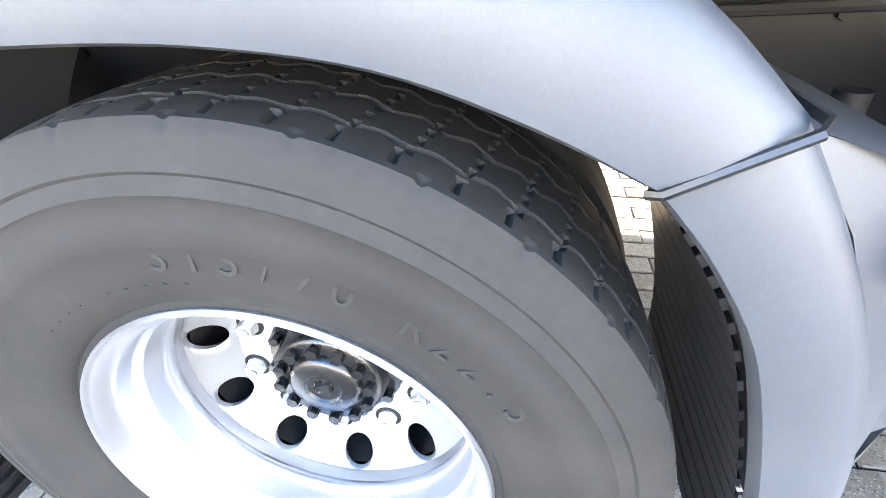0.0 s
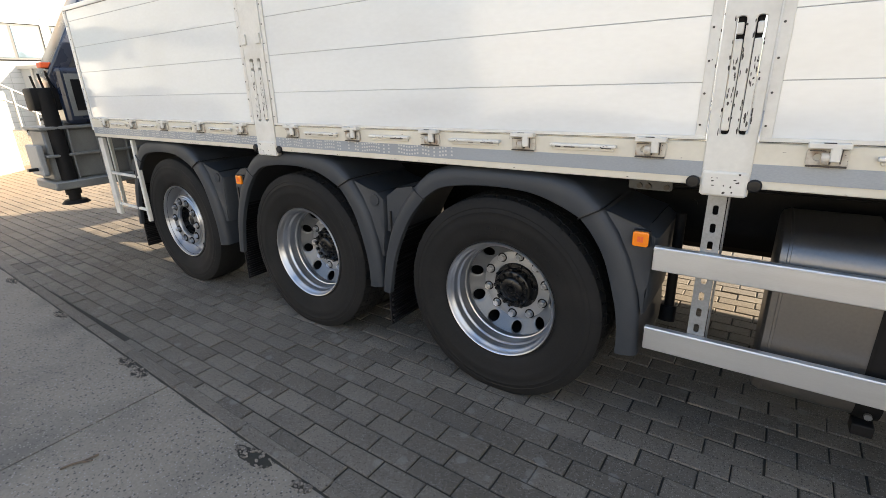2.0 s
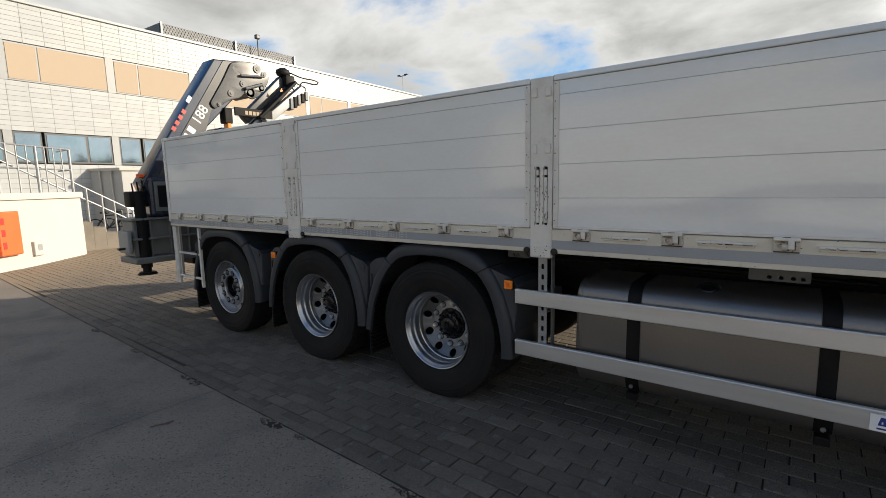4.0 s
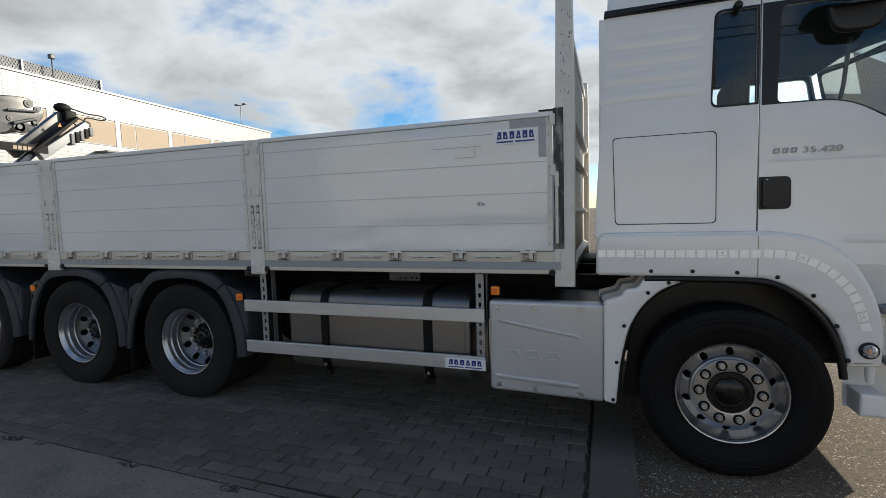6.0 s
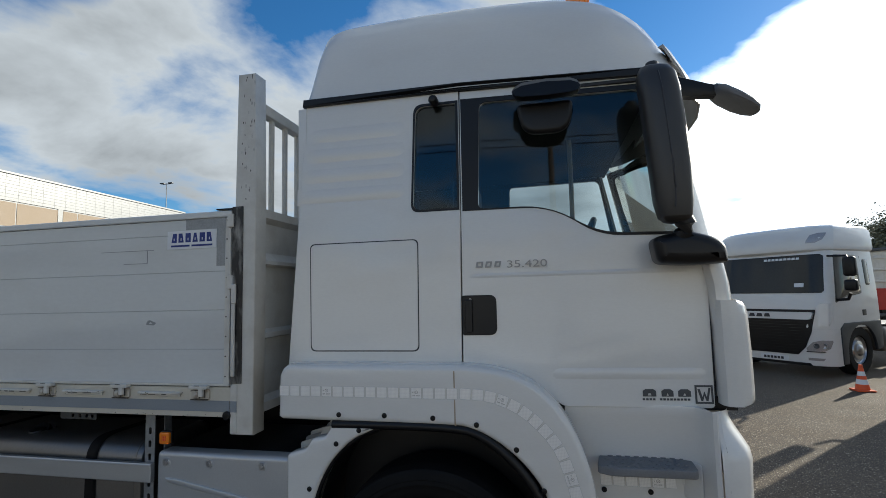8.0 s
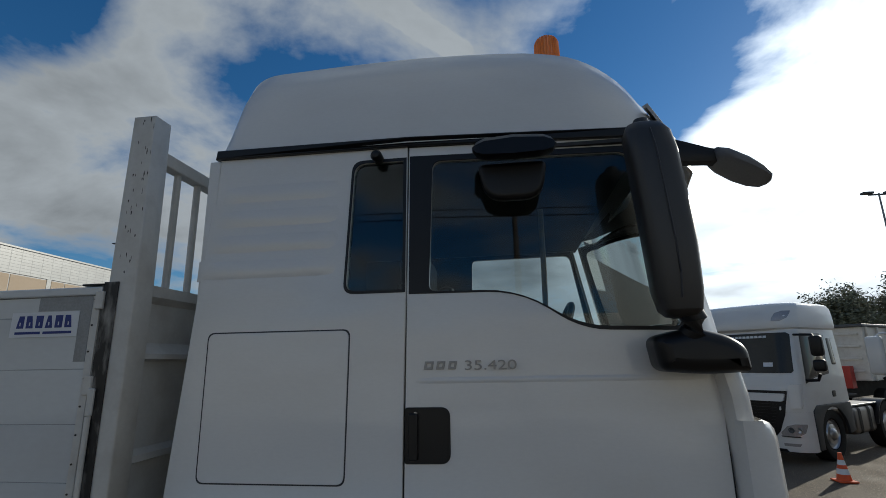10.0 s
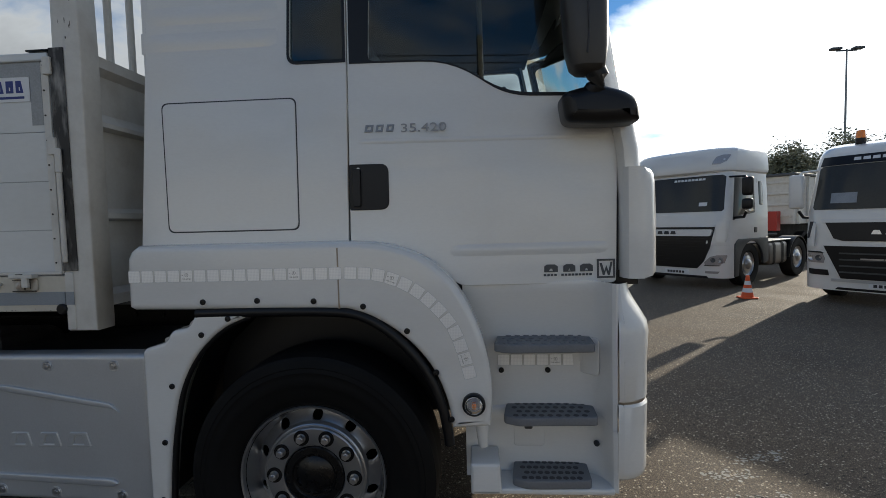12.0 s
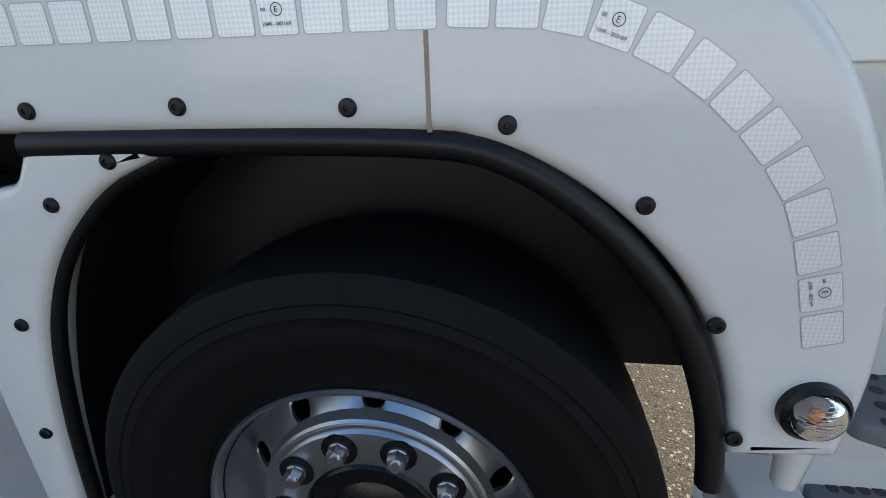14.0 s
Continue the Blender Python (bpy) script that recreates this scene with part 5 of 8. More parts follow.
# interior
bm = bmesh.new()
box(bm, 4.35, 4.85, 0.40, 0.90, 1.55, 1.75, 0.05)
box(bm, 4.30, 4.42, 0.42, 0.88, 1.7, 2.45, 0.05)
seat = part("seat", bm, SEATM, cab, "dark driver seat", True)
o = new("seat", seat.data)
o.matrix_basis, o.parent, o["label"] = Matrix.Translation((0, 1.2, 0)), cab, "dark passenger seat"
part("dashboard", B(5.15, 5.62, 0.25, 2.25, 1.5, 2.0, 0.06), BLACK, cab, "black dashboard", True)
bm = bmesh.new()
tube(bm, [(5.0 + 0.08 * math.cos(a), 0.65 + 0.22 * math.sin(a), 1.98 + 0.20 * math.cos(a)) for a in np.linspace(0, 2 * math.pi, 33)], 0.016, 8)
part("steering_wheel", bm, BLACK, cab, "black steering wheel", True)


LINING = mat("dark_cab_lining", (0.035, 0.037, 0.04), 0.85, 0, 0.1, 4, 60)
part("rear_lining", B(3.56, 3.58, 0.20, 2.30, 1.3, 2.80), LINING, cab, "dark grey rear wall lining")
part("headliner", B(3.56, 5.36, 0.20, 2.30, 2.785, 2.80), LINING, cab, "dark grey headliner")
part("side_lining", shift(cabplate([(3.56, 1.3), (5.50, 1.3), (5.50, 1.86), (5.31, 2.78), (3.56, 2.78)], [DOORWIN], 0.01, 0.0, 0.035), Matrix.Translation((0, 2.5, 0)) @ Matrix.Diagonal((1, -1, 1, 1))), LINING, cab, "dark far door lining")
part("side_lining", cabplate([(3.56, 1.3), (4.40, 1.3), (4.40, 2.78), (3.56, 2.78)], [SIDEWIN], 0.01, 0.0, 0.035), LINING, cab, "dark side lining")
part("bunk", B(3.60, 4.25, 0.22, 2.28, 1.5, 1.75, 0.05), SEATM, cab, "dark bunk behind the seats")

# ---- fittings on the dropsides ----
random.seed(21)


def latch(x):
    """Hinge of a gate: a T-shaped plate over a cast holder with a rolled eye."""
    base = link("hinge", plate(rounded(rect(x - 0.052, x + 0.052, 1.282, 1.330), 0.008), [circle(x - 0.024, 1.306, 0.010, 12)], 0.010, 0.002), HINGEM, truck, "chipped white gate hinge with rust stains", False, Matrix.Translation((0, -0.010, 0)))
    # thin dark strips stand in for the contact shadows round the hinge
    part("hinge_recess", B(x + 0.0015, x + 0.010, -0.0115, -0.0095, 1.288, 1.326), CHIP_SHADE, base)
    part("hinge_recess", B(x - 0.046, x - 0.006, -0.0108, -0.0095, 1.3255, 1.3285), CHIP_SHADE, base)
    part("hinge_gap", B(x - 0.016, x + 0.014, -0.0246, -0.0235, 1.3505, 1.3530), FRAMEBLK, base)
    part("hinge_gap", B(x - 0.050, x + 0.050, -0.0085, -0.0005, 1.2775, 1.2825), CHIP_SHADE, base, "dark strip painted as the shadow under the hinge")
    part("hinge_gap", B(x + 0.0305, x + 0.0345, -0.0112, -0.0095, 1.290, 1.332), CHIP_SHADE, base)
    t = bmesh.new()
    box(t, x - 0.052, x + 0.052, -0.034, 0.002, 1.334, 1.352, 0.003, 1)
    box(t, x + 0.004, x + 0.030, -0.034, -0.012, 1.296, 1.340, 0.003, 1)
    part("hinge_plate", shift(t, Matrix.Translation((0, 0.010, 0))), WORN, base)
    e = bmesh.new()
    rod(e, (x - 0.016, -0.020, 1.304), (x + 0.004, -0.020, 1.304), 0.018, seg=14)
    part("hinge_eye", shift(e, Matrix.Translation((0, 0.010, 0))), HINGEM, base, "", True)
    part("hinge_bolt", shift(rods([((x + 0.040, 0.0, 1.298), (x + 0.040, -0.008, 1.298))], 0.007, 10), Matrix.Translation((0, 0.010, 0))), CHIP_SHADE, base)


def handrail(x0, x1):
    bm = bmesh.new()
    box(bm, x0, x1, -0.022, 0.0, 1.302, 1.316, 0.005, 2)
    box(bm, x0 + 0.01, x1 - 0.01, -0.008, 0.0, 1.290, 1.302, 0.002, 1)
    lr = part("lashing_rail", bm, WORN, truck, "chipped white lashing rail on the lower edge")
    for _ in range(5):
        a = random.uniform(x0 + 0.01, x1 - 0.05)
        part("bare_edge", B(a, a + random.uniform(0.012, 0.045), -0.0235, -0.0215, 1.3015, 1.3015 + random.uniform(0.002, 0.005)), CHIP_SHADE, lr, "edge worn to bare metal")


HINGES = [(-3.82, -3.322, -2.831, -2.339, -1.851), (-1.36, -0.875, -0.37, 0.108, 0.605), (1.107, 1.597, 2.084, 2.574, 3.055)]
for row in HINGES:
    for x in row:
        latch(x)
    for a, c in zip(row, row[1:]):
        m = (a + c) / 2
        handrail(m - 0.13, m + 0.13)


def buffer(x, z=1.203, parent=None):
    bm = bmesh.new()
    spin(bm, [(0.022, 0.004), (0.022, -0.010), (0.017, -0.016), (0.0, -0.017)], 20)
    part("rubber_buffer", bm, BLACK, parent or truck, "round black rubber buffer", True, Matrix.Translation((x, 0.0, z)))


for x in (0.755, 0.937, 3.207, -1.505, -1.735):
    buffer(x)

# chips of missing paint on posts, rails and hinges
random.seed(7)


def chips(name, n, x0, x1, z0, z1, y, size, tall, parent):
    bm = bmesh.new()
    for _ in range(n):
        x, z = random.uniform(x0, x1), random.uniform(z0, z1)
        w, h = size * random.uniform(0.3, 1), size * tall * random.uniform(0.3, 1)
        k = 9
        vs = []
        for i in range(k):
            a = 2 * math.pi * i / k
            r = random.uniform(0.55, 1.0)
            vs.append(bm.verts.new((x + w * r * math.cos(a), y, z + h * r * math.sin(a))))
        bm.faces.new(vs[::-1])
    bmesh.ops.recalc_face_normals(bm, faces=bm.faces)
    o = part(name, bm, CHIP_SHADE, parent, "chips of bare dark metal in the paint")
    o["kind"] = "stuff"
    return o


for a, c in POSTS:
    for f in (0.31, 0.72):
        x = a + f * (c - a)
        chips("paint_chip", 16, x - 0.008, x + 0.008, 1.39, 1.62, -0.0092, 0.004, 3.4, truck)
        chips("paint_chip", 9, x + 0.014, x + 0.019, 1.37, 1.72, -0.0068, 0.004, 4.0, truck)
        chips("paint_chip", 9, x - 0.019, x - 0.014, 1.37, 1.72, -0.0068, 0.004, 4.0, truck)
    chips("paint_chip", 12, a + 0.01, c - 0.01, 1.165, 1.24, -0.0146, 0.007, 1.0, truck)
    chips("paint_chip", 10, a - 0.03, a - 0.006, 1.36, 2.2, -0.0036, 0.003, 4.0, truck)
for row in HINGES:
    for x in row:
        chips("paint_chip", 5, x - 0.05, x + 0.05, 1.284, 1.328, -0.0104, 0.004, 0.8, truck)
    for a, c in zip(row, row[1:]):
        m = (a + c) / 2
        chips("paint_chip", 7, m - 0.12, m + 0.12, 1.304, 1.314, -0.0224, 0.006, 0.4, truck)
chips("paint_chip", 60, X0, X1, 1.196, 1.204, -0.0006, 0.006, 0.5, truck)
chips("paint_chip", 40, X0, X1, 1.280, 1.34, -0.0006, 0.007, 0.35, truck)

# corner post of the headboard: latch bar and catches
for z in (1.87, 2.19):
    part("catch", B(3.20, 3.235, -0.016, -0.002, z - 0.035, z + 0.035, 0.004), WORN, truck, "small white catch plate")
part("post_edge", B(3.222, 3.286, -0.006, 0.0, 1.36, 2.262, 0.002, 1), SCRAPED, truck, "bare dark metal strip with scraped paint")
part("post_edge", B(3.224, 3.262, -0.004, 0.0, 1.115, 1.355, 0.002, 1), WORN, truck, "white lower end of the corner post")
bar = bmesh.new()
rod(bar, (3.242, -0.014, 1.42), (3.242, -0.014, 1.76), 0.010, seg=12)
box(bar, 3.230, 3.256, -0.022, -0.006, 1.76, 1.86, 0.005, 1)
box(bar, 3.232, 3.252, -0.022, -0.006, 1.395, 1.425, 0.005, 1)
part("latch_bar", bar, WORN, truck, "worn latch bar with bare metal")
chips("paint_chip", 34, 3.27, 3.345, 2.3, 2.96, -0.0008, 0.004, 4.5, truck)
chips("paint_chip", 16, 3.225, 3.26, 1.4, 2.24, -0.0068, 0.006, 3.0, truck)
part("reflective_strip", B(3.226, 3.262, -0.0066, -0.004, 1.220, 1.274), REDGREY, truck, "silver reflective strip on the post")
part("top_cap", B(3.13, 3.225, -0.011, 0.04, 2.249, 2.256, 0.002, 1), BLACK, truck, "black end of the gate's top rail")

# stickers: plain bars stand for the maker's name and numbers


def sticker(x0, x1, z0, z1, y, parent):
    s = part("sticker", B(x0, x1, y - 0.0012, y, z0, z1), PAPER, parent, "white sticker with blue lettering bars")
    w, h = x1 - x0, z1 - z0
    n = 6
    for k in range(n):
        a = x0 + w * (0.07 + 0.86 * k / n)
        g = plate([(a + w * 0.018, z0 + h * 0.36), (a + w * 0.125, z0 + h * 0.36), (a + w * 0.125 - (w * 0.03 if k % 2 else 0), z0 + h * 0.86), (a + w * 0.018 + (w * 0.03 if k % 3 == 0 else 0), z0 + h * 0.86)], [rect(a + w * 0.060, a + w * 0.080, z0 + h * 0.46, z0 + h * 0.60)], 0.0008)
        part("letter_bar", shift(g, Matrix.Translation((0, y - 0.0021, 0))), BLUE, s)
    for a, c in ((0.08, 0.46), (0.50, 0.92)):
        part("small_print_bar", B(x0 + w * a, x0 + w * c, y - 0.0021, y - 0.0013, z0 + h * 0.12, z0 + h * 0.22), BLUE, s)


part("worn_patch", plate([(2.94, 2.212), (3.178, 2.212), (3.178, 1.958), (3.128, 1.958), (3.128, 2.155), (2.94, 2.155)], [], 0.001), GALV, GATES[2], "grey patch of an older sticker", False, Matrix.Translation((0, 0.0018, 0)))
sticker(2.828, 3.128, 2.055, 2.152, 0.0008, GATES[2])
sticker(2.434, 2.735, 0.495, 0.572, 0.0275, truck)
part("dent", plate(rounded([(2.705, 1.658), (2.755, 1.655), (2.768, 1.668), (2.725, 1.684), (2.712, 1.676)], 0.005), [rounded([(2.722, 1.664), (2.745, 1.663), (2.735, 1.674)], 0.003)], 0.002, 0.0005), MGREY, GATES[2], "scuff mark on the gate", False, Matrix.Translation((0, 0.0015, 0)))
bm = bmesh.new()
box(bm, 2.40, 2.74, 0.0015, 0.004, 2.055, 2.058)
box(bm, 2.70, 2.703, 0.0015, 0.004, 1.99, 2.055)
box(bm, 2.55, 2.703, 0.0015, 0.004, 1.985, 1.988)
part("scratch", bm, MGREY, GATES[2], "long scratch in the white paint")
# tape pattern on the reflective strip
random.seed(3)
bm = bmesh.new()
for x in np.arange(X0 + 0.1, -0.2, 0.0165):
    if random.random() < 0.75 and not (-1.72 < x < -1.50):
        for z in (1.230, 1.247, 1.264):
            box(bm, x, x + 0.009, -0.0042, -0.0034, z + 0.004 * math.sin(x * 40), z + 0.008 + 0.004 * math.sin(x * 40))
o = part("tape_pattern", bm, SILVERP, truck, "faded pattern on the reflective strip")
o["kind"] = "stuff"

# battery cover: creases, bolts and embossed bars
part("crease", plate(rounded([(2.82, 0.872), (2.90, 0.868), (3.36, 0.79), (3.40, 0.745), (3.37, 0.765), (3.30, 0.775), (2.90, 0.838), (2.84, 0.85)], 0.012), [], 0.016, 0.006), SILVERP, cover, "pressed crease", True, Matrix.Translation((0, -0.010, 0)))
part("crease", plate(rounded([(2.80, 0.485), (3.35, 0.46), (3.38, 0.44), (3.35, 0.425), (2.80, 0.455)], 0.014), [], 0.018, 0.007), SILVERP, cover, "pressed crease", True, Matrix.Translation((0, -0.013, 0)))
for x, z in ((2.825, 0.945), (3.08, 0.95), (3.38, 0.95), (2.83, 0.405), (3.08, 0.395), (3.38, 0.385)):
    bm = bmesh.new()
    spin(bm, [(0.020, 0.001), (0.018, -0.003), (0.012, -0.003), (0.010, 0.0), (0.009, -0.006), (0.0, -0.007)], 18)
    part("cover_bolt", bm, STEEL, cover, "", True, Matrix.Translation((x, -0.001, z)))
    bm = bmesh.new()
    spin(bm, [(0.026, 0.0005), (0.024, -0.0015), (0.0195, -0.001)], 20)
    part("bolt_dimple", bm, SILVERP, cover, "pressed ring round the bolt", True, Matrix.Translation((x, 0.0, z)))
EMB = [[(a, 0.598), (a + 0.018, 0.662), (a + 0.094, 0.662), (a + 0.112, 0.598)] for a in (2.878, 3.012, 3.146)]
for loop in EMB:
    part("embossed_shape", plate(rounded(loop, 0.008), [rounded([(loop[0][0] + 0.032, 0.610), (loop[0][0] + 0.042, 0.648), (loop[0][0] + 0.070, 0.648), (loop[0][0] + 0.080, 0.610)], 0.004)], 0.012, 0.004), SILVERP, cover, "", False, Matrix.Translation((0, -0.005, 0)))
part("cover_lid", B(2.78, 3.52, 0.06, 0.62, 0.975, 0.995, 0.006), BLACK, truck, "black lid over the battery box")
part("battery_box", B(2.80, 3.50, 0.14, 0.60, 0.40, 0.97, 0.01), FRAMEBLK, truck, "black battery box")
# cream plate under the bed: its shade is put into the dark grey
part("mount_plate", plate(rounded(rect(0.485, 0.655, 1.108, 1.178), 0.012), [], 0.008, 0.001), DGREY, truck, "bolted bracket plate below the load bed, coloured dark grey for shade", False, Matrix.Translation((0, 0.24, 0)))
for x in (0.53, 0.565, 0.635):
    part("plate_bolt", rods([((x, 0.24, 1.125), (x, 0.228, 1.125))], 0.012, 6), CHIP_SHADE, truck)
part("mount_plate", plate(rounded([(1.93, 1.10), (2.19, 1.10), (2.19, 1.18), (1.93, 1.18)], 0.01), [circle(x, 1.12, 0.010, 10) for x in (2.02, 2.07, 2.12, 2.16)], 0.008, 0.001), DGREY, truck, "dull grey bracket plate below the load bed", False, Matrix.Translation((0, 0.2, 0)))

# clutter below the frame
bm = bmesh.new()
rod(bm, (0.45, 1.0, 0.92), (0.95, 1.0, 0.92), 0.12, seg=20)
part("air_tank", bm, FRAMEBLK, truck, "black air tank", True)
bm = bmesh.new()
rod(bm, (0.68, 0.42, 0.98), (0.68, 0.42, 0.50), 0.022, seg=14)
rod(bm, (0.68, 0.42, 0.53), (0.68, 0.40, 0.46), 0.036, seg=14)
part("damper", bm, FRAMEBLK, truck, "black damper ahead of the wheel", True)
part("gearbox", B(2.9, 5.3, 0.95, 1.55, 0.42, 1.0, 0.08), FRAMEBLK, truck, "dark gearbox and engine under the cab")
# two blocks added on the far side to limit the sun under the truck
part("exhaust_box", B(2.35, 3.72, 1.75, 2.42, 0.34, 1.12, 0.05), FRAMEBLK, truck, "added dark block on the far side that limits the sunlit ground")
part("far_tank", B(0.50, 2.30, 1.8, 2.42, 0.385, 1.12, 0.05), FRAMEBLK, truck, "added dark block on the far side that stops sunlight under the bed")
part("far_step_box", B(4.85, 5.5, 2.1, 2.42, 0.35, 1.2, 0.05), WHITE, truck, "white steps on the far side")
part("far_arch", B(3.72, 4.85, 2.40, 2.43, 0.98, 1.45, 0.02), WHITE, truck, "white arch panel on the far side")
for k, x in enumerate((-0.74, -2.22)):
    part("cross_member", B(x - 0.06, x + 0.06, 0.85, 1.65, 0.78, 1.05, 0.01), FRAMEBLK, truck, "black cross member")
bm = bmesh.new()
for i, y in enumerate((0.72, 0.76)):
    tube(bm, [(-3.5 + 0.5 * k, y + 0.02 * math.sin(k * 1.7 + i), 1.04 + 0.015 * math.cos(k * 1.3 + i)) for k in range(13)], 0.012, 8)
part("hose", bm, BLACK, truck, "black air hoses along the chassis", True)
for x in (-0.33, 0.27, -1.745, -1.145):
    part("spring_hanger", B(x - 0.05, x + 0.05, 0.70, 0.80, 0.60, 0.95, 0.012), FRAMEBLK, truck, "black spring hanger")
# bolts and holes along the chassis rail
nm = None
for k in range(40):
    x = -3.4 + k * 0.17
    z = 1.02 if k % 3 else 0.94
    if nm is None:
        o = part("frame_bolt", rods([((0, 0, 0), (0, -0.014, 0))], 0.016, 6), FRAMEBLK, truck, "", False, Matrix.Translation((x, 0.83, z)))
        nm = o.data
    else:
        o = new("frame_bolt", nm)
        o.matrix_basis, o.parent = Matrix.Translation((x, 0.83, z)), truck

# white rear ladder and corner post
for x, w in ((-4.09, 0.045), (-3.50, 0.018)):
    part("rear_support", B(x - w, x + w, 0.02, 0.05, 0.47, 1.178, 0.004), WORN, truck, "white support post behind the last wheel")
for z in (0.56, 0.85):
    part("rear_step", B(-4.04, -3.52, 0.025, 0.045, z, z + 0.025, 0.004), WORN, truck, "white step bar")
part("rear_support", B(-4.21, -4.185, 0.12, 0.15, 0.52, 1.178, 0.004), WORN, truck, "white support post behind the last wheel")

# ---- cab details ----


def bolt_cap(x, z, y, parent, r=0.012):
    bm = bmesh.new()
    spin(bm, [(r, 0.002), (r, -0.003), (r * 0.8, -0.006), (r * 0.35, -0.0065), (r * 0.3, -0.004), (0.0, -0.004)], 18)
    part("screw_cap", bm, BLACK, parent, "", True, Matrix.Translation((x, y, z)))


for x, z in ((3.803, 1.220), (4.032, 1.222), (4.266, 1.217), (4.467, 1.193), (4.641, 1.092), (4.753, 0.924), (4.810, 0.733)):
    bolt_cap(x, z, 0.0115, cab)
for x, z in ((3.787, 1.083), (3.903, 1.149), (3.648, 0.868), (3.603, 0.628), (3.581, 0.38)):
    bolt_cap(x, z, 0.0145, cab)
for x in (5.02, 5.22):
    bolt_cap(x, 0.87, 0.2095, cab)

# reflective squares along the arch


def square(x, z, a, y, mark=False):
    s = 0.024
    bm = plate(rounded(rect(-s, s, -s, s), 0.004), [], 0.0012)
    o = part("reflector_square", bm, REFLECT, cab, "", False, Matrix.Translation((x, y, z)) @ pose(0, 0, 0, 0, a, 0))
    part("square_border", plate(rounded(rect(-s - 0.0014, s + 0.0014, -s - 0.0014, s + 0.0014), 0.005), [rounded(rect(-s, s, -s, s), 0.004)], 0.0016), SILVERP, o)
    if mark:
        e = bmesh.new()
        spin(e, [(0.0075, 0), (0.0065, 0)], 18)
        part("approval_mark", e, INK, o, "", False, Matrix.Translation((0, -0.0008, 0.004)))
        text("approval_number", "E", 0.010, Matrix.Translation((-0.0032, -0.0008, 0.0005)) @ FACING, INK, o, 0.0001)
        text("approval_number", "104R - 003169", 0.0062, Matrix.Translation((-0.0205, -0.0008, -0.014)) @ FACING, INK, o, 0.0001)
        text("approval_number", "00", 0.006, Matrix.Translation((-0.020, -0.0008, 0.002)) @ FACING, INK, o, 0.0001)


for k in range(16):
    square(3.515 + k * 0.0562, 1.328, 0, 0.0112, k in (4, 12))
arc = smooth_line([(4.42, 1.328), (4.52, 1.32), (4.62, 1.288), (4.70, 1.24), (4.77, 1.175), (4.825, 1.10), (4.86, 1.01), (4.885, 0.92)], 8)
dist, want, cnt = 0.0, 0.0, 0
for p, q in zip(arc, arc[1:]):
    d = (q - p).length
    while want <= dist + d:
        c = p + (q - p) * ((want - dist) / d)
        square(c.x, c.y, math.degrees(-math.atan2(q.y - p.y, q.x - p.x)), 0.0112, cnt in (3, 11))
        want += 0.0562
        cnt += 1
    dist += d
for k in range(6):
    square(5.03 + k * 0.056, 0.915, 0, 0.2088, k == 4)

# round side lamp
bm = bmesh.new()
spin(bm, [(0.046, 0.02), (0.046, -0.006), (0.040, -0.012), (0.036, -0.006)], 32)
lamp = part("side_lamp", bm, BLACK, cab, "round side lamp with clear ribbed lens", True, Matrix.Translation((4.900, 0.004, 0.796)))
bm = bmesh.new()
spin(bm, [(0.037, -0.002), (0.0365, -0.012), (0.033, -0.021), (0.025, -0.028), (0.013, -0.032), (0.0, -0.033)], 28)
lens = part("lens", bm, CLEARLENS, lamp, "clear ribbed plastic lens", True)
bm = bmesh.new()
for k in range(-5, 6):
    w = math.sqrt(max(0.0, 0.031 ** 2 - (k * 0.0055) ** 2))
    tube(bm, [(x, -0.001 - math.sqrt(max(0.0, 0.0365 ** 2 - x * x - (k * 0.0055) ** 2)) * 0.90, k * 0.0055) for x in np.linspace(-w, w, 9)], 0.0012, 5)
part("lens_rib", bm, CLEARLENS, lens, "", True)
bm = bmesh.new()
spin(bm, [(0.035, 0.0), (0.030, 0.004), (0.0, 0.006)], 24)
part("reflector", bm, SILVERP, lamp, "silver reflector", True)
part("bulb", B(-0.010, 0.010, -0.020, -0.002, -0.013, 0.013, 0.004), ORANGE, lamp, "orange bulb")
bm = bmesh.new()
rod(bm, (4.93, 0.06, 0.70), (4.935, 0.07, 0.60), 0.028, 0.020, seg=14)
part("step_bracket", bm, WHITE, cab, "white bracket above the lower step", True)

# chrome and dark shapes in place of the maker's lettering
BADGE = [(4.466, 4.505), (4.512, 4.548), (4.556, 4.592)]
for a, c in BADGE:
    part("badge_shape", cabplate([(a, 1.905), (c - 0.006, 1.905), (c, 1.935), (a + 0.006, 1.935)], [[(a + 0.011, 1.913), (c - 0.013, 1.913), (c - 0.010, 1.927), (a + 0.014, 1.927)]], 0.006, 0.001, -0.005), CHROME, door)
text("model_number", "35.420", 0.050, Matrix.Translation((4.615, cy(4.7, 1.92) - 0.006, 1.902)) @ FACING @ Matrix.Diagonal((1.45, 1, 1, 1)), CHROME, door, 0.002)
for k, (a, c) in enumerate(((5.205, 5.262), (5.285, 5.335), (5.355, 5.408))):
    part("badge_shape", cabplate([(a, 1.300), (c, 1.300), (c, 1.324), (c - 0.012, 1.332), (a + 0.012, 1.332), (a, 1.324)], [[(a + 0.020, 1.300 + 0.004), (c - 0.020, 1.300 + 0.004), (c - 0.024, 1.314), (a + 0.024, 1.314)]], 0.005, 0.001, -0.004), DGREY, door)
for k in range(14):
    a = 5.203 + k * 0.0146
    if k != 4:
        part("badge_bar", cabplate(rect(a, a + 0.0105, 1.283, 1.292), [], 0.003, 0, -0.002), DGREY, door)
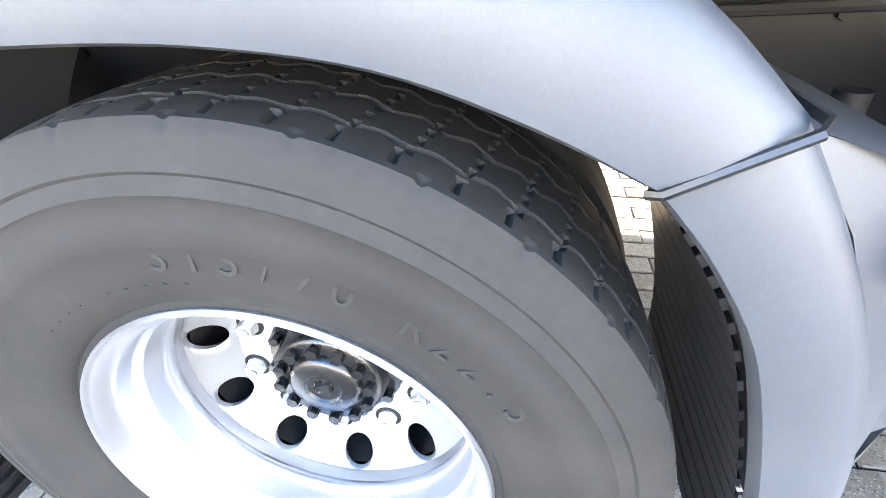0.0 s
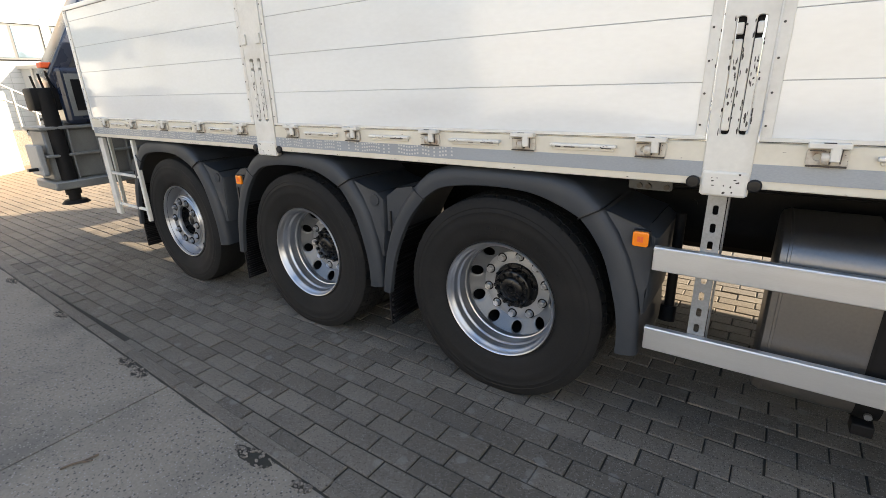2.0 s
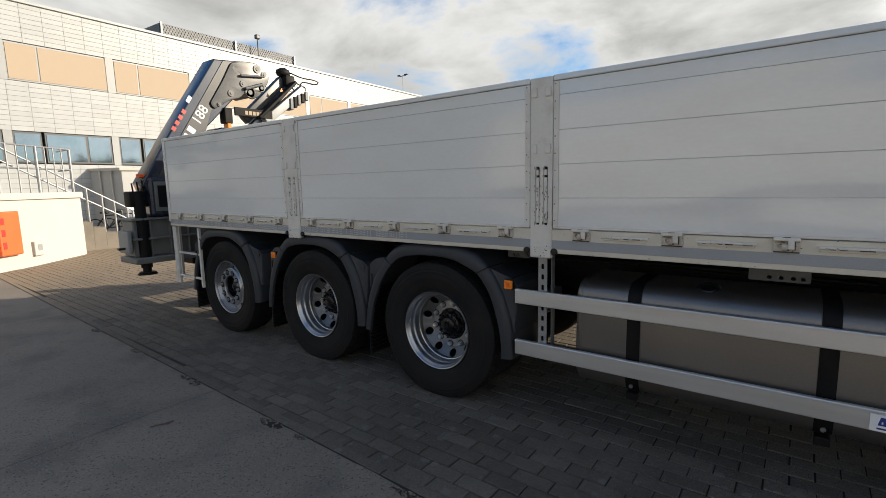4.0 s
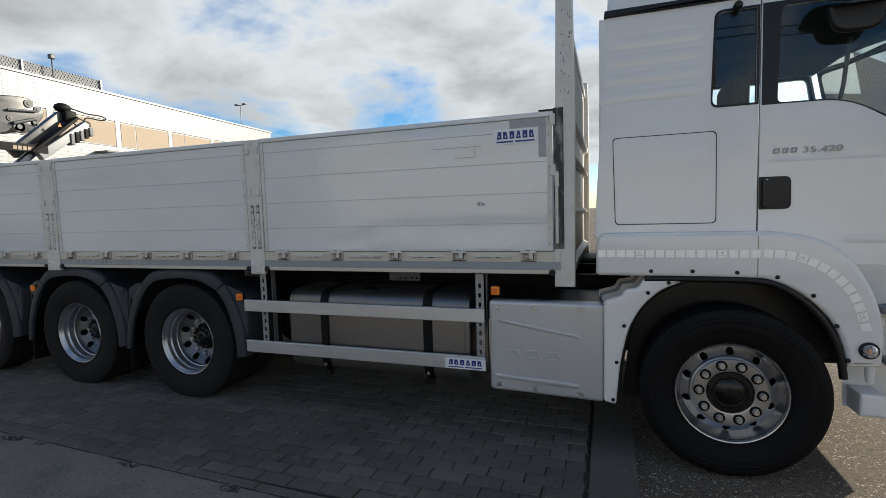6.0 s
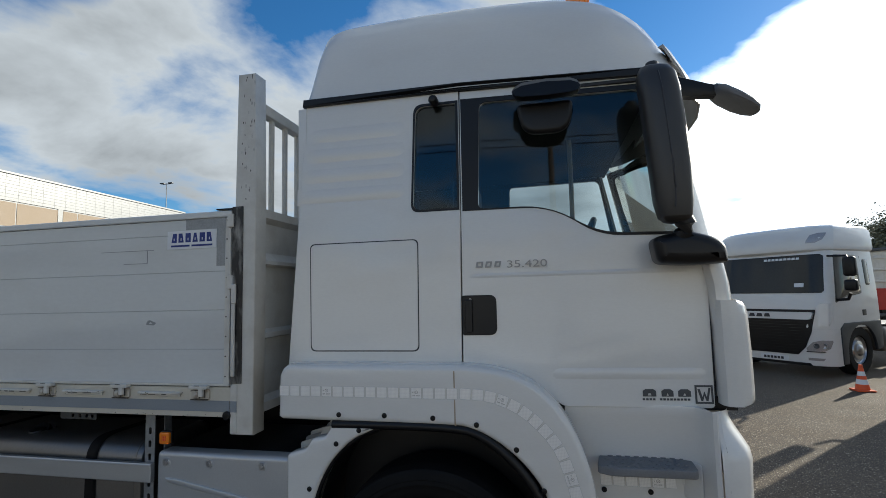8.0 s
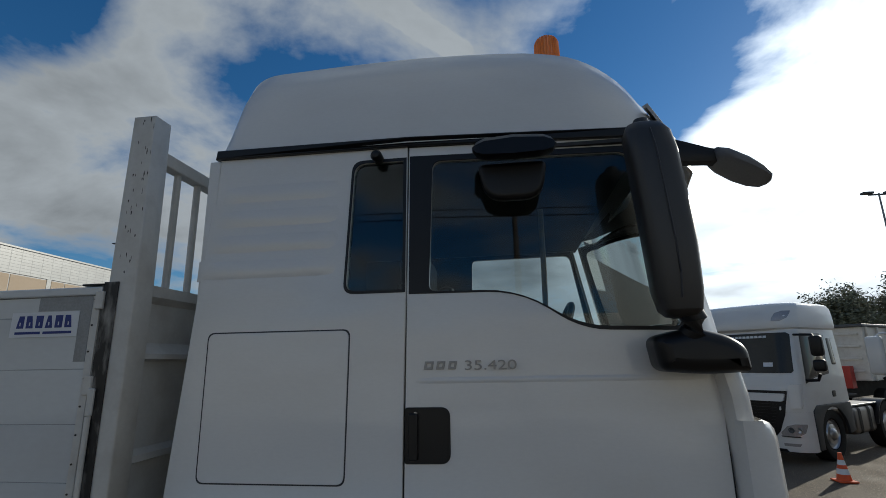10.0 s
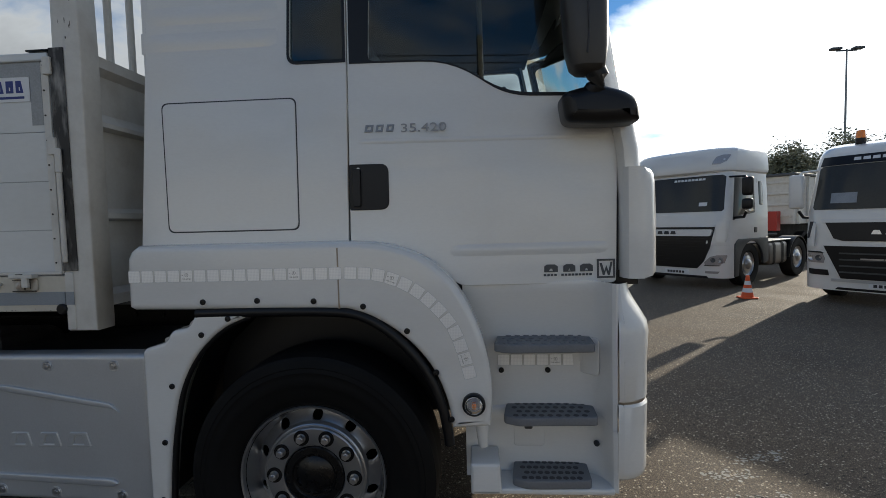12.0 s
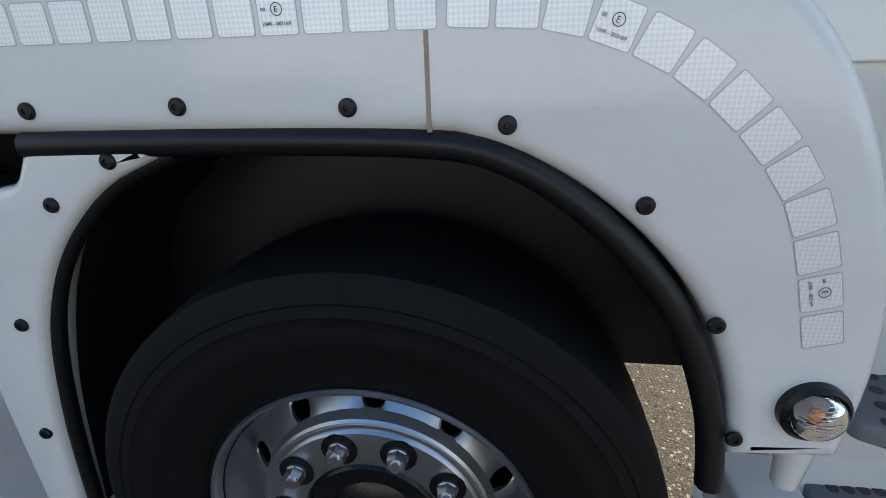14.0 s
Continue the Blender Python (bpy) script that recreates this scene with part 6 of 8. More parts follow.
part("badge_shape", cabplate(rect(5.425, 5.500, 1.270, 1.350), [rect(5.433, 5.492, 1.278, 1.342)], 0.004, 0, -0.003), DGREY, door)
part("badge_shape", cabplate([(5.436, 1.333), (5.446, 1.333), (5.455, 1.298), (5.464, 1.323), (5.473, 1.298), (5.482, 1.338), (5.490, 1.338), (5.478, 1.282), (5.470, 1.282), (5.463, 1.305), (5.456, 1.282), (5.449, 1.282)], [], 0.004, 0, -0.003), DGREY, door)

# pressed ribs and creases in the cab's side
def swage(name, x0, x1, z, h, d, parent):
    bm = bmesh.new()
    secs = []
    for x, f in ((x0, 0.0), (x0 + 0.05, 0.75), (x0 + 0.09, 1.0), (x1 - 0.09, 1.0), (x1 - 0.05, 0.75), (x1, 0.0)):
        secs.append([(x, cy(x, z + u * h) + 0.0012 - d * f * w, z + u * h) for u, w in ((-1, 0.0), (-0.6, 0.55), (-0.25, 0.95), (0, 1.0), (0.25, 0.95), (0.6, 0.55), (1, 0.0))])
    loft(bm, secs)
    part(name, bm, WHITE, parent, "", True)


for k in range(4):
    swage("pressed_rib", 3.50 + 0.02 * k, 4.12, 2.320 + k * 0.112, 0.044, 0.007, cab)
swage("door_crease", 4.42, 5.50, 1.866, 0.014, 0.0035, door)
swage("door_crease", 4.80, 5.49, 1.400, 0.030, 0.006, door)


part("panel_gap", B(5.492, 5.503, 0.170, 0.196, 0.42, 1.20), INK, cab, "dark gap between steps and bumper")

# locks, seams and small fittings
bm = bmesh.new()
spin(bm, [(0.008, 0.0), (0.007, -0.004), (0.0, -0.004)], 14)
part("lock", bm, STEEL, door, "", True, Matrix.Translation((4.437, cy(4.437, 1.735) - 0.008, 1.750)))
bm = bmesh.new()
spin(bm, [(0.022, 0.02), (0.024, -0.03), (0.016, -0.045), (0.0, -0.05)], 16)
part("cable_grommet", bm, BLACK, cab, "black fitting above the window", True, Matrix.Translation((4.275, 0.16, 2.775)))
part("vent_flap", plate(rounded(rect(-0.045, 0.045, -0.08, 0.08), 0.02), [], 0.008, 0.003), WHITE, cab, "white cover flap in the step well", True, pose(5.388, 0.178, 0.94, 0, 0, -42))
part("flap_hinge", plate(rounded(rect(-0.052, -0.035, -0.03, 0.03), 0.006), [], 0.008, 0.002), WHITE, cab, "", True, pose(5.386, 0.176, 0.94, 0, 0, -42))
part("vent_flap", plate(rounded(rect(5.07, 5.20, 0.535, 0.645), 0.015), [], 0.006, 0.002), WHITE, cab, "white cover flap in the lower step", True, Matrix.Translation((0, 0.2022, 0)))
part("latch_hole", plate(rounded(rect(5.115, 5.15, 0.612, 0.634), 0.008), [], 0.004), INK, cab, "", False, Matrix.Translation((0, 0.1995, 0)))
part("latch_hole", plate(circle(0, 0, 0.013, 14), [], 0.006), INK, cab, "", False, pose(5.41, 0.155, 0.57, 0, 0, -48))
bm = bmesh.new()
loft(bm, [[(x0 + dx, y, z) for dx, y in ((0.0, 0.30), (0.05, 0.38), (0.10, 0.60), (0.14, 1.25), (0.10, 1.90), (0.05, 2.12), (0.0, 2.20))] for x0, z in ((5.40, 2.985), (5.425, 3.0), (5.50, 2.86), (5.545, 2.75), (5.55, 2.70))])
bmesh.ops.solidify(bm, geom=bm.faces[:], thickness=0.012)
part("sun_visor", bm, VISOR, cab, "pale smoky sun visor over the windscreen", True)
bm = bmesh.new()
tube(bm, [(4.97, 0.72, 2.15), (4.965, 0.60, 2.35), (4.96, 0.52, 2.62)], 0.013, 8)
part("grab_bar", bm, BLIND, cab, "yellowish grab bar inside the cab", True)
part("cab_mirror", plate(rounded([(4.725, 2.535), (4.94, 2.535), (4.965, 2.685), (4.695, 2.685)], [0.07, 0.07, 0.03, 0.03]), [], 0.05, 0.018, None, 4), BLACK, ramp, "round-cornered black mirror glass side", True, Matrix.Translation((0, 0.085, 0)))

# raised lettering on the nearest tyre's sidewall


def around(body, radius, start, size, spacing, parent, y):
    """Raised characters round a tyre, one mesh each."""
    for k, ch in enumerate(body):
        if ch == " ":
            continue
        cu = bpy.data.curves.new("t", "FONT")
        cu.body, cu.size, cu.extrude, cu.align_x = ch, size, 0.0012, "CENTER"
        ob = bpy.data.objects.new("t", cu)
        me = bpy.data.meshes.new_from_object(ob)
        a = math.radians(start) - k * spacing / radius
        me.transform(Matrix.Translation((radius * math.cos(a), y, radius * math.sin(a))) @ Matrix.Rotation(math.pi / 2 - a, 4, "Y") @ FACING)
        bm = bmesh.new()
        bm.from_mesh(me)
        bpy.data.objects.remove(ob)
        bpy.data.curves.remove(cu)
        bpy.data.meshes.remove(me)
        part("sidewall_letter", bm, RUBBER, parent)


around("315/70 R22.5", 0.372, 91, 0.05, 0.037, wheel_c, 0.0025)
around("- - - -   - - - - -", 0.345, 128, 0.02, 0.013, wheel_c, 0.0105)

# ---- loading crane behind the body ----
crane = thing("loading_crane", "dark blue and grey folded loading crane behind the load bed", "crane")
CX = -4.76


def yz_plate(pts, x0, x1, bev=0.01):
    """A plate in the y-z plane between two x."""
    bm = plate(pts, [], x1 - x0, bev)
    for v in bm.verts:
        a, b, c = v.co
        v.co = (x0 + b, a, c)
    bmesh.ops.reverse_faces(bm, faces=bm.faces)
    bmesh.ops.recalc_face_normals(bm, faces=bm.faces)
    return bm


boom = part("main_boom", yz_plate([(-0.16, 1.66), (-0.12, 1.55), (0.02, 1.56), (0.32, 1.99), (1.18, 2.86), (1.34, 3.24), (1.36, 3.42), (0.92, 3.375), (0.22, 2.29)], CX - 0.16, CX + 0.16, 0.02), NAVY, crane, "dark blue main boom")
part("boom_panel", yz_plate([(0.02, 1.72), (0.22, 1.72), (0.72, 2.37), (0.82, 2.66), (1.14, 2.84), (1.30, 3.24), (1.32, 3.40), (1.05, 3.37)], CX + 0.161, CX + 0.170, 0.003), CGREY, crane, "grey panel along the boom")
SIDE = rounded([(1.16, 3.36), (1.35, 3.41), (1.55, 3.42), (1.68, 3.36), (1.77, 3.26), (1.74, 3.16), (1.58, 2.95), (1.44, 2.88), (1.34, 2.97), (1.26, 2.88), (1.11, 2.84), (0.86, 2.68), (0.80, 2.75), (1.02, 3.10)], 0.05, 4)
part("side_plate", yz_plate(SIDE, CX + 0.172, CX + 0.192, 0.004), CGREY, crane, "grey side plate with pins", True)
part("plate_edge", yz_plate([((a - 1.3) * 1.03 + 1.3, (b - 3.1) * 1.03 + 3.1) for a, b in SIDE], CX + 0.1705, CX + 0.174, 0.0), FRAMEBLK, crane, "dark edge behind the side plate")
TH = math.radians(57)
ALONG = Matrix(((0, 0, 1, 0), (math.cos(TH), -math.sin(TH), 0, 0), (math.sin(TH), math.cos(TH), 0, 0), (0, 0, 0, 1)))
text("model_number", "188", 0.19, Matrix.Translation((CX + 0.1715, 0.630, 2.43)) @ ALONG, PAPER, crane, 0.001)
for k in range(4):
    y, z = 0.345 + k * 0.066, 2.00 + k * 0.102
    part("letter_bar", yz_plate([(y, z), (y + 0.04, z + 0.062), (y - 0.05, z + 0.122), (y - 0.09, z + 0.06)], CX + 0.1705, CX + 0.1722, 0), PAPER, crane)
for k in range(4):
    y, z = 0.30 + k * 0.05, 2.33 + k * 0.078
    part("letter_bar", yz_plate([(y, z), (y + 0.03, z + 0.048), (y - 0.015, z + 0.08), (y - 0.045, z + 0.03)], CX + 0.1605, CX + 0.1622, 0), RED, crane)
part("maker_shape", yz_plate([(0.52, 2.72), (0.57, 2.80), (0.53, 2.83), (0.48, 2.75)], CX + 0.1605, CX + 0.1622, 0), PAPER, crane, "small white and blue emblem shape")
for y, z, r in ((1.57, 3.34, 0.060), (1.42, 2.98, 0.075), (1.62, 3.07, 0.055), (1.32, 3.09, 0.045), (1.12, 2.93, 0.045), (1.68, 3.28, 0.045), (0.93, 2.75, 0.028)):
    part("pin", rods([((CX - 0.2, y, z), (CX + 0.206, y, z))], r, 24), CGREY, crane, "round grey pivot pin")
    part("pin_head", rods([((CX + 0.2, y, z), (CX + 0.214, y, z))], r * 0.45, 12), DGREY, crane)
for (ya, za), (yb, zb), r in (((1.28, 3.20), (1.66, 3.24), 0.018), ((1.34, 3.02), (1.62, 3.12), 0.024)):
    part("link_rod", rods([((CX + 0.222, ya, za), (CX + 0.222, yb, zb))], r), DGREY, crane, "short dark link rod")
part("link_plate", yz_plate(rounded([(1.34, 2.93), (1.46, 2.90), (1.56, 3.02), (1.66, 3.02), (1.66, 3.12), (1.56, 3.13), (1.40, 3.06)], 0.03), CX + 0.194, CX + 0.206, 0.004), CGREY, crane, "curved link plate", True)
part("emblem_cut", yz_plate([(1.17, 3.29), (1.22, 3.22), (1.26, 3.27), (1.31, 3.21), (1.33, 3.25), (1.27, 3.33), (1.23, 3.29), (1.19, 3.33)], CX + 0.1925, CX + 0.1935, 0), INK, crane, "dark emblem shape")
for y0, z0, y1, z1, w, x, m, lab in ((1.40, 2.60, 2.12, 3.28, 0.075, -0.05, CGREY, "grey folded jib"), (1.66, 2.58, 2.40, 3.16, 0.065, 0.10, MGREY, "grey folded jib tube"), (1.30, 2.30, 2.20, 3.20, 0.05, 0.0, NAVY, "dark blue folded jib"), (1.52, 2.62, 2.22, 3.24, 0.022, 0.16, FRAMEBLK, "black hydraulic line")):
    d = Vector((0, y1 - y0, z1 - z0)).normalized()
    n = Vector((0, -d.z, d.y)) * w
    part("jib", yz_plate([(y0 - n.y, z0 - n.z), (y1 - n.y, z1 - n.z), (y1 + n.y, z1 + n.z), (y0 + n.y, z0 + n.z)], CX + x, CX + x + 0.12, 0.01), m, crane, lab, True)
for k in range(5):
    part("jib_bracket", B(CX + 0.10, CX + 0.24, 2.10 + k * 0.075, 2.16 + k * 0.075, 2.80 + k * 0.045, 2.98 + k * 0.035, 0.01), FRAMEBLK if k % 2 else DGREY, crane, "dark bracket on the jib")
part("warning_label", yz_plate([(1.93, 3.06), (1.99, 3.06), (1.96, 3.12)], CX + 0.221, CX + 0.2225, 0), ORANGE, crane, "small yellow triangle label")
bm = bmesh.new()
bmesh.ops.create_icosphere(bm, subdivisions=2, radius=0.10, matrix=Matrix.Translation((CX + 0.05, 2.13, 3.40)) @ Matrix.Diagonal((1, 1.25, 0.8, 1)))
box(bm, CX - 0.06, CX + 0.16, 2.10, 2.28, 3.18, 3.36, 0.03)
part("jib_head", bm, FRAMEBLK, crane, "black head of the jib", True)
for k, pts in enumerate(([(2.22, 3.40), (2.45, 3.36), (2.68, 3.36), (2.78, 3.33), (2.68, 3.29), (2.45, 3.29), (2.38, 3.18)], [(2.20, 3.32), (2.35, 3.25), (2.50, 3.20), (2.44, 3.08)], [(2.15, 3.25), (2.30, 3.12), (2.42, 3.10), (2.40, 2.98)])):
    bm = bmesh.new()
    tube(bm, [(CX + 0.12, p.x, p.y) for p in smooth_line(pts, 5)], 0.011, 8)
    part("hose", bm, BLACK, crane, "black hydraulic hose", True)
part("number_board", B(CX + 0.20, CX + 0.23, 1.14, 1.76, 2.62, 2.74, 0.006), FRAMEBLK, crane, "dark board with yellowish printed bars")
for k in range(5):
    part("letter_bar", B(CX + 0.2305, CX + 0.2325, 1.30 + k * 0.062, 1.345 + k * 0.062, 2.645, 2.70), BLIND, crane)
part("valve_block", B(CX + 0.10, CX + 0.22, 1.02, 1.08, 2.36, 2.50, 0.012), ORANGE, crane, "small orange valve block")
part("valve_block", B(CX + 0.05, CX + 0.20, 1.0, 1.12, 2.50, 2.72, 0.012), FRAMEBLK, crane, "black valve block")
bm = bmesh.new()
box(bm, CX - 0.22, CX + 0.22, 0.98, 1.50, 1.0, 2.5, 0.04)
part("column", bm, NAVY, crane, "dark blue crane column", True)
bm = bmesh.new()
box(bm, CX - 0.20, CX + 0.14, -0.24, 2.70, 0.78, 1.25, 0.015, 1)
box(bm, CX - 0.24, CX + 0.20, -0.27, 2.74, 1.25, 1.28, 0.006, 1)
box(bm, CX - 0.24, CX + 0.20, -0.27, 2.74, 1.00, 1.025, 0.006, 1)
box(bm, CX - 0.26, CX + 0.26, -0.28, 2.75, 0.70, 0.78, 0.012, 1)
part("base_frame", bm, CRANEG, crane, "grey steel crane base with flanges", True)
for k in range(3):
    part("frame_rib", B(CX + 0.14, CX + 0.195, -0.06 + k * 0.24, -0.045 + k * 0.24, 0.78, 1.25, 0.004), CRANEG, crane, "grey rib on the base frame")
part("beam_end", B(CX - 0.12, CX + 0.18, -0.325, -0.275, 0.84, 1.12, 0.012), MGREY, crane, "pale grey end plate of the outrigger beam")
part("lamp_arm", B(CX + 0.02, CX + 0.08, -0.40, -0.30, 0.885, 0.915, 0.006), BLACK, crane, "black lamp bracket on the beam end")
part("valve_cover", B(CX - 0.16, CX + 0.2, -0.03, 0.42, 1.285, 1.80, 0.04), NAVY, crane, "black valve cover")
part("cover_pane", B(CX + 0.2, CX + 0.206, 0.03, 0.26, 1.36, 1.74, 0.002, 1), CRANEG, crane, "grey pane in the valve cover")
part("cover_slot", B(CX + 0.206, CX + 0.210, 0.07, 0.22, 1.41, 1.69, 0.001, 1), FRAMEBLK, crane, "dark slot in the pane")
for y in (-0.13, 2.63):
    bm = bmesh.new()
    rod(bm, (CX + 0.16, y, 0.64), (CX + 0.12, y, 1.60), 0.066, seg=18)
    rod(bm, (CX + 0.16, y, 0.58), (CX + 0.16, y, 0.64), 0.05, seg=18)
    box(bm, CX - 0.05, CX + 0.15, y - 0.11, y + 0.11, 1.42, 1.62, 0.02)
    leg = part("stabiliser_leg", bm, FRAMEBLK, crane, "black stabiliser leg, raised", True)
    bm = bmesh.new()
    rod(bm, (CX + 0.16, y, 0.555), (CX + 0.16, y, 0.585), 0.12, 0.09, seg=20)
    part("foot_plate", bm, FRAMEBLK, leg, "", True)
for k, (y, z) in enumerate(((-0.12, 1.68), (-0.06, 1.70), (-0.18, 1.66))):
    part("lever", rods([((CX + 0.12, y, z - 0.1), (CX + 0.16, y - 0.03, z + 0.06))], 0.010, 8), BLACK, crane)
part("work_lamp", B(CX + 0.02, CX + 0.12, -0.10, 0.02, 1.79, 1.84, 0.01), CONEO, crane, "small orange lamp")
part("tow_bar", B(-5.26, -4.91, 0.6, 1.9, 0.55, 0.68, 0.02), FRAMEBLK, crane, "dark rear underrun bar")
part("tail_lamp", B(-5.09, -5.01, 0.06, 0.30, 0.82, 0.96, 0.02), DGREY, crane, "dark rear lamp holder")

# the folded boom and jib ride a little outboard and high on the column
for o in crane.children:
    if o.name.split(".")[0] in ("main_boom", "boom_panel", "side_plate", "plate_edge", "model_number", "letter_bar", "maker_shape", "pin", "pin_head", "link_rod", "link_plate", "emblem_cut", "jib", "jib_bracket", "warning_label", "jib_head", "hose", "number_board", "valve_block"):
        o.matrix_basis = Matrix.Translation((0, 0.075, 0.065)) @ o.matrix_basis

# ---- office building ----
BX, BH = -19.4, 8.02
bld = thing("office_building", "white tiled two-storey office building with beige blinds", "building", Matrix.Translation((BX, 8, 0)) @ Matrix.Rotation(radians(3.0), 4, "Z") @ Matrix.Translation((-BX, -8, 0)))
part("wall", join(B(BX - 14, BX - 0.05, -34, 27.0, 0, 2.62), B(BX - 14, BX - 0.05, -34, 27.0, 3.72, 5.36), B(BX - 14, BX - 0.05, -34, 27.0, 6.64, BH - 0.1), B(BX - 14, BX - 0.6, -34, 27, 2.62, 3.72), B(BX - 14, BX - 0.4, -34, 27, 5.36, 6.64)), TILEJ, bld, "wall behind the facade panels")
part("parapet", B(BX - 14.1, BX + 0.02, -34.1, 27.1, BH - 0.1, BH, 0.01), TILE, bld, "white roof edge")
# facade panels, joined: too many to tell apart one by one
verts, faces = [], []


def quad(y0, y1, z0, z1, x):
    k = len(verts)
    verts.extend([(x, y0, z0), (x, y1, z0), (x, y1, z1), (x, y0, z1)])
    faces.append((k, k + 1, k + 2, k + 3))


for z0, z1 in ((0.1, 2.62), (3.72, 5.36), (6.64, BH - 0.1)):
    n = round((z1 - z0) / 0.165)
    h = (z1 - z0) / n
    for i in range(n):
        y = -6.0
        while y < 27:
            quad(y + 0.005, min(y + 0.595, 27), z0 + i * h + 0.0055, z0 + (i + 1) * h - 0.0055, BX - 0.04)
            y += 0.6
me = bpy.data.meshes.new("facade_cladding")
me.from_pydata(verts, [], faces)
me.materials.append(TILE)
fp = new("facade_cladding", me)
fp.parent, fp["label"], fp["kind"] = bld, "small white rectangular facade panels", "stuff"
for k in range(-3, 7):
    y = 5.05 + 3.2 * k
    if y > 24:
        break
    for a, c in ((y + 0.06, y + 0.86), (y + 0.92, y + 3.0)):
        w = part("window", B(BX - 0.10, BX - 0.06, a - 0.03, c + 0.03, 5.38, 6.62), MGREY, bld, "window with a lowered beige blind")
        part("blind", B(BX - 0.055, BX - 0.045, a, c, 5.43, 6.57), BLIND, w, "beige outside blind")
    part("mullion", B(BX - 0.09, BX - 0.03, y - 0.24, y + 0.02, 5.36, 6.64), MGREY, bld, "grey pillar between windows")
    for a, c in ((y - 2.35, y - 1.15), (y - 1.10, y - 0.35), (y - 0.02, y + 0.70)):
        w = part("window", B(BX - 0.16, BX - 0.06, a - 0.03, c + 0.03, 2.66, 3.70), DGREY, bld, "dark reflecting office window")
        part("pane", B(BX - 0.055, BX - 0.048, a + 0.02, c - 0.02, 2.72, 3.64), OFFICEGLASS, w, "sky-reflecting glass pane")
    part("mullion", B(BX - 0.10, BX - 0.035, y - 0.30, y - 0.06, 2.62, 3.72), MGREY, bld, "grey pillar between windows")
screen = part("roof_screen", B(BX - 6, BX - 1.0, 7.45, 14.6, BH, BH + 0.72), DGREY, bld, "dark grey louvred screen on the roof")
vs, fs = [], []
for i in range(7):
    for k in range(54):
        y, z = 7.50 + k * 0.130 + (0.061 if i % 2 else 0), BH + 0.03 + i * 0.102
        n = len(vs)
        vs += [(BX - 0.99, y, z), (BX - 0.99, y + 0.075, z), (BX - 0.96, y + 0.075, z + 0.10), (BX - 0.96, y, z + 0.10)]
        fs.append((n, n + 1, n + 2, n + 3))
me = bpy.data.meshes.new("screen_slat")
me.from_pydata(vs, [], fs)
me.materials.append(GALV)
o = new("screen_slat", me)
o.parent, o["label"], o["kind"] = screen, "rows of small staggered metal slats", "stuff"
for y in (7.5, 11.0, 14.55):
    part("screen_post", B(BX - 0.96, BX - 0.90, y - 0.04, y + 0.04, BH, BH + 0.77), MGREY, screen)
mast = part("roof_mast", rods([((BX - 0.7, 12.1, BH), (BX - 0.7, 12.1, BH + 1.25))], 0.03), DGREY, bld, "thin mast with a small head")
part("mast_head", B(BX - 0.80, BX - 0.6, 11.98, 12.22, BH + 1.05, BH + 1.27, 0.05), DGREY, mast)
part("awning", B(BX, BX + 0.8, 13.2, 14.6, 4.95, 5.02), DGREY, bld, "small dark canopy")

# low annex, platform wall and stairs before the building
annex = thing("annex", "low light grey annex with a barred window", "building")


def prism(pts, z0, z1):
    bm = bmesh.new()
    lo, hi = [bm.verts.new((x, y, z0)) for x, y in pts], [bm.verts.new((x, y, z1)) for x, y in pts]
    bm.faces.new(hi)
    bm.faces.new(lo[::-1])
    for i in range(len(pts)):
        j = (i + 1) % len(pts)
        bm.faces.new((lo[i], lo[j], hi[j], hi[i]))
    bmesh.ops.recalc_face_normals(bm, faces=bm.faces)
    return bm


part("wall", prism([(-18.0, 4.5), (-18.0, 7.6), (-19.2, 7.6), (-19.26, 3.90)], 0, 2.38), ANNEXP, annex, "pale sheet metal wall")
part("roof", prism([(-17.93, 4.42), (-17.93, 7.66), (-19.16, 7.66), (-19.24, 3.82)], 2.38, 2.48), CONC, annex, "pale flat roof edge")
for f in (0.30, 0.66):
    x, y = -18.0 - 1.26 * f, 4.5 - 0.60 * f
    part("downpipe", rods([((x + 0.03, y - 0.05, 0), (x + 0.03, y - 0.05, 2.38))], 0.03), CONC, annex, "pale sheet seam")
w = part("window", B(-18.0, -17.94, 5.02, 5.80, 1.13, 2.22, 0.01), CONC, annex, "window behind vertical bars")
part("pane", B(-17.94, -17.93, 5.10, 5.72, 1.20, 2.15), BLIND, w, "beige blind behind the bars")
for k in range(6):
    part("window_bar", B(-17.91, -17.88, 5.12 + k * 0.11, 5.15 + k * 0.11, 1.16, 2.20), PAPER, w)
board = thing("notice_board", "white board standing against the annex wall", "board", pose(-17.9, 4.62, 0))
part("panel", B(-0.04, 0.0, -0.14, 0.17, 0.12, 1.22, 0.01), PAPER, board)
part("foot", B(-0.06, 0.06, -0.12, 0.15, 0.0, 0.12, 0.01), MGREY, board)
FOOT = [(-12.72, 1.60), (-11.40, 0.20), (-9.80, -2.10), (-17.5, -9.0), (-19.4, -4.0), (-19.4, 1.60)]
platform = tagged(link("platform_wall", prism(FOOT, 0, 1.49), CONC), "white rendered platform wall beside outside stairs", "wall", kind="structure")
part("coping", prism([(-12.67, 1.65), (-11.36, 0.23), (-9.76, -2.08), (-17.5, -8.8), (-19.3, -4.0), (-19.3, 1.65)], 1.491, 1.63), CONC, platform, "pale coping along the top of the wall")
box_ob = thing("wall_box", "small pale electrical box on the platform wall", "electrical box", pose(-11.52, 0.335, 0.40, 0, 0, 133))
part("body", B(-0.15, 0.15, -0.07, 0.02, -0.16, 0.16, 0.015), CONC, box_ob)
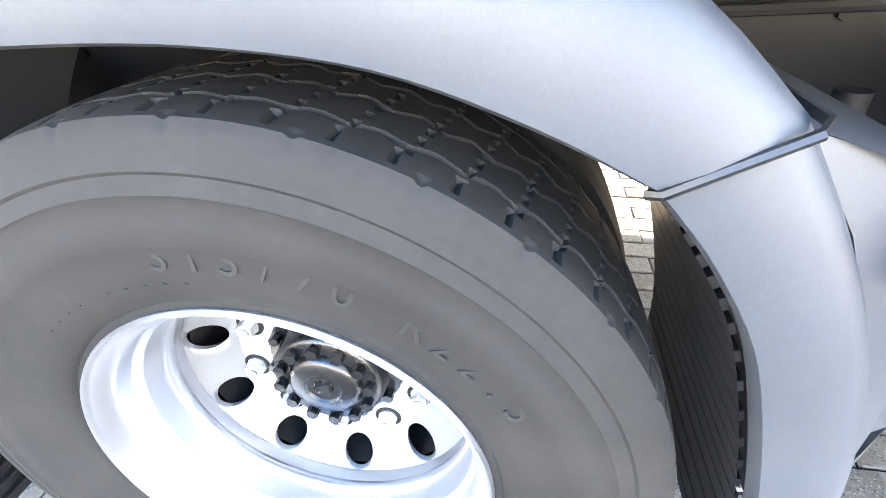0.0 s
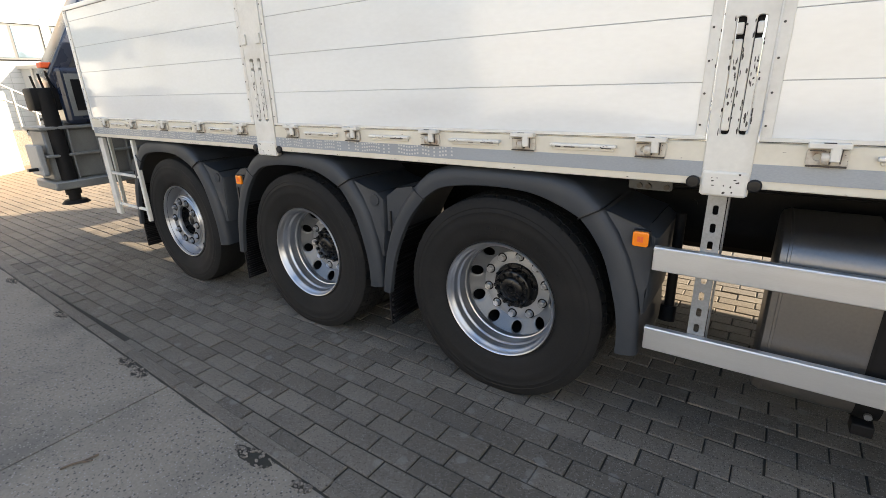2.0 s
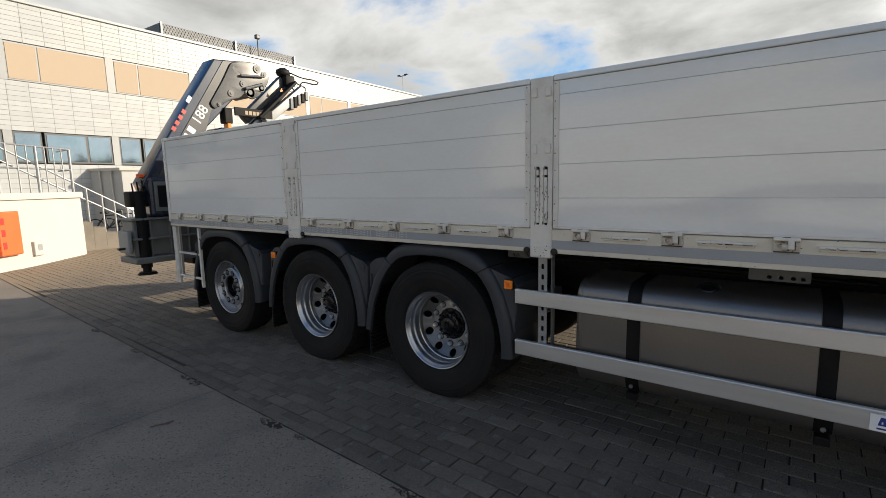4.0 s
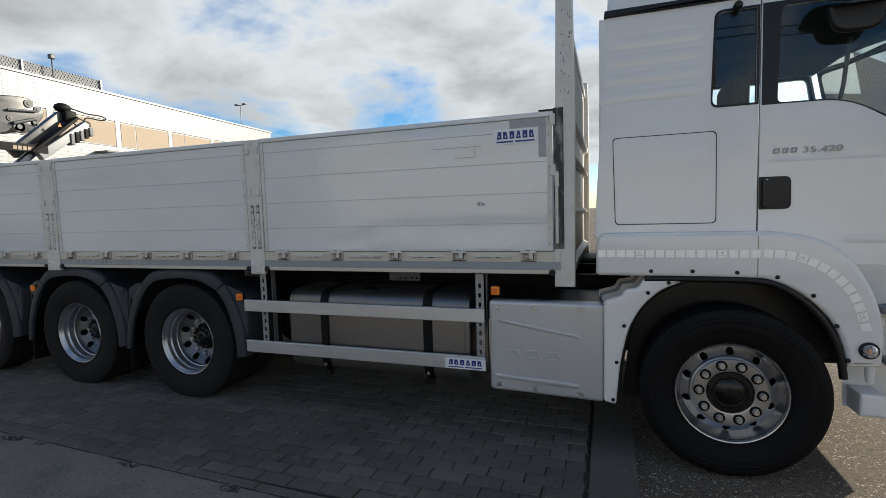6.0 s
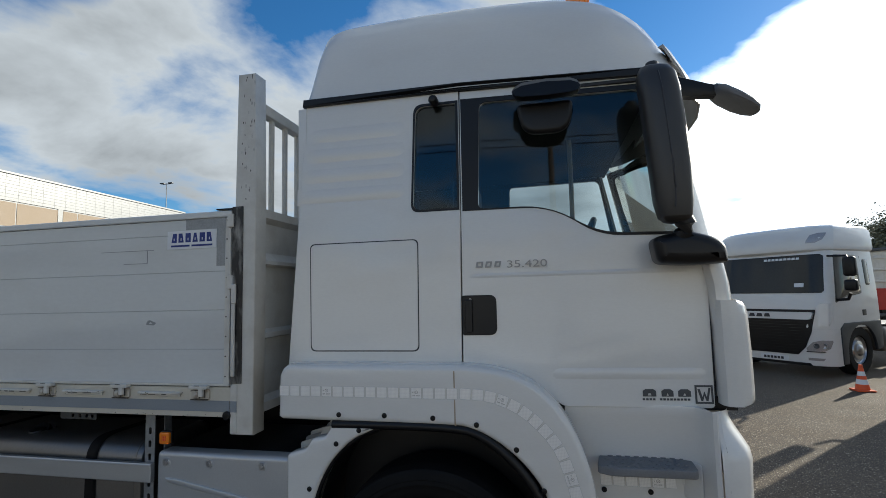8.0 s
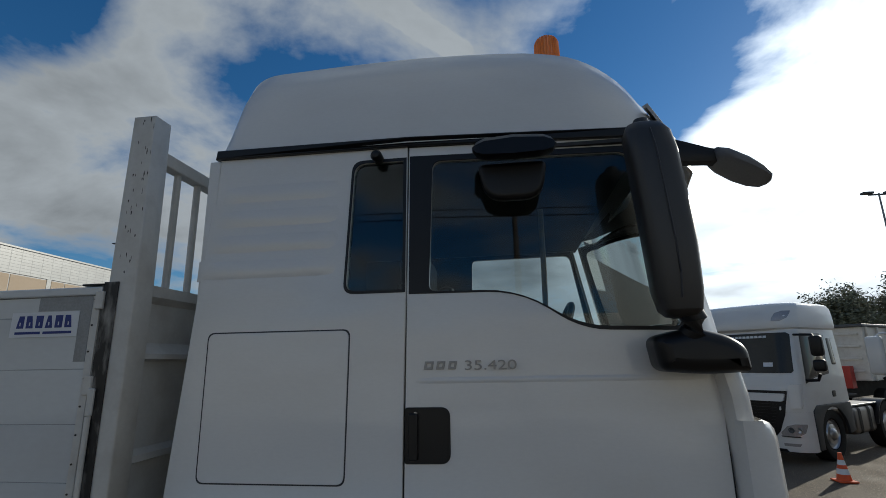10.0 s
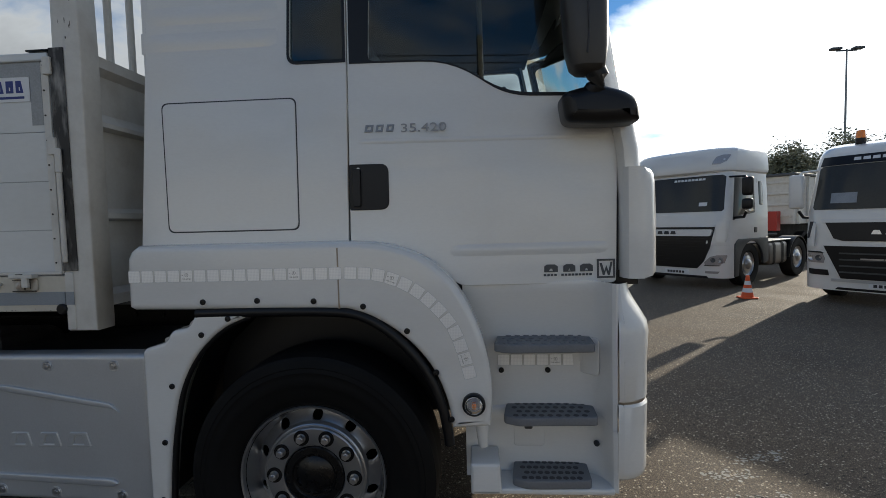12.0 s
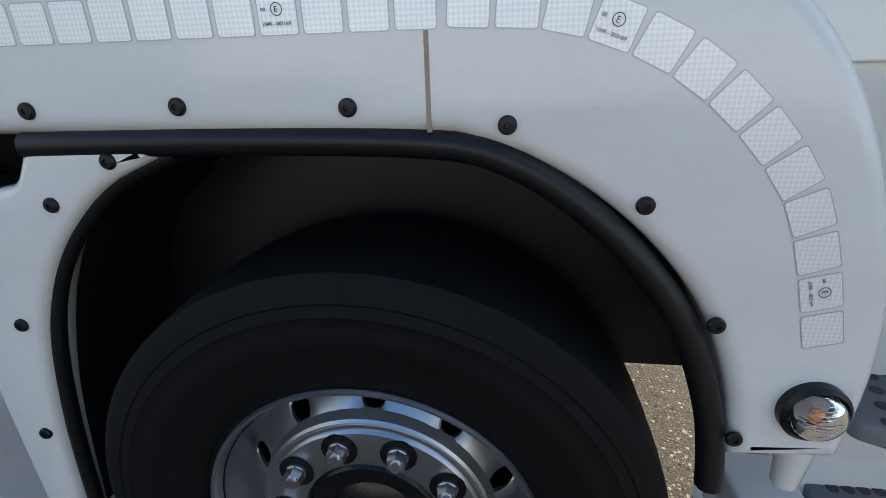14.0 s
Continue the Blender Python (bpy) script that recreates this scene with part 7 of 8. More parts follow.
part("panel", B(-0.06, 0.07, -0.078, -0.07, -0.05, 0.09, 0.003), MGREY, box_ob, "grey socket panel")
hang = thing("orange_cabinet", "orange plastic cabinet hung on the platform wall", "cabinet", pose(-10.93, -0.44, 0.80, 0, 0, 125))
part("body", B(0.0, 0.50, -0.11, -0.02, -0.46, 0.46, 0.03, 3), CONEO, hang)
for z in (-0.24, 0.02, 0.26):
    part("slot", B(0.05, 0.13, -0.118, -0.108, z - 0.07, z + 0.07, 0.004), RED, hang, "recessed square in the front")
rail_t = thing("stair_railing", "thin steel railing of the platform and stairs", "railing")
path = [(-13.75, 0.30, 2.80), (-13.75, 2.02, 1.74), (-13.72, 3.15, 1.05)]
for h in (0.0, -0.33):
    bm = bmesh.new()
    tube(bm, [(x, y, z + h) for x, y, z in path], 0.022, 8)
    part("rail", bm, GALV, rail_t, "", True)
for y, z in ((2.05, 1.72), (2.40, 1.51), (2.69, 1.33), (3.01, 1.135), (3.15, 1.05)):
    part("post", rods([((-13.73, y, max(0, z - 1.07)), (-13.73, y, z))], 0.026), GALV, rail_t)
edge = [(-11.75, -0.10), (-12.20, 0.42), (-12.75, 1.08), (-13.15, 1.60)]
for z in (2.72, 2.20):
    bm = bmesh.new()
    tube(bm, [(x, y, z) for x, y in edge] + [(-14.2, 1.62, z)], 0.020, 8)
    part("rail", bm, GALV, rail_t, "", True)
for k in range(9):
    x, y = -11.75 - 1.40 * k / 8, -0.10 + 1.70 * k / 8
    part("post", rods([((x, y, 1.63), (x, y, 2.72))], 0.032 if k % 4 == 0 else 0.014, 8), GALV, rail_t)
st = thing("outside_stairs", "concrete stairs beside the platform wall", "stairs")
for k in range(5):
    part("step", B(-16.6, -13.5, 1.76 + k * 0.29, 2.05 + k * 0.29 - 0.003, 0, 0.80 - k * 0.16), SLAB, st)


def bicycle(x, y, turn, mat_f):
    b = thing("bicycle", "parked dark bicycle beside the annex", "bicycle", pose(x, y, 0, 0, 0, turn), "bicycles by the annex")
    for dx in (-0.52, 0.52):
        bm = bmesh.new()
        tube(bm, [(dx + 0.33 * math.cos(a), 0, 0.34 + 0.33 * math.sin(a)) for a in np.linspace(0, 2 * math.pi, 25)], 0.02, 6)
        part("wheel", bm, RUBBER, b, "", True)
    bm = bmesh.new()
    for p, q in (((-0.52, 0.34), (-0.1, 0.36)), ((-0.1, 0.36), (-0.18, 0.85)), ((-0.18, 0.8), (0.4, 0.82)), ((-0.1, 0.36), (0.4, 0.75)), ((0.52, 0.34), (0.38, 0.98)), ((-0.52, 0.34), (-0.18, 0.8))):
        rod(bm, (p[0], 0, p[1]), (q[0], 0, q[1]), 0.02, seg=8)
    part("frame", bm, mat_f, b, "", True)
    part("saddle", B(-0.32, -0.06, -0.07, 0.07, 0.86, 0.93, 0.03), BLACK, b)
    part("handlebar", rods([((0.36, -0.28, 1.0), (0.36, 0.28, 1.0))], 0.015), BLACK, b)


bicycle(-17.35, 4.22, 62, NAVY)
bicycle(-17.15, 4.75, 76, DGREY)
bicycle(-17.0, 3.65, 40, BLACK)
bol = thing("bollard", "short yellow bollard near the stairs", "bollard", pose(-17.6, 4.92, 0))
part("pipe", rods([((0, 0, 0), (0, 0, 1.08))], 0.05), ORANGE, bol)

# ---- far lamps ----


def lamp_post(x, y, h, name_label):
    l = thing("street_lamp", name_label, "street lamp", pose(x, y, 0), "yard lamps")
    bm = bmesh.new()
    rod(bm, (0, 0, 0), (0, 0, h), 0.10, 0.055, seg=12)
    part("pole", bm, MGREY, l, "", True)
    part("arm", B(-0.7, 0.7, -0.05, 0.05, h - 0.15, h - 0.05, 0.01), DGREY, l)
    for s in (-0.75, 0.75):
        part("lamp_head", B(s - 0.35, s + 0.35, -0.2, 0.2, h - 0.05, h + 0.12, 0.04), DGREY, l)


lamp_post(-52.0, 59.7, 19.7, "tall twin-headed yard lamp beyond the building")
lamp_post(31.38, 34.5, 13.0, "tall grey yard lamp behind the parked trucks")

# ---- parked trucks, cone, trees ----
HEAD = math.degrees(math.atan2(-0.62, -0.784))


def small_wheel(parent, x, y, outer=True):
    """A truck wheel; its outer face looks towards -y, or +y where outer is not set."""
    at = pose(x, y, 0.48) if outer else pose(x, y + 0.28, 0.48, 0, 0, 180)
    bm = bmesh.new()
    spin(bm, [(0.27, 0.06), (0.30, 0.02), (0.38, 0.0), (0.46, 0.01), (0.49, 0.05), (0.49, 0.25), (0.40, 0.28)], 48)
    w = part("wheel", bm, RUBBER, parent, "black truck tyre", True, at)
    bm = bmesh.new()
    spin(bm, [(0.275, 0.03), (0.27, 0.05), (0.25, 0.07), (0.21, 0.07), (0.19, 0.04), (0.12, 0.03), (0.10, 0.0), (0.06, -0.02), (0.0, -0.02)], 36)
    part("rim", bm, SILVER, w, "silver rim", True)


def tractor(at, label, high):
    """A cab-over tractor unit, nose towards +x, with raised roof or with visor band."""
    t = thing("tractor_truck", label, "truck", at, "trucks parked across the yard")
    W = 1.17

    def xf(z):
        for (a, b), (c, d) in zip(NOSE, NOSE[1:]):
            if z <= c:
                return b + (d - b) * (z - a) / (c - a)
        return NOSE[-1][1]

    def wide(z):
        return W - 0.05 * max(0, z - 1.5)

    def front(y, z):
        u = abs(y) / wide(z)
        return xf(z) - 0.05 * u ** 2 - 0.22 * u ** 9

    NOSE = [(0.2, 0.0), (1.0, 0.05), (1.62, 0.0), (2.46, -0.22), (2.64, -0.30), (2.78, -0.46), (2.88, -0.80), (2.92, -1.3)]
    YS = [-1, -0.985, -0.96, -0.92, -0.85, -0.7, -0.4, 0, 0.4, 0.7, 0.85, 0.92, 0.96, 0.985, 1]

    def shell(zs, back):
        bm = bmesh.new()
        loft(bm, [[(back, -wide(z), z)] + [(front(u * wide(z), z), u * wide(z), z) for u in YS] + [(back, wide(z), z)] for z in zs], closed=True, caps=True)
        return bm

    def patch(rows, off, n=10):
        """A panel laid on the nose: rows of height, y from, y to; its rim turns back into the nose."""
        bm = bmesh.new()
        full = [(rows[0], -0.004)] + [(r, off) for r in rows] + [(rows[-1], -0.004)]
        secs = []
        for (z, a, c), o in full:
            ys = [a] + [a + (c - a) * i / n for i in range(n + 1)] + [c]
            secs.append([(front(y, z) + (-0.004 if k in (0, n + 2) else o), y, z) for k, y in enumerate(ys)])
        loft(bm, secs)
        return bm

    top = 2.52 if high else 2.92
    body = part("cab", shell([0.95, 1.0, 1.2, 1.62, 2.0, 2.46] + ([2.52] if high else [2.64, 2.70, 2.78, 2.83, 2.88, 2.92]), -1.95), WHITE, t, "white driver cab", True)
    part("nose", shell([0.24, 0.27, 0.42, 0.6, 0.949], -0.42), WHITE, body, "white bumper and lower front", True)
    zt = 2.45
    part("windscreen", patch([(1.67, -1.04, 1.04), (1.71, -1.07, 1.07), (2.0, -1.05, 1.05), (zt - 0.04, -1.03, 1.03), (zt, -0.98, 0.98)], 0.010, 24), INKGLASS, body, "dark windscreen", True)
    if high:
        bm = bmesh.new()
        secs = []
        for z, dx, w in ((2.50, -0.20, W - 0.06), (2.54, -0.15, W - 0.01), (2.60, -0.14, W), (2.78, -0.18, W - 0.01), (2.94, -0.26, W - 0.03), (3.03, -0.36, W - 0.08), (3.07, -0.50, W - 0.18)):
            secs.append([(-1.95, -w, z)] + [(dx - 0.10 * u ** 2 - 0.25 * abs(u) ** 7, u * w, z) for u in YS] + [(-1.95, w, z)])
        loft(bm, secs, closed=True, caps=True)
        roof = part("raised_roof", bm, WHITE, body, "white raised plastic roof", True)
        for s in (-1, 1):
            bm = bmesh.new()
            loft(bm, [[(-0.10 * u * u - 0.25 * u ** 7 + d + 0.012, s * u * (W - 0.02), z) for u in us] for z, d, us in ((2.68, -0.155, (0.70, 0.76, 0.82)), (2.74, -0.165, (0.71, 0.80, 0.90)), (2.84, -0.20, (0.75, 0.84, 0.93)), (2.88, -0.22, (0.84, 0.89, 0.93)))])
            bmesh.ops.solidify(bm, geom=bm.faces[:], thickness=0.02)
            part("roof_lamp", bm, LAMPGLASS, roof, "clear roof lamp", True)
        part("grille", patch([(0.44, -0.62, 0.62), (0.60, -0.76, 0.76), (0.9, -0.88, 0.88), (1.30, -0.95, 0.95), (1.34, -0.95, 0.95)], 0.012, 16), BLACK, body, "black front grille", True)
        for k in range(11):
            part("grille_slat", patch([(0.50 + k * 0.058, -0.66 - k * 0.012, 0.66 + k * 0.012), (0.512 + k * 0.058, -0.66 - k * 0.012, 0.66 + k * 0.012)], 0.018, 8), BLACK, body)
        part("emblem_band", patch([(1.145, -0.86, 0.86), (1.16, -0.90, 0.90), (1.275, -0.93, 0.93), (1.29, -0.90, 0.90)], 0.050, 16), TRIM, body, "silver band across the grille", True)
        for k in range(3):
            part("badge_shape", patch([(1.185, -0.22 + k * 0.15, -0.10 + k * 0.15), (1.255, -0.20 + k * 0.15, -0.12 + k * 0.15)], 0.060, 2), INK, body)
    else:
        part("visor_band", patch([(2.46, -1.03, 1.03), (2.62, -1.0, 1.0)], 0.016, 24), BLACK, body, "black sun visor band", True)
        part("grille", patch([(1.12, -0.60, 0.60), (1.16, -0.72, 0.72), (1.46, -0.86, 0.86)], 0.012, 16), BLACK, body, "black upper grille", True)
        part("emblem_band", patch([(1.44, -0.90, 0.90), (1.50, -0.92, 0.92)], 0.022, 16), TRIM, body, "silver strip above the grille", True)
        part("grille", patch([(0.46, -0.62, 0.62), (0.56, -0.66, 0.66), (1.03, -0.86, 0.86)], 0.012, 16), BLACK, body, "black lower grille", True)
        for k in range(3):
            part("badge_shape", patch([(1.24, -0.24 + k * 0.17, -0.11 + k * 0.17), (1.31, -0.21 + k * 0.17, -0.14 + k * 0.17)], 0.024, 2), STEEL, body)
        for k in range(4):
            part("grille_slat", patch([(0.56 + k * 0.11, -0.64, 0.64), (0.585 + k * 0.11, -0.64, 0.64)], 0.022, 8), DGREY, body)
        part("grille_slat", patch([(0.80, -0.36, 0.36), (0.825, -0.36, 0.36)], 0.026, 8), STEEL, body, "bright slat")
    for k in range(9):
        z0, a = (2.355, 0.02 + k * 0.075) if high else (2.52, -0.55 + k * 0.12)
        part("print_bar", patch([(z0, a, a + (0.06 if high else 0.095)), (z0 + (0.045 if high else 0.055), a + 0.004, a + (0.055 if high else 0.09))], 0.020, 2), PAPER, body)
    part("sticker", patch([(1.79, 0.62, 0.78), (1.87, 0.62, 0.78)] if high else [(1.78, -0.80, -0.45), (1.96, -0.80, -0.45)], 0.014, 3), PAPER if high else GALV, body, "paper behind the windscreen")
    for s in (-1, 1):
        part("headlamp", patch([(0.52, s * 0.78, s * 1.02), (0.58, s * 0.77, s * 1.10), (0.70, s * 0.88, s * 1.135), (0.74, s * 1.0, s * 1.135)] if high else [(0.72, s * 0.86, s * 1.12), (0.80, s * 0.84, s * 1.13), (0.90, s * 0.88, s * 1.12)], 0.014, 8), LAMPGLASS, body, "clear headlamp", True)
        for k in range(2):
            zc, yc = (0.63, s * (0.93 + 0.11 * k)) if high else (0.81, s * (0.93 + 0.12 * k))
            bm = bmesh.new()
            spin(bm, [(0.052, 0.0), (0.046, -0.012), (0.030, -0.004), (0.0, 0.002)], 16)
            part("lamp_bowl", shift(bm, pose(front(yc, zc) + 0.016, yc, zc, 0, 0, 90)), STEEL if k else DGREY, body, "round reflector in the headlamp", True)
        part("bumper_gap", patch([(0.235, -0.84, 0.84), (0.285, -0.80, 0.80)] if high else [(0.26, -0.70, 0.70), (0.30, -0.66, 0.66)], 0.010, 12), BLACK, body, "dark lower intake", True) if s > 0 else None
        part("lamp_frame", patch([(0.505, s * 0.77, s * 1.03), (0.52, s * 0.76, s * 1.05)] if high else [(0.90, s * 0.86, s * 1.125), (0.925, s * 0.9, s * 1.12)], 0.018, 8), BLACK, body, "black edge of the headlamp", True)
        part("fog_lamp", patch([(0.34, s * 0.78, s * 1.0), (0.39, s * 0.78, s * 1.03)] if high else [(0.50, s * 0.78, s * 1.10), (0.60, s * 0.80, s * 1.12)], 0.010, 6), LAMPGLASS if high else BLACK, body, "fog lamp", True)
        part("corner_vane", patch([(1.02, s * 1.00, s * 1.12), (1.10, s * 1.00, s * 1.14), (1.40, s * 0.98, s * 1.145), (1.46, s * 1.02, s * 1.14)], 0.045, 6), WHITE, body, "white air vane at the corner", True)
        if not high:
            part("corner_vent", patch([(1.16, s * 1.09, s * 1.14), (1.46, s * 1.02, s * 1.09)], 0.050, 3), INK, body, "dark vent in the corner")

        def on_side(pts, off, thick=0.014, bev=0.003):
            return plate(pts, [], thick, bev, (lambda x, z: wide(z) + off - thick) if s > 0 else (lambda x, z: -wide(z) - off))

        part("side_window", on_side(rounded([(-0.36, 1.50), (-0.72, 1.60), (-1.30, 1.66), (-1.30, 2.40), (-0.50, 2.40)], 0.04), 0.006), INKGLASS, body, "dark side window", True)
        part("window_frame", on_side(rounded([(-0.32, 1.46), (-0.72, 1.57), (-1.34, 1.63), (-1.34, 2.43), (-0.48, 2.43)], 0.05), 0.002), BLACK, body, "black window surround", True)
        part("rear_side_window", on_side(rounded(rect(-1.72, -1.54, 1.80, 2.34), 0.05), 0.005), INKGLASS, body, "narrow dark window", True)
        part("door_seam", on_side(rect(-1.46, -1.45, 0.96, 2.4), 0.002, 0.008, 0), INK, body, "door seam")
        part("door_handle", on_side(rounded(rect(-1.42, -1.28, 1.18, 1.30), 0.02), 0.008), BLACK, body, "black door handle", True)
        arcp = [(-1.16 + 0.56 * math.cos(a), 0.46 + 0.54 * math.sin(a)) for a in np.linspace(0.0, math.pi, 15)]
        part("arch", plate([(-0.40, 0.26), (-0.40, 0.96), (-0.55, 1.06), (-1.95, 1.06), (-1.98, 0.5), (-1.80, 0.46)] + arcp[::-1] + [(-0.60, 0.26)], [], 0.05, 0.012, (lambda x, z: W - 0.035) if s > 0 else (lambda x, z: -W - 0.012), 3), FENDER if high else WHITE, body, "wheel arch panel", True)
        bm = bmesh.new()
        my = s * (W + (0.30 if high else 0.17))
        if high:
            box(bm, -0.34, -0.20, my - 0.10, my + 0.10, 1.98, 2.36, 0.05, 3)
            box(bm, -0.34, -0.20, my - 0.10, my + 0.10, 1.70, 1.92, 0.05, 3)
        else:
            box(bm, -0.30, -0.16, my - 0.11, my + 0.11, 1.70, 2.34, 0.045, 3)
        mir = part("mirror", bm, BLACK if high else WHITE, body, "tall door mirror", True)
        bm = bmesh.new()
        tube(bm, [(-0.40, s * (W - 0.10), 2.40), (-0.30, my - s * 0.06, 2.38), (-0.27, my, 2.30)], 0.022, 8)
        part("mirror_arm", bm, BLACK if high else WHITE, mir, "", True)
        bm = bmesh.new()
        tube(bm, [(-0.40, s * (W - 0.04), 1.52), (-0.30, my - s * 0.08, 1.54), (-0.27, my - s * 0.02, 1.66)], 0.028, 8)
        part("mirror_arm", bm, BLACK, mir, "", True)
        small_wheel(t, -1.16, -W + 0.03 if s < 0 else W - 0.31, s < 0)
        small_wheel(t, -3.7, -W if s < 0 else W - 0.28, s < 0)
        part("fuel_tank", shift(B(-3.2, -2.15, -0.30, 0.30, 0.36, 0.92, 0.10, 4), Matrix.Translation((0, s * 0.82, 0))), TANK, t, "aluminium fuel tank", True)
        for k in range(2):
            part("tank_strap", shift(B(-2.9 + k * 0.45, -2.84 + k * 0.45, -0.305, 0.305, 0.355, 0.925, 0.10, 4), Matrix.Translation((0, s * 0.82, 0))), FRAMEBLK, t, "", True)
        arcm = [(-3.7 + 0.56 * math.cos(a), 0.46 + 0.56 * math.sin(a)) for a in np.linspace(0.1, math.pi - 0.1, 13)]
        bm = bmesh.new()
        loft(bm, [[(x, s * W, z), (x, s * (W - 0.36), z)] for x, z in arcm])
        bmesh.ops.solidify(bm, geom=bm.faces[:], thickness=0.02)
        part("mudguard", bm, BLACK, t, "black mudguard", True)
        part("chassis_rail", B(-5.0, -0.6, s * 0.38 - 0.04, s * 0.38 + 0.04, 0.62, 0.88), FRAMEBLK, t, "black chassis rail")
    part("catwalk", B(-3.4, -2.05, -1.1, 1.1, 0.93, 0.96, 0.006), GALV, t, "grey catwalk behind the cab")
    part("fifth_wheel", B(-4.4, -3.6, -0.45, 0.45, 0.98, 1.06, 0.03), FRAMEBLK, t, "black fifth wheel plate")
    plate_ob = part("number_plate", patch([(0.30, -0.08, 0.44), (0.40, -0.08, 0.44)] if high else [(0.32, -0.26, 0.26), (0.41, -0.26, 0.26)], 0.012, 4), PAPER, body, "white plate with dark bars")
    for k in range(6):
        a = (-0.02 if high else -0.20) + k * 0.065
        part("plate_bar", patch([(0.32 if high else 0.34, a, a + 0.045), (0.37 if high else 0.39, a, a + 0.045)], 0.018, 1), INK, plate_ob)
    if not high:
        part("bumper_strip", patch([(0.40, -0.75, 0.75), (0.45, -0.75, 0.75)], 0.014, 8), SILVERP, body, "silver strip on the bumper", True)
        bm = bmesh.new()
        rod(bm, (-0.75, -0.60, top - 0.06), (-0.75, -0.60, top + 0.03), 0.075, seg=18)
        bea2 = part("beacon", bm, BLACK, t, "beacon on the roof", True)
        bm = bmesh.new()
        rod(bm, (-0.75, -0.60, top + 0.03), (-0.75, -0.60, top + 0.17), 0.07, 0.06, seg=18)
        part("lens", bm, ORANGE, bea2, "orange lens", True)
    return t


tractor(pose(9.17, 8.98, -0.02, 0, 0, HEAD) @ Matrix.Diagonal((1, 1, 0.965, 1)), "white tractor truck with raised roof and black grille, parked", True)
tractor(pose(11.32, 5.95, -0.02, 0, 0, HEAD) @ Matrix.Diagonal((1, 1, 0.945, 1)), "white tractor truck with orange beacon, parked nose out", False)

back = thing("tipper_trailer", "white ribbed tipper trailer parked behind the trucks", "trailer", pose(15.6, 15.6, -0.02, 0, 0, HEAD))
part("body", B(-3.0, 2.4, -1.2, 1.2, 1.2, 2.66, 0.02), WORN, back, "white trailer body")
for k in range(8):
    part("rib", B(-2.9 + k * 0.72, -2.82 + k * 0.72, 1.2, 1.26, 1.2, 2.66, 0.01), WORN, back)
    part("rib", B(-2.9 + k * 0.72, -2.82 + k * 0.72, -1.26, -1.2, 1.2, 2.66, 0.01), WORN, back)
for k in range(4):
    part("rib", B(2.4, 2.45, -1.1, 1.1, 1.42 + k * 0.34, 1.48 + k * 0.34, 0.01), WORN, back)
part("top_rail", B(-3.05, 2.5, -1.26, 1.26, 2.66, 2.74, 0.02), DGREY, back, "grey tarpaulin roll on top")
part("chassis", B(-3.0, 2.3, -0.5, 0.5, 0.7, 1.2, 0.02), FRAMEBLK, back, "dark chassis")
part("red_box", B(2.41, 2.7, 0.55, 0.85, 1.0, 1.6, 0.02), RED, back, "red box on the front wall")
small_wheel(back, -1.5, -1.2)
small_wheel(back, -1.5, 0.92)
small_wheel(back, 1.4, 0.92)

cone = thing("traffic_cone", "orange traffic cone with white bands on the asphalt", "traffic cone", pose(9.87, 7.20, -0.022) @ Matrix.Diagonal((0.88, 0.88, 0.80, 1)))
part("base", B(-0.15, 0.15, -0.15, 0.15, 0.0, 0.03, 0.01), CONEO, cone)
bm = bmesh.new()
spin(bm, [(0.115, 0.03), (0.098, 0.14)], 28)
part("cone_body", shift(bm, pose(0, 0, 0, 90, 0, 0)), CONEO, cone, "", True)
for k, (r0, z0, r1, z1, m) in enumerate(((0.099, 0.14, 0.080, 0.24, PAPER), (0.080, 0.24, 0.065, 0.31, CONEO), (0.066, 0.31, 0.048, 0.40, PAPER), (0.048, 0.40, 0.030, 0.53, CONEO))):
    bm = bmesh.new()
    spin(bm, [(r0, z0), (r1, z1)] + ([(0.0, 0.53)] if k == 3 else []), 28)
    part("cone_band", shift(bm, pose(0, 0, 0, 90, 0, 0)), m, cone, "white reflective band" if m is PAPER else "orange band", True)


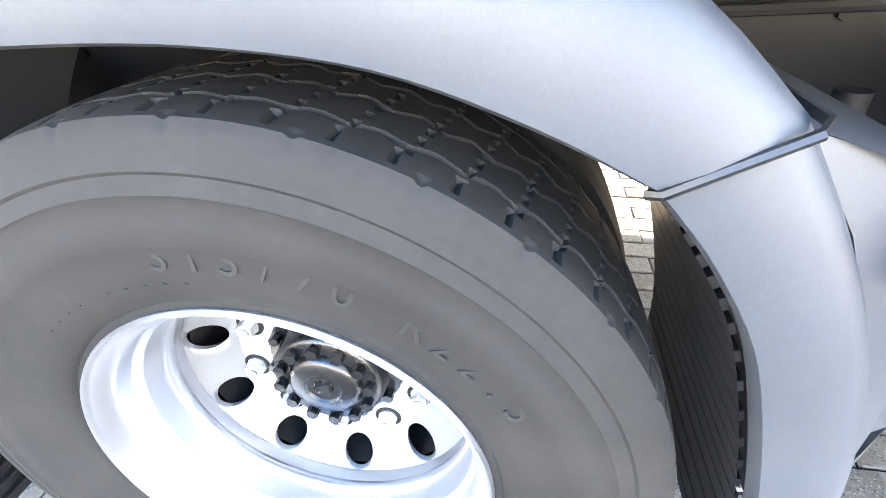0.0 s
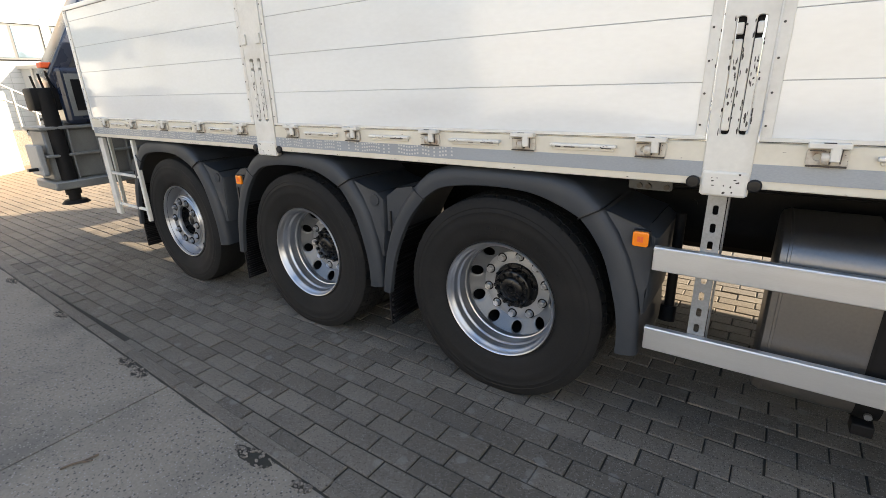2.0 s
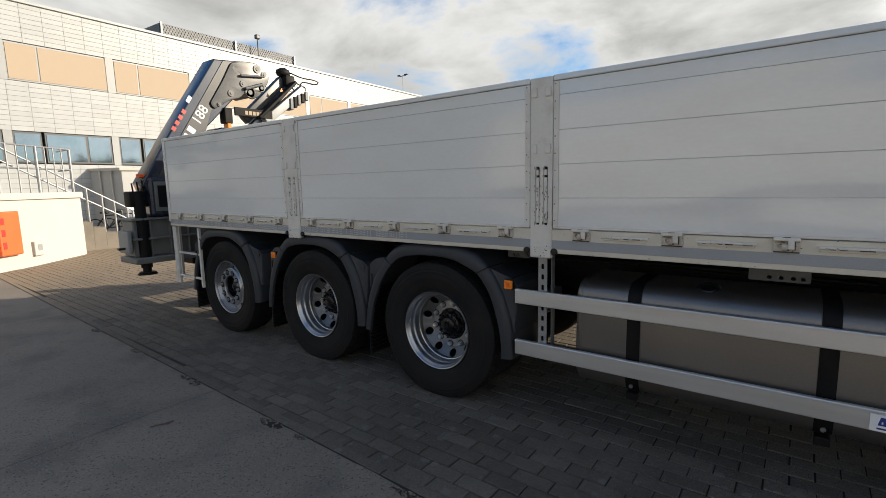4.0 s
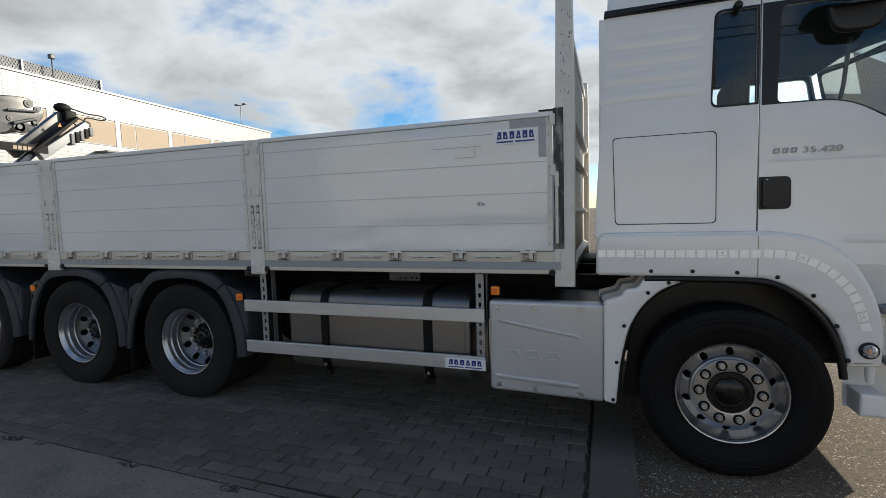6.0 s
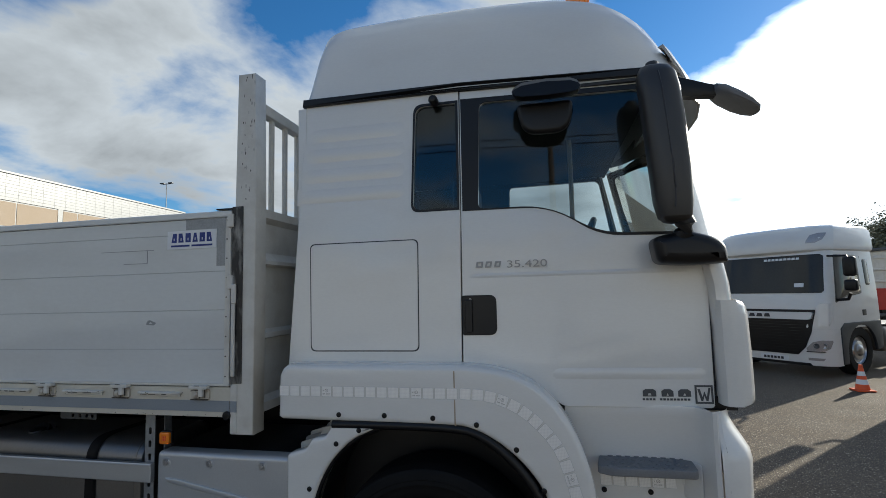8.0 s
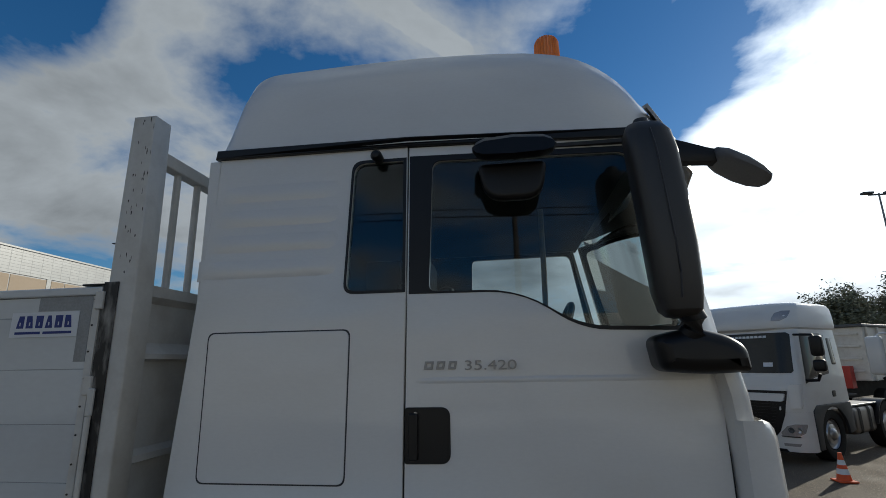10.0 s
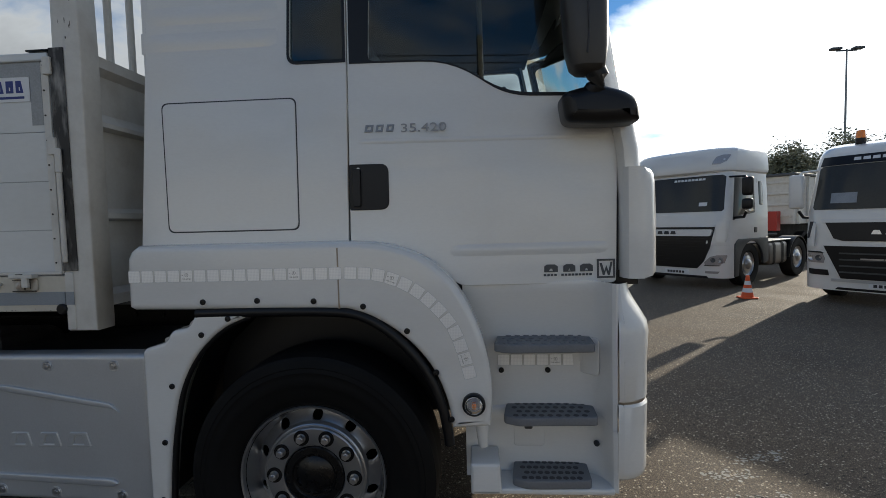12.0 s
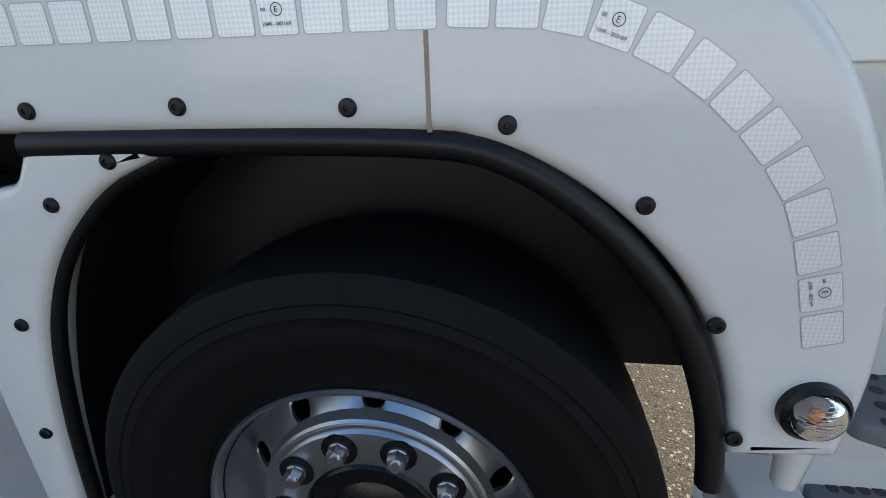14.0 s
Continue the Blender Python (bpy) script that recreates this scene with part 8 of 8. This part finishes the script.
def tree(x, y, h, spread, seed):
    rnd = random.Random(seed)
    t = thing("tree", "leafy tree with a ragged crown behind the yard", "tree", pose(x, y, 0), "trees behind the yard")
    bm = bmesh.new()
    rod(bm, (0, 0, 0), (0.1, 0, h * 0.5), 0.28, 0.16, seg=10)
    tips = []
    for k in range(26):
        a = k * 2.4 + rnd.uniform(-0.3, 0.3)
        u = rnd.uniform(0.05, 1.0)
        r = spread * math.sin(math.pi * (0.15 + 0.80 * u)) * rnd.uniform(0.55, 0.95)
        tip = Vector((r * math.cos(a), r * math.sin(a), h * (0.34 + 0.58 * u)))
        rod(bm, (0.05, 0, h * (0.22 + 0.28 * u)), tip, 0.08, 0.02, seg=6)
        tips.append(tip)
    part("trunk", bm, BARK, t, "brown trunk and limbs", True)
    vs, fs = [], []
    for tip in tips:
        for _ in range(5):
            c = tip + Vector((rnd.gauss(0, 0.42), rnd.gauss(0, 0.42), rnd.gauss(0, 0.36)))
            s = rnd.uniform(0.40, 0.75)
            for _ in range(150):
                p = c + Vector((rnd.gauss(0, s * 0.5), rnd.gauss(0, s * 0.5), rnd.gauss(0, s * 0.42)))
                d1 = Vector((rnd.uniform(-1, 1), rnd.uniform(-1, 1), rnd.uniform(-1, 1))).normalized()
                d2 = d1.orthogonal().normalized()
                w = rnd.uniform(0.055, 0.115)
                k = len(vs)
                vs += [p - d1 * w, p + d2 * w * 0.55, p + d1 * w, p - d2 * w * 0.55]
                fs.append((k, k + 1, k + 2, k + 3))
    me = bpy.data.meshes.new("crown")
    me.from_pydata(vs, [], fs)
    me.materials.append(LEAF)
    o = new("crown", me)
    o.parent, o["label"], o["kind"] = t, "crown of small dark green leaves", "stuff"


tree(22.6, 26.6, 5.05, 1.45, 1)
tree(25.2, 26.0, 5.3, 0.95, 2)
tree(28.9, 27.0, 5.4, 1.7, 3)
tree(33.5, 26.5, 5.7, 2.0, 4)
tree(37.5, 27.0, 5.9, 2.1, 5)

# a wooden pole with overhead cables behind the walk: its image shows in the cab's side windows
pole = thing("utility_pole", "weathered wooden pole carrying two overhead cables", "utility pole", pose(6.75, -14.0, 0))
bm = bmesh.new()
rod(bm, (0, 0, 0), (0, 0, 8.9), 0.14, 0.09, seg=14)
part("pole", bm, BARK, pole, "weathered round timber", True)
part("cross_arm", B(-0.05, 0.05, -0.6, 0.6, 8.35, 8.45, 0.01), BARK, pole)
for y, z in ((-0.5, 8.42), (0.5, 7.75)):
    bm = bmesh.new()
    tube(bm, [(x, y, z + 0.0009 * x * x) for x in np.linspace(-36, 36, 25)], 0.018, 6)
    part("cable", bm, BLACK, pole, "black overhead cable", True)

# plain unseen wall added to close the yard behind and bounce sunlight onto the truck
tagged(link("wall_south", B(-45, 60, -30.4, -30, 0, 7.0), PALEWALL), "added plain pale wall closing the yard and bouncing fill light", "wall", kind="structure")

# ---- paving stones, kerb and drain ----
kerb_m = None
joint = bmesh.new()
rnd = random.Random(3)
row = [(x, border(x) - 0.100, rnd.uniform(0.003, 0.011)) for x in np.linspace(-12, 3.38, 160)]
loft(joint, [[(x, y - w, 0.0128) for x, y, w in row], [(x, y + w * 0.6, 0.0128) for x, y, w in row]])
part("open_joint", joint, JOINT, paving, "dark crumbling joint between slab and edging")
for k in range(-18, 6):
    a = k * 0.62 - 0.3
    if a + 0.61 > 3.42:
        break
    bm = B(0.0, 0.612, -0.072, 0.0, -0.03, 0.016, 0.006, 1) if kerb_m is None else None
    m = Matrix.Translation((a, border(a) - 0.025, 0)) @ Matrix.Rotation(math.atan(-0.032), 4, "Z")
    if kerb_m is None:
        o = part("kerb_stone", bm, PAVER, paving, "narrow concrete edging stone", False, m)
        kerb_m = o.data
    else:
        o = new("kerb_stone", kerb_m)
        o.matrix_basis, o.parent = m, paving
part("drain_channel", B(3.44, 3.72, -9, 16, -0.03, -0.004, 0.006, 1), PAVER, paving, "dark concrete drain strip between paving and asphalt")

# worn white paint on the asphalt
rnd = random.Random(5)
bm = bmesh.new()
for (xa, ya), (xb, yb), w in (((6.10, 0.74), (6.62, 0.80), 0.05), ((6.25, 0.98), (6.55, 1.02), 0.05), ((6.5, 1.18), (6.85, 1.28), 0.06), ((6.45, 0.70), (6.75, 0.72), 0.04)):
    for _ in range(70):
        f = rnd.random()
        x, y, r = xa + (xb - xa) * f + rnd.gauss(0, w * 0.4), ya + (yb - ya) * f + rnd.gauss(0, w * 0.5), rnd.uniform(0.004, 0.016)
        bm.faces.new([bm.verts.new((x + r * rnd.uniform(0.5, 1.3) * math.cos(a), y + r * rnd.uniform(0.4, 1.0) * math.sin(a), -0.0235)) for a in np.linspace(0, 2 * math.pi, 7, endpoint=False)])
mark = tagged(link("road_marking", bm, WHITELINE), "worn remains of white paint on the asphalt", "road marking", kind="structure")

# crumbled spots along the edge of the slabs: broken-out hollows with loose pebbles
rnd = random.Random(8)
for cx, half, deep in ((-2.05, 0.10, 0.05), (-1.86, 0.07, 0.06), (-0.72, 0.12, 0.07), (-0.40, 0.06, 0.04), (0.55, 0.10, 0.05), (1.42, 0.08, 0.06), (2.30, 0.12, 0.05), (-3.2, 0.10, 0.05), (-4.4, 0.12, 0.06)):
    bm = bmesh.new()
    n = 26
    rim_pts = []
    for i in range(n):
        a = 2 * math.pi * i / n
        q = rnd.uniform(0.72, 1.1)
        x, y = cx + half * q * math.cos(a), border(cx) - 0.105 - deep * 0.5 + deep * 0.62 * q * math.sin(a)
        rim_pts.append((x, min(y, border(x) - 0.102)))
    bm.faces.new([bm.verts.new((x, y, 0.0132)) for x, y in rim_pts])
    part("broken_edge", bm, JOINT, slab, "dark broken-out hollow in the slab's edge")
    bm = bmesh.new()
    for _ in range(46):
        a, q = rnd.uniform(0, 2 * math.pi), math.sqrt(rnd.random())
        x, y, rad = cx + half * q * math.cos(a), border(cx) - 0.105 - deep * 0.5 + deep * 0.6 * q * math.sin(a), rnd.uniform(0.004, 0.011)
        bmesh.ops.create_icosphere(bm, subdivisions=1, radius=rad, matrix=Matrix.Translation((x, y, 0.0135 + rad * 0.15)) @ Matrix.Diagonal((1, rnd.uniform(0.6, 1), 0.5, 1)))
    o = part("loose_pebbles", bm, PEBBLE, slab, "small loose pebbles in the broken edge", True)
    o["kind"] = "stuff"

# a dry twig on the slab
twig = thing("twig", "dry brown twig lying on the concrete slab", "twig", pose(-1.33, -1.40, 0.016, 0, 0, 65))
bm = bmesh.new()
tube(bm, [(-0.07, 0.0, 0.002), (-0.03, 0.006, 0.004), (0.01, 0.002, 0.003), (0.07, 0.012, 0.006)], 0.0045, 8)
part("stem", bm, BARK, twig, "", True)
bm = bmesh.new()
tube(bm, [(0.005, 0.002, 0.003), (0.03, -0.012, 0.006), (0.05, -0.016, 0.004)], 0.003, 6)
part("side_shoot", bm, BARK, twig, "", True)

PL, PW, GAP = 0.226, 0.1125, 0.007
rnd = random.Random(11)
stone = bmesh.new()
box(stone, GAP / 2, PL - GAP / 2, GAP / 2, PW - GAP / 2, -0.03, 0.012)
top = [e for e in stone.edges if all(v.co.z > 0 for v in e.verts)]
bmesh.ops.bevel(stone, geom=top, offset=0.004, segments=1, affect="EDGES")
stone_me = bpy.data.meshes.new("paving_stone")
stone.to_mesh(stone_me)
stone.free()
stone_me.materials.append(PAVER)
sv = np.array([v.co[:] for v in stone_me.vertices])
sf = [tuple(p.vertices) for p in stone_me.polygons]
allv, allf, base, near = [], [], 0, 0
y0 = -0.995
for j in range(78):
    for i in range(-76, 17):
        x = 0.023 + i * PL + (PL / 2 if j % 2 else 0) + rnd.uniform(-0.002, 0.002)
        y = y0 + j * PW - 0.032 * x * 0.35
        if x > 3.36 or y < border(x) - 0.098:
            continue
        cut = min(1.0, (3.42 - x) / PL)         # the last stone of a course is cut to fit
        dz, tx, ty = rnd.uniform(-0.0025, 0.0015), rnd.uniform(-0.5, 0.5), rnd.uniform(-0.8, 0.8)
        m = pose(x, y, dz, ty, tx, math.degrees(math.atan(-0.0112)))
        if -2.3 < x < 1.6 and y < 0.5 and near < 298:
            near += 1
            o = new("paving_stone", stone_me)
            o.matrix_basis, o.parent = m, paving
        else:
            mm = np.array(m)
            allv.append((sv * (cut, 1, 1)) @ mm[:3, :3].T + mm[:3, 3])
            allf += [tuple(base + k for k in f) for f in sf]
            base += len(sv)
me = bpy.data.meshes.new("paving_stones")
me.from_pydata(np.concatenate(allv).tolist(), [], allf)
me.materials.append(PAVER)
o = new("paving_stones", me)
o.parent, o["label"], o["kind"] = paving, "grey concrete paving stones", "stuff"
